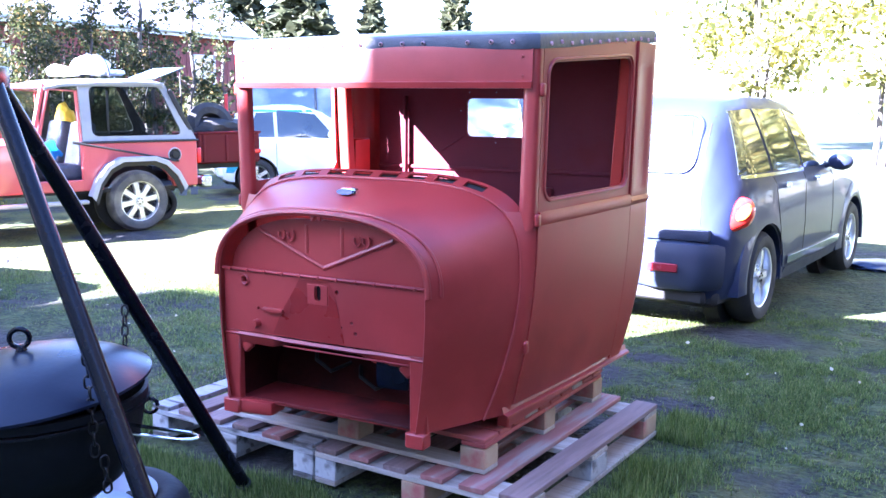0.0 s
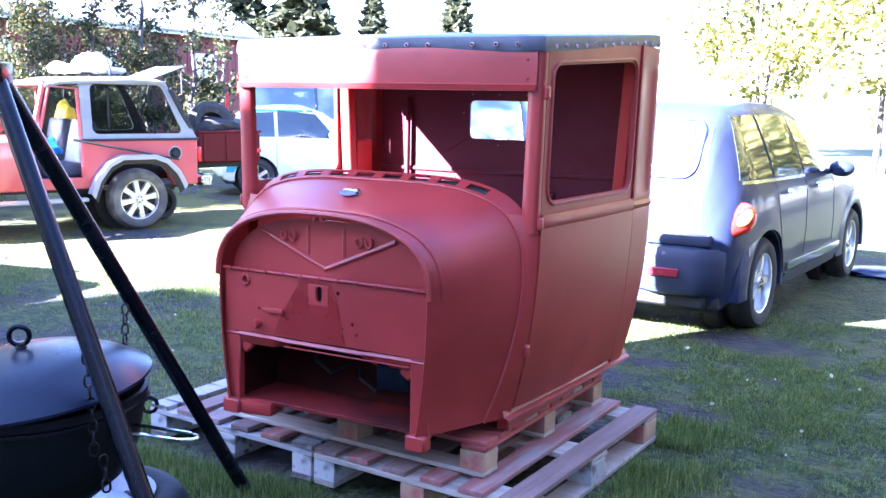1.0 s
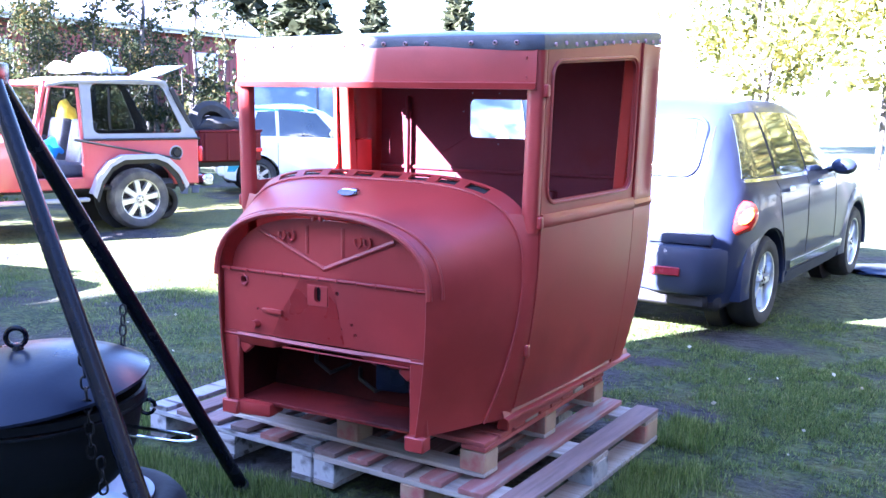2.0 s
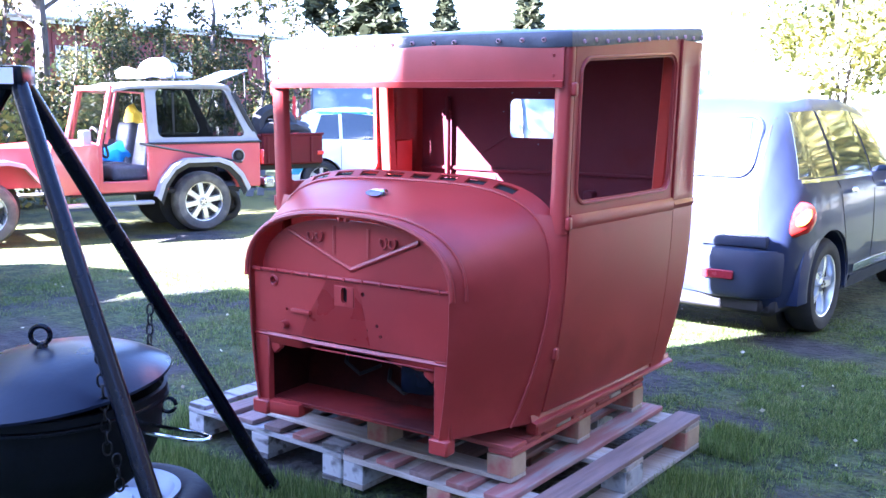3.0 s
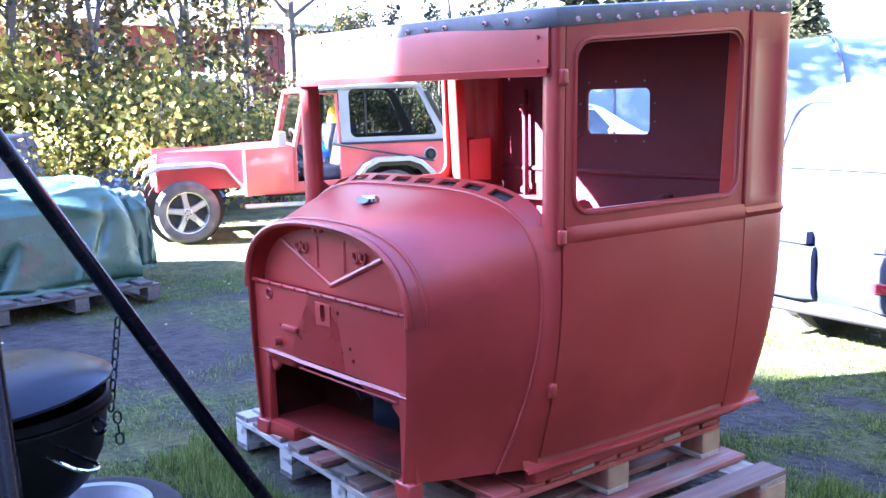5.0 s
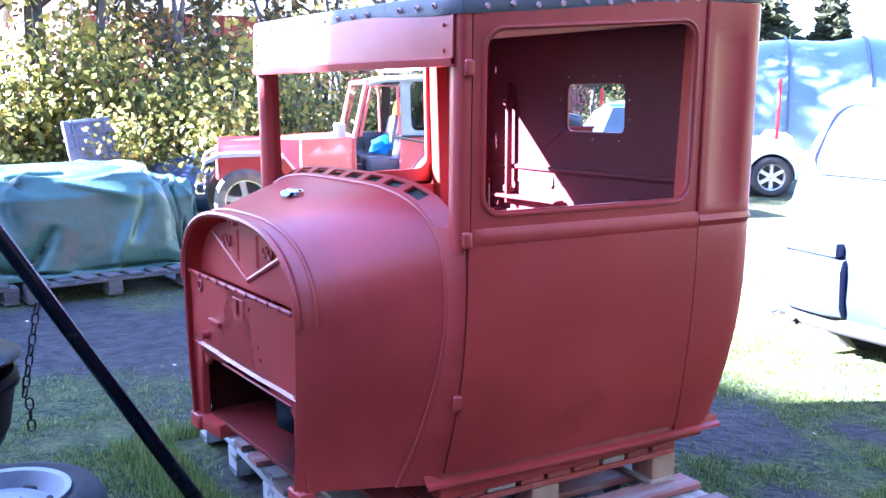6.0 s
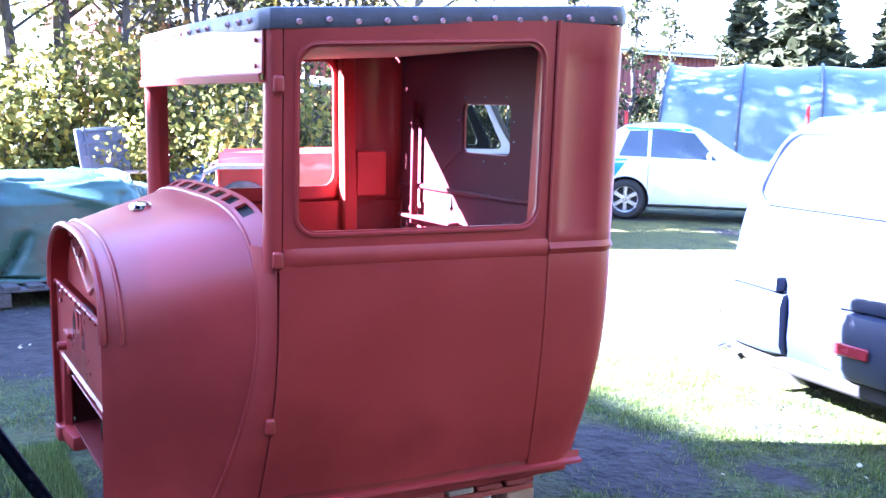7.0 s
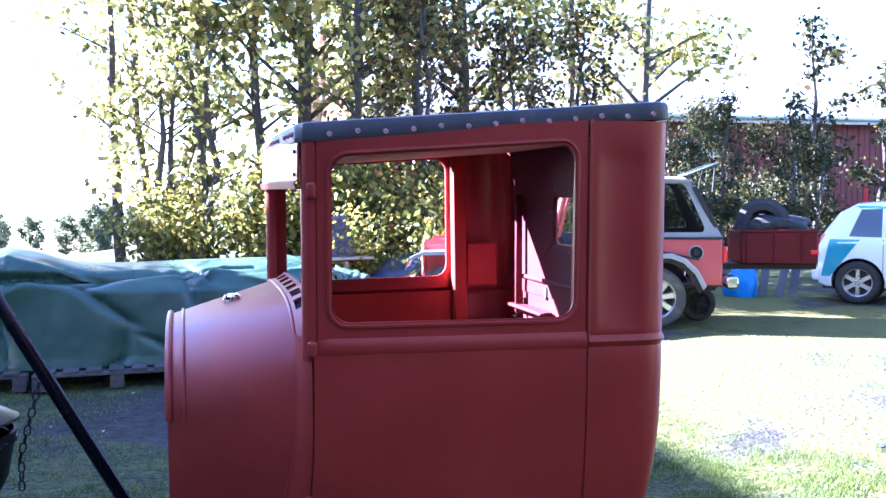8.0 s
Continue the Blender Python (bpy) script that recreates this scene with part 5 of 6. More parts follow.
        # far side coloured dark so it hardly shows through the near window
        part("hard_top_side", frame_panel(bmesh.new(), (-0.70 + 0.0, 0.585, 0.965, 1.60), (-0.56, 0.48, 1.035, 1.555), 0.07, fn, 0.025 * -s), JEEP_GREY if s < 0 else DARK, car, "silver-grey hard top side" if s < 0 else "far side of the hard top in a dark colour")
        part("side_window", sheet(bmesh.new(), grid_points((-0.58, 0, 0.50), (1.03, 1.565), lambda u, v: fn(u, v) - Vector((s * 0.012, 0, 0))), 0.004), SMOKED, car)
        part("window_divider", slab((s * 0.625, 0.30, 1.28), (0.012, 0.02, 0.46)), DARK, car)
        part("belt_strip", rod(bmesh.new(), (s * (W + 0.008), -0.70, 0.975), (s * (W + 0.008), 0.60, 0.975), 0.012, seg=8), RUBBER, car)
        part("louvre_strip", slab((s * 0.625, -0.525, 1.28), (0.03, 0.05, 0.56), turn=(-28, 0, 0), bevel=0.008), RUBBER, car)
        part("door_frame", tube(bmesh.new(), [Vector((s * 0.63, 0.60, 0.98)), Vector((s * 0.60, 0.62, 1.50)), Vector((s * 0.59, 0.88, 1.52)), Vector((s * 0.61, 1.00, 0.98))], 0.018, 8), JEEP_RED, car)
        part("tail_lamp", slab((s * 0.60, -0.725, 0.80), (0.10, 0.05, 0.17), bevel=0.012), LAMP_RED, car)
        part("seat", slab((s * 0.33, 0.72, 0.66), (0.44, 0.42, 0.16), bevel=0.05, seg=3), SEAT, car)
        part("seat_back", slab((s * 0.33, 0.50, 0.93), (0.42, 0.14, 0.50), turn=(12, 0, 0), bevel=0.05, seg=3), SEAT, car)
        part("headlamp", lathe(bmesh.new(), [(0, 0.03), (0.07, 0.02), (0.085, 0)], pose(s * 0.29, 2.47, 0.74, -90, 0, 0), 18), CHROME, car)
    rows = [[Vector((x, y, z - 0.04 * abs(x / 0.61) ** 3)) for x in steps(-0.61, 0.61, 10)] for y, z in ((-0.37, 1.60), (-0.32, 1.635), (0.0, 1.65), (0.75, 1.615), (0.92, 1.575))]
    part("hard_top", sheet(bmesh.new(), rows, 0.03), JEEP_GREY, car, "silver-grey hard top")
    for s in (-1, 1):
        part("windscreen_post", rod(bmesh.new(), (s * 0.60, 1.06, 0.96), (s * 0.57, 0.92, 1.56), 0.026, seg=8), JEEP_RED, car)
    part("windscreen_rail", rod(bmesh.new(), (-0.58, 0.925, 1.55), (0.58, 0.925, 1.55), 0.03, seg=8), JEEP_RED, car)
    part("windscreen", sheet(bmesh.new(), [[(-0.58, 1.055, 0.98), (0.58, 1.055, 0.98)], [(-0.56, 0.935, 1.54), (0.56, 0.935, 1.54)]], 0.004), CAR_GLASS, car)
    part("grille", slab((0, 2.47, 0.70), (0.92, 0.05, 0.34), bevel=0.02), JEEP_RED, car)
    part("front_bumper", slab((0, 2.66, 0.47), (1.30, 0.10, 0.12), bevel=0.015), CHROME, car)
    part("rear_bumper", slab((-0.50, -0.80, 0.50), (0.36, 0.13, 0.13), bevel=0.02), CHROME, car, "bright bumper end")
    part("rear_bumper", slab((0.50, -0.80, 0.50), (0.36, 0.13, 0.13), bevel=0.02), CHROME, car, "bright bumper end")
    part("rear_panel", slab((0, -0.69, 0.60), (1.24, 0.03, 0.26)), JEEP_RED, car)
    part("tow_bar", rod(bmesh.new(), (0, -0.72, 0.42), (0, -0.95, 0.42), 0.03, seg=8), DARK, car)
    # pale base colour stands in for reflections on the raised glass
    glassy = part("rear_window", slab((0, -0.53, 1.712), (0.74, 0.36, 0.020), turn=(-20, 0, 0), bevel=0.006), surf("pale glass, reflections in its colour", (0.13, 0.17, 0.17), (0.20, 0.24, 0.24), 3, 0.15, coat=1.0), car, "raised rear window, reflections in its pale colour")
    for s in (-1, 1):
        part("gas_strut", rod(bmesh.new(), (s * 0.55, -0.58, 1.20), (s * 0.36, -0.66, 1.752), 0.01, seg=6), DARK, glassy)
    part("fuel_cap", lathe(bmesh.new(), [(0, 0.022), (0.036, 0.022), (0.040, 0.0), (0.060, 0.010), (0.067, 0.0)], pose(-W - 0.002, -0.42, 0.82, 0, -90, 0), 20), DARK, car, "black fuel filler")
    part("fuel_ring", lathe(bmesh.new(), [(0.062, 0.0), (0.071, 0.012), (0.080, 0.0)], pose(-W - 0.002, -0.42, 0.82, 0, -90, 0), 20), JEEP_TRIM, car)
    # left door, swung wide open
    door = part("door", slab((0, 0.34, 0.0), (0.045, 0.68, 0.48), bevel=0.02, seg=2), JEEP_RED, car, "open red door", m=pose(-W - 0.015, 1.10, 0.74, 0, 0, 34))
    part("door_mirror", slab((0.06, 0.10, 0.30), (0.06, 0.13, 0.17), bevel=0.02, seg=2), JEEP_TRIM, door, "pale door mirror")
    part("door_handle", slab((0.03, 0.60, 0.14), (0.03, 0.09, 0.03), bevel=0.008), DARK, door)
    part("door_lining", slab((W - 0.055, 0.84, 0.76), (0.02, 0.60, 0.44), bevel=0.006), SEAT, car, "dark blue-grey inner lining")
    part("tunnel", slab((0, 0.95, 0.56), (0.26, 0.8, 0.18), bevel=0.05, seg=2), SEAT, car)
    part("strap", tube(bmesh.new(), [(-W - 0.03, 0.70, 0.98), (-W - 0.09, 0.1, 0.86), (-W - 0.03, -0.45, 0.75)], 0.012, 6), RUBBER, car, "dark strap")
    part("steering_wheel", tube(bmesh.new(), [(-0.33 + 0.17 * math.cos(k), 0.98 + 0.06 * math.sin(k), 0.98 + 0.16 * math.sin(k)) for k in steps(0, math.tau * 17 / 18, 17)], 0.014, 6, True), DARK, car)
    part("dash", slab((0, 1.15, 0.90), (1.2, 0.16, 0.16), bevel=0.03), DARK, car)
    # the front half sits 0.04 m further on than drawn above
    for o in car.children:
        if o.name.startswith("wheel"):
            if o.matrix_basis.translation.y > 1:
                o.location.y += 0.04
            elif o.data and max(v.co.y for v in o.data.vertices) > 1.5:
                o.location.y += 0.04
        elif o.name.startswith("door") and o.matrix_basis.translation.y > 1:
            o.location.y += 0.04
        else:
            for v in o.data.vertices:
                v.co.y += 0.04 * min(1, max(0, (v.co.y - 0.62) / 0.6))
    # loads
    m = car.matrix_basis
    for k, (x, y, z, sx, sy, sz) in enumerate(((-0.15, 0.28, 1.735, 0.40, 0.38, 0.27), (0.10, 0.50, 1.715, 0.36, 0.28, 0.16), (-0.05, 0.06, 1.725, 0.42, 0.22, 0.11))):
        single("sack", lump(sx, sy, sz, 5 + k), surf("white plastic sacking", (0.7, 0.72, 0.75), (0.82, 0.83, 0.84), 5, 0.5, bump=0.3) if k == 0 else bpy.data.materials["white plastic sacking"], "crumpled white plastic sack lying on the car roof", "sack", m @ pose(x, y, z - 0.05, 0, 0, 20 * k), "roof load")
    over = [(-0.15 + 0.235 * math.cos(k), 0.22 + 0.05 * math.cos(k), 1.665 + 0.22 * math.sin(k)) for k in steps(0.0, math.pi, 14)]
    single("strap", tube(bmesh.new(), over, 0.016, 6), surf("dark blue webbing", (0.012, 0.020, 0.06), (0.02, 0.03, 0.09), 20, 0.7), "dark blue strap tied over the sacks on the car roof", "strap", m)
    single("bag", lump(0.34, 0.36, 0.32, 9), surf("bright blue plastic bag", (0.02, 0.18, 0.55), (0.04, 0.25, 0.65), 8, 0.4, bump=0.3), "bright blue bag lying on the car seat", "bag", m @ pose(0.30, 0.60, 0.735, 0, 0, 0))
    single("jacket", lump(0.34, 0.20, 0.30, 12), surf("yellow work cloth", (0.75, 0.55, 0.03), (0.82, 0.62, 0.05), 10, 0.85, bump=0.4), "yellow work jacket hung over the far car seat", "jacket", m @ pose(0.33, 0.40, 1.14, 0, 0, 0))


def lump(sx, sy, sz, seed, n=3):
    """A soft, creased heap."""
    bm = bmesh.new()
    bmesh.ops.create_icosphere(bm, subdivisions=n, radius=0.5)
    for v in bm.verts:
        d = 1 + 0.35 * noise.noise(v.co * 2.2 + Vector((seed * 3.1, 0, 0))) + 0.16 * noise.noise(v.co * 6 + Vector((0, seed * 1.7, 0)))
        v.co = Vector((v.co.x * sx * d, v.co.y * sy * d, max(v.co.z * d, -0.22) * sz + 0.22 * sz))
    return bm


def build_trailer():
    tr = thing("trailer", "small red box trailer with a spare tyre on top", "trailer", pose(-6.22, 6.50, 0.05, 0, 0, -20))
    RED_SHEET = surf("dull red sheet metal", (0.085, 0.006, 0.010), (0.115, 0.009, 0.013), 3, 0.6, bump=0.05, spec=0.2)
    part("box_body", slab((0, 0, 0.79), (0.70, 0.84, 0.37), bevel=0.02), RED_SHEET, tr)
    for k in (-0.35, -0.05, 0.25):
        part("rib", slab((0.355, k, 0.79), (0.015, 0.03, 0.32), bevel=0.005), RED_SHEET, tr)
    part("rim_rail", slab((0.345, 0, 0.975), (0.03, 0.86, 0.03), bevel=0.006), RED_SHEET, tr)
    part("chassis", slab((0, -0.28, 0.575), (0.56, 1.40, 0.06)), DARK, tr)
    for s in (-1, 1):
        wheel_of(tr, (s * 0.20, -0.86, 0.15), 0.20, 0.12, s, 5, rim_mat=DARK)
        part("spring", slab((s * 0.14, -0.80, 0.42), (0.06, 0.30, 0.26), bevel=0.01), DARK, tr)
    part("axle", rod(bmesh.new(), (-0.2, -0.86, 0.20), (0.2, -0.86, 0.20), 0.03, seg=8), DARK, tr)
    part("tail_lamp", slab((0.352, 0.38, 0.74), (0.02, 0.09, 0.05), bevel=0.006), LAMP_RED, tr)
    part("spare_tyre", lathe(bmesh.new(), [(0.15, -0.08), (0.22, -0.10), (0.29, -0.07), (0.30, 0.0), (0.29, 0.07), (0.22, 0.10), (0.15, 0.08), (0.15, -0.08)], None, 32), RUBBER, tr, m=pose(0.08, -0.12, 1.04, 70, 0, 82))
    part("cover", lump(0.60, 0.86, 0.26, 3), RUBBER, tr, "dark crumpled cover", m=pose(-0.02, 0.02, 0.97))
    for k in range(4):
        single("panel", slab((0, 0, 0.28), (0.11, 0.02, 0.58), turn=(-12, 0, 0), bevel=0.004), surf("grey boards", (0.09, 0.095, 0.10), (0.16, 0.165, 0.17), 4, 0.7, stain=(0.04, 0.04, 0.04), stain_scale=3) if k == 0 else bpy.data.materials["grey boards"], "grey board leaning behind the red trailer", "board", pose(-8.40 + (0.06, 0.10, 0.19, 0.22)[k], 7.55 + 0.2 * k, 0, 0, (12, 9, 14, 10)[k], (58, 64, 62, 66)[k]), "leaning boards")
    single("bag", lump(0.48, 0.44, 0.72, 21), bpy.data.materials["bright blue plastic bag"], "bright blue plastic bag standing on the grass", "bag", pose(-8.40, 7.50, 0, 0, 0, 30))


NAVY = surf("dark blue plastic sheeting", (0.012, 0.022, 0.06), (0.025, 0.045, 0.11), 5, 0.35, bump=0.3)
single("tarpaulin", lump(2.2, 1.3, 0.95, 33, 4), NAVY, "dark blue tarpaulin over a heap behind the off-road car", "tarpaulin", pose(-9.1, 3.3, 0, 0, 0, 60))
single("plastic_sheet", lump(0.7, 0.5, 0.10, 37, 4), NAVY, "crumpled dark blue plastic sheet lying on the grass", "sheet", pose(1.42, 6.7, ground_height(1.42, 6.7), 0, 0, 20))


build_blue_car()
build_hatchback()
build_jeep()
build_trailer()


# ---- buildings ----
PLANK = surf("weathered red barn board", (0.17, 0.042, 0.038), (0.24, 0.068, 0.06), 2.5, 0.85, bump=0.35, fine=40, stretch=(6, 6, 0.6), stain=(0.16, 0.06, 0.05), stain_scale=0.9, stain_at=0.58, each=0.16)
WHITE_TRIM = surf("white window paint", (0.72, 0.72, 0.70), (0.8, 0.8, 0.78), 5, 0.6, bump=0.1)
ROOF_METAL = surf("pale sheet-metal roof", (0.55, 0.56, 0.58), (0.64, 0.65, 0.66), 1.5, 0.45, 0.3, bump=0.1, stain=(0.42, 0.40, 0.38), stain_scale=0.7)
SKY_BLOCKER_WALL = surf("dark wall of the sky blocker", (0.022, 0.019, 0.017), (0.038, 0.033, 0.029), 2.0, 0.85, bump=0.3, stretch=(1, 1, 8))
# pale so that the unseen walls bounce light on to the yard
HOUSE_WALL = surf("pale boarding of the unseen house", (0.55, 0.5, 0.4), (0.62, 0.57, 0.46), 1.5, 0.8, bump=0.2, stretch=(1, 1, 8))


def build_barn():
    x0, y0, y1, eave = -18.6, 4.0, 22.1, 3.36
    barn = thing("barn", "long red wooden barn with white windows and a metal roof", "barn", pose(x0, (y0 + y1) / 2, 0))
    L, D = y1 - y0, 8.0
    part("wall", slab((-D / 2, 0, eave / 2 - 0.02), (D - 0.1, L - 0.1, eave)), PLANK, barn, "red boarded wall")
    for s in (-1, 1):
        gable = bmesh.new()
        v = [gable.verts.new(p) for p in ((0, s * L / 2, eave - 0.05), (-D, s * L / 2, eave - 0.05), (-D / 2, s * L / 2, eave + 2.6))]
        w = [gable.verts.new(Vector(p.co) - Vector((0, s * 0.1, 0))) for p in v]
        gable.faces.new(v), gable.faces.new(w[::-1])
        for k in range(3):
            gable.faces.new((v[k], v[(k + 1) % 3], w[(k + 1) % 3], w[k]))
        part("gable", gable, PLANK, barn)
    wins = (-6.3, -3.4, -0.4, 2.9, 6.9)
    spots = [y for y in steps(-L / 2 + 0.09, L / 2 - 0.09, 100)]
    full = mesh_of("plank", slab((0, 0, 0), (0.03, 0.165, eave - 0.1), bevel=0.006), PLANK)
    for k, y in enumerate(spots):
        if all(abs(y - w) > 0.42 for w in wins):
            part("plank", full, None, barn, m=pose(0.0 + 0.006 * (k % 2), y, eave / 2))
    for y in wins:
        win = part("window", slab((-0.02, y, 2.05), (0.05, 0.84, 1.15)), DARK_GLASS, barn, "dark small-paned window")
        for dy, dz, w, h in ((0, 0.60, 1.0, 0.10), (0, -0.60, 1.0, 0.10), (-0.46, 0, 0.10, 1.3), (0.46, 0, 0.10, 1.3), (0, 0, 0.05, 1.15), (0, 0.1, 0.84, 0.04)):
            part("window_frame", slab((0.02, y + dy, 2.05 + dz), (0.06 if max(w, h) > 0.9 else 0.03, w, h), bevel=0.006), WHITE_TRIM, win)
        part("plank", slab((0.0, y, 0.74), (0.03, 0.82, 1.36), bevel=0.006), PLANK, barn)
        part("plank", slab((0.0, y, 3.0), (0.03, 0.82, 0.6), bevel=0.006), PLANK, barn)
    for s in (0, 1):
        rows = []
        for y in steps(-L / 2 - 0.4, L / 2 + 0.4, 130):
            up = 0.02 if round((y + L) / 0.145) % 2 else 0.0
            rows.append([Vector(((0.35 - k * (D / 2 + 0.35)) if s == 0 else (-D - 0.35 + k * (D / 2 + 0.35)), y, eave - 0.12 + k * 2.85 + up)) for k in (0, 0.5, 1)])
        part("roof", sheet(bmesh.new(), rows, 0.03), ROOF_METAL, barn, "pale corrugated metal roof")
    part("fascia", slab((0.34, 0, eave - 0.10), (0.04, L + 0.7, 0.16), bevel=0.01), WHITE_TRIM, barn)
    part("gutter", rod(bmesh.new(), (0.42, -L / 2, eave - 0.03), (0.42, L / 2 + 0.2, eave - 0.05), 0.06, seg=10), ROOF_METAL, barn)
    shed = thing("shed", "small grey wooden shed among the trees", "shed", pose(-15.2, 6.6, 0, 0, 0, 8))
    GREY_BOARD = surf("silver-grey shed board", (0.20, 0.17, 0.15), (0.30, 0.27, 0.24), 3, 0.9, bump=0.4, stretch=(6, 6, 0.6), each=0.2)
    part("wall", slab((-0.8, 0, 0.95), (1.6, 2.9, 1.9)), GREY_BOARD, shed)
    for y in steps(-1.4, 1.4, 18):
        part("plank", slab((0.02, y, 0.95), (0.03, 0.14, 1.9), bevel=0.005), GREY_BOARD, shed)
    part("doorway", slab((0.03, 0.5, 0.7), (0.03, 0.8, 1.3)), DARK, shed, "dark open doorway")
    part("roof", slab((-0.75, 0, 2.0), (2.1, 3.3, 0.08), turn=(0, 6, 0), bevel=0.01), ROOF_METAL, shed)


def build_unseen_blockers():
    """The unseen house, added behind the camera to cast the shadow on the yard."""
    wing = thing("house", "unseen pale house added behind the yard for its shadow", "house", pose(-6.57, -10.5, 0))
    part("wall", slab((-2.3, -2.6, 4.13), (4.6, 5.2, 8.26)), HOUSE_WALL, wing, "boarded wall of the lower part")
    part("roof", slab((-2.3, -2.68, 8.29), (4.6, 5.2, 0.05)), ROOF_METAL, wing, "flat metal roof")
    part("wall", slab((9.0, -3.0, 5.07), (18.0, 6.0, 10.14)), HOUSE_WALL, wing, "boarded wall of the tall main part")
    part("wall", slab((-9.3, -2.6, 3.67), (9.4, 5.2, 7.34)), HOUSE_WALL, wing, "boarded wall of the lowest part")
    # unseen dark block added to cut sky light and bounce on the cab's side
    barn = thing("outbuilding", "unseen dark block beside the yard, added against sky light", "shed", pose(8.94, 0.5, 0))
    part("wall", slab((0, 0.6, 3.9), (5.0, 13.2, 7.8)), SKY_BLOCKER_WALL, barn)
    part("roof", slab((0, 0.6, 7.85), (5.4, 13.6, 0.1)), ROOF_METAL, barn)


def build_tunnel():
    a, b = Vector((-11.4, 13.2, 0)), Vector((-5.0, 18.6, 0))
    way = (b - a).normalized()
    ang = math.degrees(math.atan2(way.y, way.x))
    L, w, h = (b - a).length, 1.9, 2.45
    # the pale stain puts sun dapple into the foil's colour
    BLUE_FOIL = surf("blue-grey tunnel foil with sun dapple", (0.075, 0.115, 0.150), (0.145, 0.195, 0.235), 0.9, 0.3, bump=0.25, stain=(0.30, 0.34, 0.38), stain_scale=1.1, stain_at=0.54)
    t = thing("foil_tunnel", "long blue plastic foil tunnel over hoops", "tunnel", pose(a.x, a.y, 0, 0, 0, ang))
    hoops = steps(0, L, 6)
    rows = []
    for x in steps(0, L, 48):
        near = min(abs(x - q) for q in hoops)
        sag = 0.05 * min(1, near / 0.5) + 0.03 * noise.noise((x, 0, 0))
        rows.append([Vector((x, (w - sag) * math.cos(k), (h - sag) * max(0, math.sin(k)) + 0.02 * noise.noise((x * 2, k * 3, 1)))) for k in steps(0, math.pi, 22)])
    part("foil", sheet(bmesh.new(), rows, 0.01), BLUE_FOIL, t)
    for x in hoops:
        part("hoop", tube(bmesh.new(), [(x, (w + 0.02) * math.cos(k), (h + 0.02) * max(0, math.sin(k))) for k in steps(0, math.pi, 22)], 0.03, 6), surf("dark hoop pipe", (0.04, 0.05, 0.06), (0.07, 0.08, 0.09), 9, 0.5) if x == 0 else bpy.data.materials["dark hoop pipe"], t)
    for x, s in ((0.02, -1), (L - 0.02, 1)):
        rows = [[Vector((x, w * q * math.cos(k), h * q * max(0, math.sin(k)))) for k in steps(0, math.pi, 22)] for q in (1.0, 0.7, 0.4, 0.05)]
        end = part("end_wall", sheet(bmesh.new(), rows, 0.01), BLUE_FOIL, t)
        part("doorway", slab((x + s * 0.02, 0, 0.95), (0.03, 0.95, 1.85), bevel=0.01), DARK, end, "dark doorway")
    # white wrapped bales and red marker poles in front
    white = surf("white wrapping film", (0.74, 0.75, 0.76), (0.82, 0.82, 0.82), 3, 0.4, bump=0.25)
    rng = random.Random(5)
    for k in range(9):
        p = a + way * (1.0 + 0.78 * k) + Vector((way.y, -way.x, 0)) * (2.25 + rng.uniform(0, 0.4))
        single("bale", lump(0.75 + rng.uniform(-0.2, 0.2), 0.7, 0.8 + rng.uniform(-0.2, 0.35), 40 + k), white, "sunlit lumpy white plastic-wrapped bale on the grass", "bale", pose(p.x, p.y, 0, 0, 0, rng.uniform(0, 90)), "bales by the tunnel")
    red = surf("red marker pole", (0.55, 0.03, 0.03), (0.65, 0.05, 0.05), 10, 0.5)
    for x, y, h in ((-9.28, 10.2, 1.50), (-6.92, 11.74, 1.64)):
        single("marker_pole", rod(bmesh.new(), (0, 0, 0), (0, 0, h), 0.035, 0.03, 10), red, "red marker pole standing in the grass", "pole", pose(x, y, 0, 1, 2, 0), "marker poles")


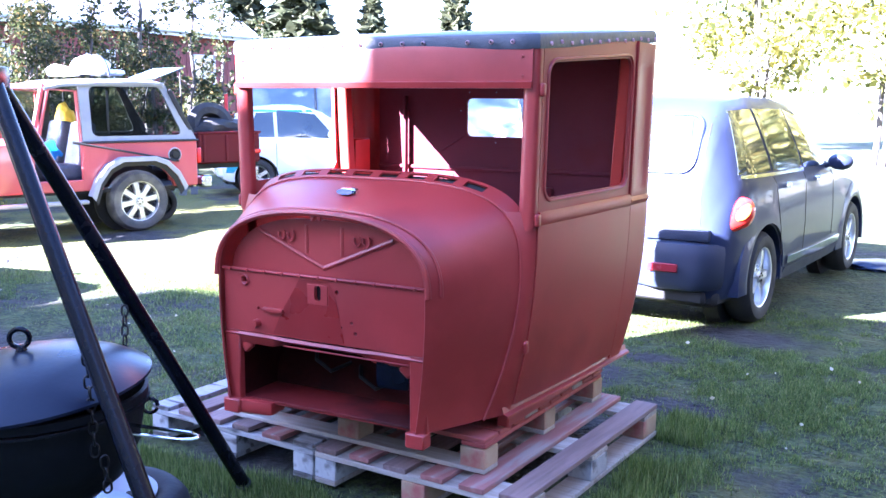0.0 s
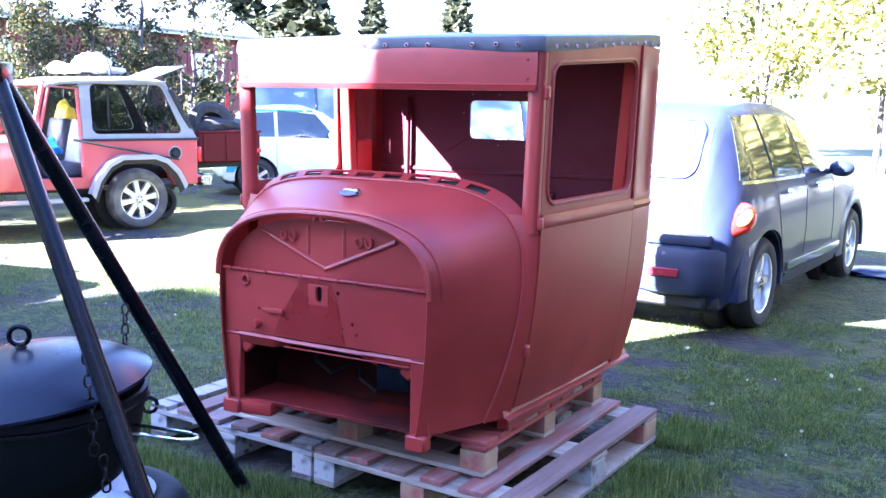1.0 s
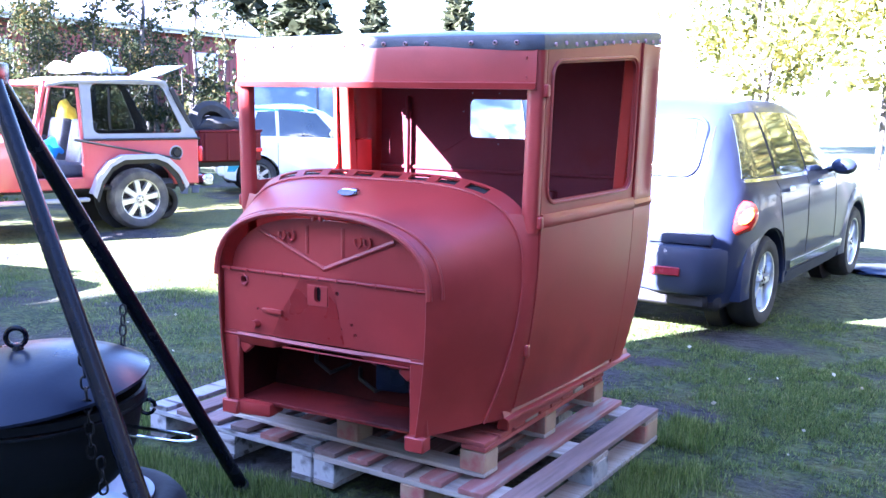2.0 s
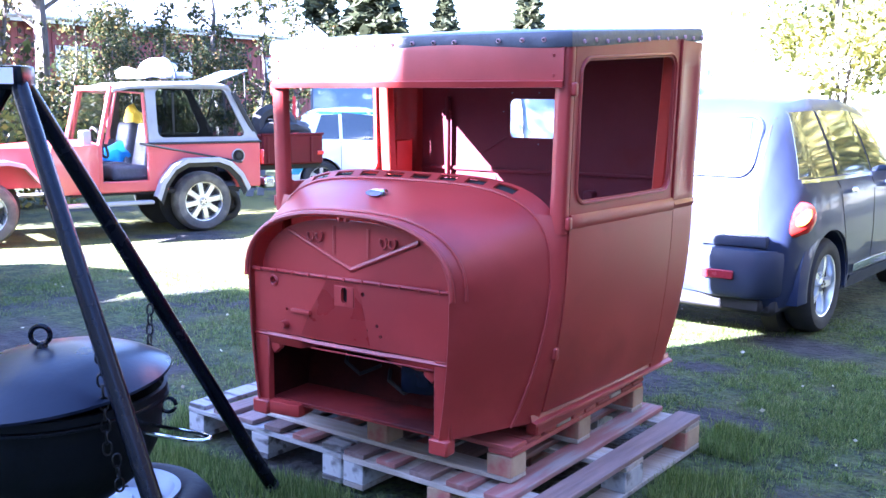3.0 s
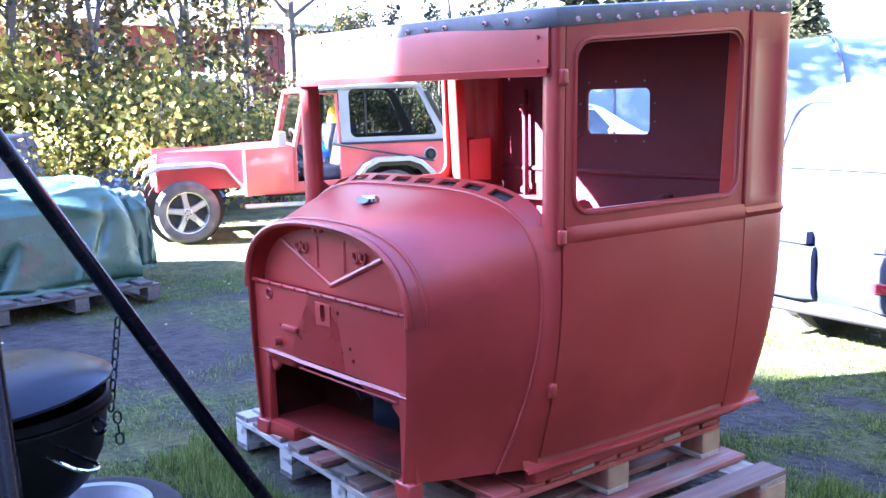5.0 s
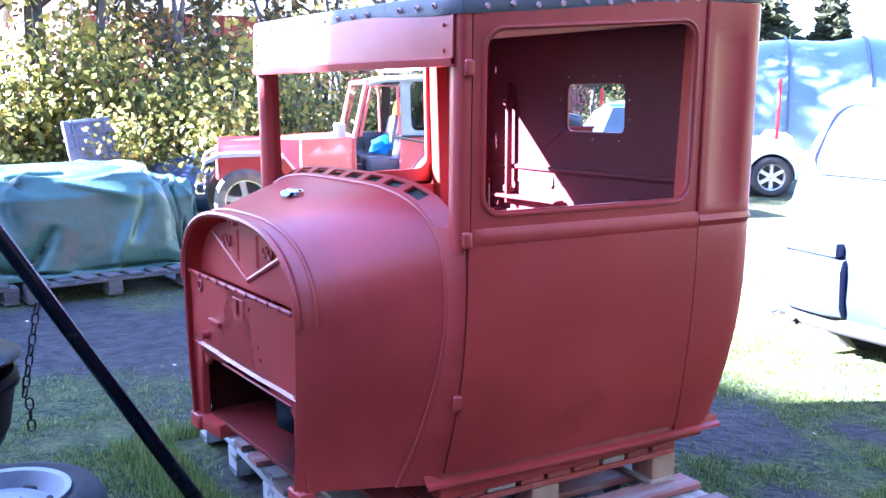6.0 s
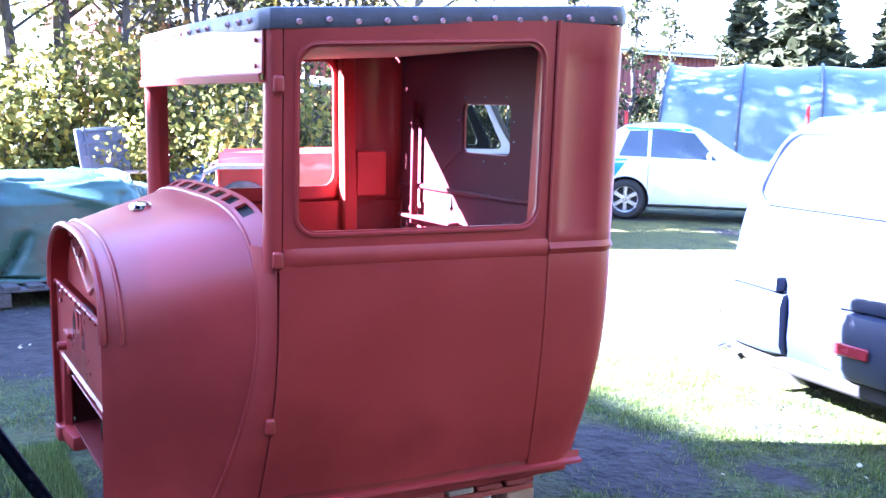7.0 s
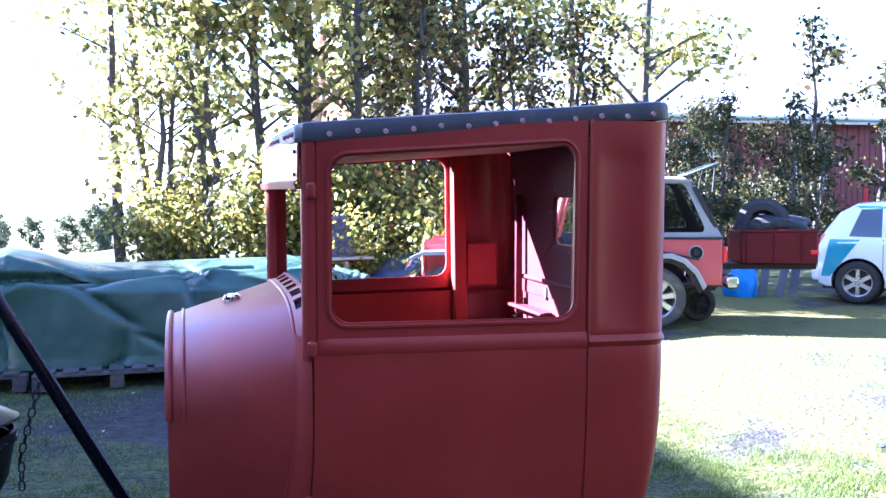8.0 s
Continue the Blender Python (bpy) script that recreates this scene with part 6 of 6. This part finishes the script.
# ---- tarpaulin heap ----
def build_heap():
    TARP = surf("green tarpaulin", (0.034, 0.078, 0.054), (0.062, 0.118, 0.086), 1.6, 0.3, bump=0.35, fine=30, stain=(0.022, 0.058, 0.046), stain_scale=1.2, stain_at=0.6, rough_var=0.15)
    prof = [(0.02, 0.13), (0.0, 0.20), (-0.03, 0.45), (-0.07, 0.70), (-0.20, 0.83), (-0.6, 0.865), (-1.0, 0.865), (-1.5, 0.845), (-1.9, 0.79), (-2.1, 0.5), (-2.15, 0.12)]
    n = 110
    rows = []
    rng = random.Random(23)
    creases = [(rng.uniform(-3.6, 1.3), rng.uniform(0.1, 3.4), rng.uniform(-1.9, 1.9), rng.uniform(0.25, 0.9), rng.choice((-0.06, -0.05, -0.04, 0.04, 0.03)), rng.uniform(0.025, 0.07)) for _ in range(60)]
    for j, y in enumerate(steps(-3.6, 1.30, 190)):
        line = []
        end = min(1.0, max(0.0, (1.32 - y) / 0.14)) ** 0.5 * min(1.0, max(0.0, (y + 3.7) / 0.4)) ** 0.5
        swell = 1.0 + 0.20 * math.exp(-((y + 1.35) / 0.42) ** 2)
        for i in range(n + 1):
            f = i / n * (len(prof) - 1)
            k = min(int(f), len(prof) - 2)
            x = prof[k][0] + (prof[k + 1][0] - prof[k][0]) * (f - k)
            z = prof[k][1] + (prof[k + 1][1] - prof[k][1]) * (f - k)
            q = Vector((x * 1.4, y * 1.4, z * 1.4))
            fold = 0.07 * noise.noise(q * 0.8 + Vector((5, 0, 0))) + 0.004 * noise.noise(q * 9)
            along = f / (len(prof) - 1) * 4.2
            for cy, ca, way, half, deep, thin in creases:
                du, dv = y - cy, along - ca
                t = du * math.cos(way) + dv * math.sin(way)
                d = abs(-du * math.sin(way) + dv * math.cos(way) + 0.10 * math.sin(t * 2.0 + cy))
                if abs(t) < half:
                    fold += 1.7 * deep * math.exp(-d / thin) * (1 - (t / half) ** 2)
            crease = -0.11 * math.exp(-((x + 0.12 - 0.9 * (z - 0.75) + 0.25 * (y + 1.0)) / 0.045) ** 2) * (1 if y < 0.6 else 0)
            zz = 0.12 + (z - 0.12) * swell * (0.35 + 0.65 * end)
            line.append(Vector((-4.42 + x + (fold + crease) * (1 if z < 0.8 else 0.4), y, zz + (fold + crease) * (0.25 if z < 0.8 else 0.5))))
        rows.append(line)
    for grid, label in ((rows, "creased green tarpaulin over a long heap on pallets"), ([[Vector((-5.0 + (p.x + 4.42) * 0.62, p.y * 0.15 + 1.42 + 0.1 * (p.x + 5), p.z * 0.86)) for p in r] for r in rows[::3]], "creased green tarpaulin over a small heap")):
        foot = grid[len(grid) // 2][0]
        heap = thing("tarpaulin", label, "tarpaulin", pose(foot.x, foot.y, 0))
        shift = Vector((foot.x, foot.y, 0))
        part("sheet", sheet(bmesh.new(), [[p - shift for p in r] for r in grid]), TARP, heap, angle=80)
    # wood darkened to carry the shade under the tarpaulin
    SHADED_WOOD = surf("pallet wood with heap shade", (0.05, 0.045, 0.042), (0.11, 0.10, 0.095), 5, 0.8, bump=0.35, stretch=(1, 10, 10), each=0.2)
    bx = [(-0.5 + 0.165 * k, 0.11) for k in range(7)]
    for k in range(4):
        pallet("pallet", "grey wooden pallet under the tarpaulin heap", pose(-4.72, 0.72 - 1.24 * k, 0, 0, 0, 3), (1.2, 1.0, 0.145), "x", (SHADED_WOOD,), (SHADED_WOOD,), bx, "pallets under the heap")
    BOARD = surf("grey-blue moulded panel", (0.04, 0.052, 0.085), (0.07, 0.086, 0.125), 5, 0.5, bump=0.2, stain=(0.14, 0.15, 0.18), stain_scale=4)
    panel = thing("panel", "grey-blue moulded panel leaning on a trestle", "panel", pose(-9.0, 1.86, 0.56, 4, -14, 12))
    part("board", slab((0, 0, 0.30), (0.05, 0.62, 0.60), bevel=0.015), BOARD, panel)
    for k, z in enumerate((0.10, 0.26, 0.42, 0.56)):
        part("rib", slab((0.03, 0.02 * k - 0.03, z), (0.02, 0.52, 0.035), bevel=0.006), BOARD, panel)
    for y in (-0.2, 0.2):
        part("rib", slab((0.03, y, 0.32), (0.018, 0.03, 0.58), bevel=0.006), BOARD, panel)
    tres = thing("trestle", "weathered wooden trestle behind the heap", "trestle", pose(-9.0, 1.6, 0, 0, 0, 12))
    for y in (-0.9, -0.3, 0.4):
        for x in (-0.2, 0.2):
            part("leg", rod(bmesh.new(), (x * 1.6, y, 0), (x * 0.6, y, 0.60), 0.035, seg=8), WOOD, tres)
    part("top_board", slab((0, -0.2, 0.61), (0.5, 1.9, 0.03), bevel=0.005), WOOD, tres)


build_barn()
build_unseen_blockers()
build_tunnel()
build_heap()


# ---- plants ----
def leaf_mat(name, dark, mid, turned, turned_share, rough=0.5, spec=0.25, lit=0.5):
    m = bpy.data.materials.new(name)
    m.use_nodes = True
    nt, n = m.node_tree, m.node_tree.nodes
    b = n["Principled BSDF"]
    b.inputs["Roughness"].default_value = rough
    b.inputs["Specular IOR Level"].default_value = spec
    g = n.new("ShaderNodeNewGeometry")
    r = n.new("ShaderNodeValToRGB")
    r.color_ramp.elements[0].color, r.color_ramp.elements[1].color = (*dark, 1), (*mid, 1)
    r.color_ramp.elements[1].position = 1 - turned_share
    e = r.color_ramp.elements.new(1.0)
    e.color = (*turned, 1)
    nt.links.new(g.outputs["Random Per Island"], r.inputs["Fac"])
    nt.links.new(r.outputs["Color"], b.inputs["Base Color"])
    t, mx = n.new("ShaderNodeBsdfTranslucent"), n.new("ShaderNodeMixShader")
    mx.inputs[0].default_value = lit
    nt.links.new(r.outputs["Color"], t.inputs["Color"])
    nt.links.new(b.outputs[0], mx.inputs[1])
    nt.links.new(t.outputs[0], mx.inputs[2])
    nt.links.new(mx.outputs[0], n["Material Output"].inputs["Surface"])
    return m


ASPEN = leaf_mat("aspen leaves", (0.06, 0.072, 0.020), (0.29, 0.30, 0.09), (0.58, 0.49, 0.15), 0.5)
AUTUMN = leaf_mat("browning leaves", (0.026, 0.026, 0.010), (0.085, 0.075, 0.026), (0.34, 0.19, 0.05), 0.3)
UNDER = leaf_mat("undergrowth leaves", (0.040, 0.050, 0.014), (0.22, 0.23, 0.055), (0.52, 0.41, 0.08), 0.4)
BUSH = leaf_mat("bush leaves", (0.022, 0.030, 0.012), (0.050, 0.062, 0.020), (0.22, 0.15, 0.05), 0.22)
# distance haze is put into these paler, greyer leaf colours
HAZY = leaf_mat("distant leaves with haze", (0.085, 0.10, 0.060), (0.16, 0.19, 0.105), (0.20, 0.21, 0.12), 0.3)
NEEDLE = leaf_mat("spruce needles", (0.035, 0.042, 0.022), (0.08, 0.09, 0.045), (0.12, 0.12, 0.06), 0.25)
GRASS = leaf_mat("grass blades", (0.030, 0.052, 0.012), (0.165, 0.24, 0.055), (0.32, 0.35, 0.13), 0.35, 0.4)
BARK = surf("grey-brown bark", (0.055, 0.047, 0.04), (0.13, 0.115, 0.10), 6, 0.9, bump=0.6, stretch=(3, 3, 0.7), stain=(0.04, 0.035, 0.03), stain_scale=3)


def quads(name, centres, sizes, rng, mat, long=1.5, flat=None):
    """Many small leaves in one mesh: each a bent diamond of four corners."""
    n = len(centres)
    a = rng.normal(size=(n, 3))
    if flat is not None:
        a[:, 2] *= flat
    a /= np.linalg.norm(a, axis=1, keepdims=True)
    b = np.cross(a, rng.normal(size=(n, 3)))
    b /= np.linalg.norm(b, axis=1, keepdims=True)
    s = np.asarray(sizes)[:, None]
    v = np.empty((n, 4, 3))
    v[:, 0], v[:, 1] = centres - a * s * long / 2, centres + b * s * 0.5
    v[:, 2], v[:, 3] = centres + a * s * long / 2, centres - b * s * 0.5
    return mesh_from(name, v.reshape(-1, 3), n, 4, mat)


def mesh_from(name, verts, n, k, mat):
    me = bpy.data.meshes.new(name)
    me.vertices.add(n * k)
    me.vertices.foreach_set("co", np.asarray(verts, dtype=np.float32).ravel())
    me.loops.add(n * k)
    me.loops.foreach_set("vertex_index", np.arange(n * k, dtype=np.int32))
    me.polygons.add(n)
    me.polygons.foreach_set("loop_start", np.arange(0, n * k, k, dtype=np.int32))
    me.update(calc_edges=True)
    me.materials.append(mat)
    return me


def tree_model(seed, high, spread, crown_from, leaves, leaf, mat, stems=1, label="", name="tree", limbs=16):
    rng = np.random.default_rng(seed)
    ob = thing(name, label, "tree")
    tips = []
    for s in range(stems):
        lean = rng.normal(size=2) * 0.035 * high
        base = rng.normal(size=2) * (0.25 if stems > 1 else 0.0)
        k = 9
        pts = [Vector((base[0] + lean[0] * (i / k) ** 1.5 + 0.05 * rng.normal(), base[1] + lean[1] * (i / k) ** 1.5 + 0.05 * rng.normal(), high * i / k * rng.uniform(0.97, 1.0) - 0.05)) for i in range(k + 1)]
        r0 = 0.012 * high / stems ** 0.5 + 0.02
        part("trunk", tube(bmesh.new(), pts, [r0 * (1 - 0.9 * i / k) + 0.008 for i in range(k + 1)], 8), BARK, ob)
        for _ in range(limbs // stems):
            h = rng.uniform(crown_from, 0.97)
            f = h * k
            i = min(int(f), k - 1)
            p = pts[i].lerp(pts[i + 1], f - i)
            az, reach = rng.uniform(0, math.tau), spread * (0.35 + 0.65 * math.sin(math.pi * min(1, (h - crown_from) / (1 - crown_from) * 0.8 + 0.2))) * rng.uniform(0.6, 1.1)
            d = Vector((math.cos(az), math.sin(az), rng.uniform(0.35, 0.9)))
            q = [p, p + d * reach * 0.45 + Vector((0, 0, 0.02)), p + d * reach * 0.8, p + Vector((d.x, d.y, d.z * 0.7)) * reach * 1.05]
            part("limb", tube(bmesh.new(), q, [r0 * 0.42 * (1 - h * 0.6), r0 * 0.25 * (1 - h * 0.5), r0 * 0.14, 0.005], 5), BARK, ob)
            for t in (0.45, 0.7, 0.9, 1.05):
                tips.append(p + d * reach * t)
        tips += pts[int(k * 0.8):]
    tips = np.array([list(t) for t in tips])
    per = rng.dirichlet(np.ones(len(tips)) * 2.0)
    idx = rng.choice(len(tips), size=leaves, p=per)
    c = tips[idx] + rng.normal(size=(leaves, 3)) * (spread * 0.12 + 0.08) * rng.uniform(0.4, 1.2, size=(leaves, 1))
    c = c[c[:, 2] > 0.1]
    part("crown", quads("crown", c, leaf * rng.uniform(0.6, 1.3, len(c)), rng, mat), None, ob)
    return ob


def bush_model(seed, high, wide, leaves, leaf, mat, label):
    rng = np.random.default_rng(seed)
    ob = thing("bush", label, "bush")
    tips = []
    for _ in range(14):
        az, r = rng.uniform(0, math.tau), wide * rng.uniform(0.1, 0.5)
        h = high * rng.uniform(0.5, 1.0) * (1 - 0.5 * r / wide)
        p = [Vector((0.15 * math.cos(az), 0.15 * math.sin(az), -0.05)), Vector((r * 0.5 * math.cos(az), r * 0.5 * math.sin(az), h * 0.55)), Vector((r * math.cos(az), r * math.sin(az), h))]
        part("stem", tube(bmesh.new(), p, [0.022, 0.014, 0.004], 5), BARK, ob)
        for t in (0.25, 0.5, 0.75, 1.0):
            tips.append(list(p[0].lerp(p[1], t * 2) if t < 0.5 else p[1].lerp(p[2], t * 2 - 1)))
    tips = np.array(tips)
    c = tips[rng.integers(0, len(tips), leaves)] + rng.normal(size=(leaves, 3)) * np.array([0.22, 0.22, 0.2]) * wide * 0.55
    c[:, 2] = np.abs(c[:, 2])
    part("crown", quads("crown", c, leaf * rng.uniform(0.6, 1.3, leaves), rng, mat), None, ob)
    return ob


def spruce_model(seed, high, wide, label):
    rng = np.random.default_rng(seed)
    ob = thing("spruce", label, "tree")
    part("trunk", rod(bmesh.new(), (0, 0, -0.1), (0, 0, high), 0.018 * high, 0.01, 8), BARK, ob)
    pts = []
    for h in np.linspace(0.06, 0.98, 30):
        reach = wide * (1 - h) ** 0.85 + 0.08
        for a in np.linspace(0, math.tau, max(5, int(11 * (1 - h))), endpoint=False) + rng.uniform(0, 6):
            rr = reach * rng.uniform(0.7, 1.1)
            n = int(14 + 26 * (1 - h))
            t = rng.uniform(0.1, 1, n)
            pts.append(np.stack([rr * t * math.cos(a), rr * t * math.sin(a), h * high - 0.28 * rr * t + 0.10 * rr * t ** 2], 1) + rng.normal(size=(n, 3)) * 0.06 * (0.5 + wide * 0.2))
    c = np.concatenate(pts)
    part("crown", quads("crown", c, wide * 0.13 * rng.uniform(0.6, 1.3, len(c)), rng, NEEDLE, 2.4, 0.3), None, ob)
    return ob


def plant(model, spots, group, rng):
    """The model itself takes the first spot, copies take the rest: x, y, size."""
    for k, (x, y, size) in enumerate(spots):
        m = pose(x, y, ground_height(x, y), 0, 0, rng.uniform(0, 360))
        if k == 0:
            model.matrix_basis = m @ Matrix.Diagonal((size, size, size, 1))
        else:
            o = copy_thing(model, m)
            o.scale = (size, size, size)
        tagged(model if k == 0 else o, group=group)


def build_plants():
    rng = random.Random(11)
    a = tree_model(1, 11.0, 2.1, 0.24, 3700, 0.125, ASPEN, label="tall thick-trunked aspen with yellowing leaves behind the yard", name="aspen", limbs=34)
    b = tree_model(2, 10.0, 1.9, 0.22, 3000, 0.12, ASPEN, 2, "two-stemmed aspen with yellowing leaves behind the yard", "aspen", limbs=34)
    c = tree_model(3, 6.2, 1.3, 0.10, 1700, 0.095, ASPEN, 2, "young aspen with dense yellow-green leaves", "aspen", limbs=34)
    plant(a, [(-13.4, 4.95, 1.0), (-12.3, 1.95, 0.95), (-15.1, 9.3, 1.0)], "aspens behind the yard", rng)
    plant(b, [(-12.1, 1.35, 0.9), (-13.9, 6.6, 0.9), (-14.8, 3.2, 1.0), (-12.6, -0.75, 0.85)], "aspens behind the yard", rng)
    plant(c, [(-11.7, -0.45, 0.85), (-12.6, 0.2, 1.4), (-11.2, 0.5, 0.9), (-11.5, 2.7, 1.0), (-12.8, 3.0, 1.05)], "young aspens", rng)
    d = tree_model(13, 6.0, 1.3, 0.10, 1700, 0.095, AUTUMN, 2, "young tree with browning leaves before the barn", "young_tree", limbs=34)
    plant(d, [(-11.0, 3.5, 0.8), (-12.0, 4.1, 0.95), (-11.4, 5.4, 0.75), (-12.9, 7.0, 0.8)], "young trees", rng)
    slim = tree_model(4, 5.0, 0.7, 0.2, 1100, 0.085, BUSH, label="slim young tree with sparse leaves before the barn", name="sapling", limbs=14)
    plant(slim, [(-13.05, 12.1, 0.98), (-10.6, 9.9, 0.55), (-13.8, 14.2, 0.85), (-11.5, 11.0, 0.5), (-14.2, 15.9, 0.8), (-14.6, 18.0, 0.7), (-10.8, 8.6, 0.6)], "saplings before the barn", rng)
    bush = bush_model(5, 2.2, 1.8, 3600, 0.075, BUSH, "dense dark green bush before the barn")
    plant(bush, [(-16.6, 9.0, 1.05), (-16.2, 11.2, 1.15), (-15.8, 13.0, 0.9), (-16.8, 14.4, 1.1), (-15.2, 15.8, 0.8), (-13.6, 8.0, 0.9), (-16.4, 17.4, 0.95)], "bushes before the barn", rng)
    thick = tree_model(14, 4.6, 1.25, 0.1, 3000, 0.08, BUSH, 2, "dark leafy young tree before the barn", "young_tree", limbs=26)
    plant(thick, [(-13.9, 9.3, 0.66), (-12.5, 11.2, 0.5), (-13.2, 10.2, 0.58), (-11.4, 8.2, 0.5), (-14.5, 12.3, 0.6), (-15.4, 10.9, 0.7)], "dark young trees", rng)
    light = bush_model(6, 2.2, 1.9, 1500, 0.085, UNDER, "yellow-green bush at the edge of the yard")
    plant(light, [(-8.9, 3.4, 0.8), (-9.6, 4.6, 0.8), (-9.2, 2.3, 0.6), (-9.3, 5.4, 0.7), (-9.9, 2.9, 0.95), (-10.3, 4.0, 1.0), (-10.4, 0.9, 0.95), (-10.9, 1.7, 1.1), (-10.7, -0.2, 0.8), (-10.6, 2.3, 1.15), (-11.2, 4.6, 1.2), (-12.0, -0.3, 0.9)], "bushes at the edge of the yard", rng)
    wide = tree_model(7, 9.0, 3.6, 0.18, 9000, 0.19, ASPEN, 3, "broad leafy tree in full sun beyond the yard", "leafy_tree", limbs=45)
    # those beyond x = 4 stand unseen, added for reflections in the car
    plant(wide, [(0.6, 21.0, 0.85), (4.4, 18.5, 0.85), (-3.2, 26.0, 0.8), (7.5, 22.0, 0.9), (6.2, 14.0, 0.7), (9.5, 16.5, 0.85), (9.0, 10.5, 0.6), (5.4, 9.4, 0.62), (5.2, 12.0, 0.8)], "broad trees", rng)
    fir = spruce_model(8, 9.0, 2.9, "dark green spruce beyond the barn")
    plant(fir, [(-26.4, 35.6, 1.1), (-23.9, 37.9, 0.74), (-20.3, 39.8, 0.80), (-31.5, 30.5, 1.1), (-29.0, 34.5, 0.9)], "spruces beyond the barn", rng)
    far = tree_model(9, 8.0, 2.6, 0.0, 3000, 0.34, HAZY, 2, "distant leafy tree at the edge of the wood", "distant_tree", limbs=44)
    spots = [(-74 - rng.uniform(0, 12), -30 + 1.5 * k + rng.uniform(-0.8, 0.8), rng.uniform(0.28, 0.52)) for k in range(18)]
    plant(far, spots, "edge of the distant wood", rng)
    # grass: thin blades over the near yard, in tufts, longer and greener round the pallets
    g = np.random.default_rng(3)
    beds = [(260000, 0.8, 3.6, -0.9, 4.2), (170000, -5.0, -0.9, -1.3, 3.2), (60000, -1.3, 1.2, -1.2, 0.2), (110000, -1.3, 1.6, 1.35, 3.6)]
    xy = np.concatenate([np.stack([g.uniform(x0, x1, n), g.uniform(y0, y1, n)], 1) for n, x0, x1, y0, y1 in beds])
    xy = xy + g.normal(size=xy.shape) * 0.15
    field = np.array([0.40 * noise.noise((x * 0.9, y * 0.9, 4.2)) + 0.45 * noise.noise((x * 3.4, y * 3.4, 8.1)) + 0.45 * noise.noise((x * 11.0, y * 11.0, 1.7)) for x, y in xy])
    keep = field > g.uniform(-0.22, 0.16, len(xy))
    keep &= np.array([bare(x, y) for x, y in xy]) < g.uniform(0.05, 0.75, len(xy))
    keep &= ~((xy[:, 0] > -1.0) & (xy[:, 0] < 0.80) & (xy[:, 1] > 0.20) & (xy[:, 1] < 1.42))
    xy, field = xy[keep], field[keep]
    rims = [(11000, -1.15, 0.95, 0.10, -1, 1), (9000, 0.10, 1.60, 0.86, 1, 0), (4000, 0.10, 1.40, -1.10, -1, 0)]
    edge = [(g.uniform(u0, u1), at + way * abs(g.normal()) * 0.13) if flat else (at + way * abs(g.normal()) * 0.13, g.uniform(u0, u1)) for n, u0, u1, at, way, flat in rims for _ in range(n)]
    edge = np.array([p for p in edge if noise.noise((p[0] * 2.3, p[1] * 2.3, 2.0)) > -0.12])
    tall = np.concatenate([np.zeros(len(xy)), np.ones(len(edge))]) > 0
    lush = np.concatenate([field, np.full(len(edge), 0.3)])
    xy = np.concatenate([xy, edge])
    n = len(xy)
    h = np.where(tall, g.uniform(0.035, 0.095, n), g.uniform(0.014, 0.036, n) * (1 + 1.2 * np.clip(lush, 0, 1)))
    az, lean = g.uniform(0, math.tau, n), np.where(tall, g.uniform(0.1, 0.9, n), g.uniform(0.3, 1.5, n))
    z = np.array([ground_height(x, y) for x, y in xy]) - 0.004
    wdt = np.where(tall, 0.0024, 0.0023)
    base = np.stack([xy[:, 0], xy[:, 1], z], 1)
    side = np.stack([-np.sin(az), np.cos(az), np.zeros(n)], 1) * wdt[:, None]
    ahead = np.stack([np.cos(az), np.sin(az), np.zeros(n)], 1)
    up = np.array([0, 0, 1.0])
    tip = base + up * h[:, None] * np.clip(1 - 0.35 * lean, 0.4, 1)[:, None] + ahead * (h * lean * 0.7)[:, None]
    me = mesh_from("grass", np.stack([base - side, base + side, tip], 1).reshape(-1, 3), n, 3, GRASS)
    tagged(part("grass", me, None), "short green grass, longer round the pallets", "grass", kind="stuff")

    n = 170
    fallen = np.stack([g.uniform(-5, 3.5, n), g.uniform(-1.0, 4.5, n), np.zeros(n)], 1)
    fallen = fallen[~((fallen[:, 0] > -1.1) & (fallen[:, 0] < 0.9) & (fallen[:, 1] > 0.15) & (fallen[:, 1] < 1.45))]
    fallen[:, 2] = [ground_height(x, y) + 0.022 for x, y, _ in fallen]
    pale = surf("fallen pale leaves", (0.45, 0.40, 0.25), (0.62, 0.58, 0.42), 8, 0.7, bump=0.0)
    me = quads("fallen_leaves", fallen, 0.019 * g.uniform(0.5, 1.2, len(fallen)), g, pale, 1.4, 0.25)
    tagged(part("fallen_leaves", me, None), "pale fallen leaves scattered over the grass", "leaves", kind="stuff")


build_plants()
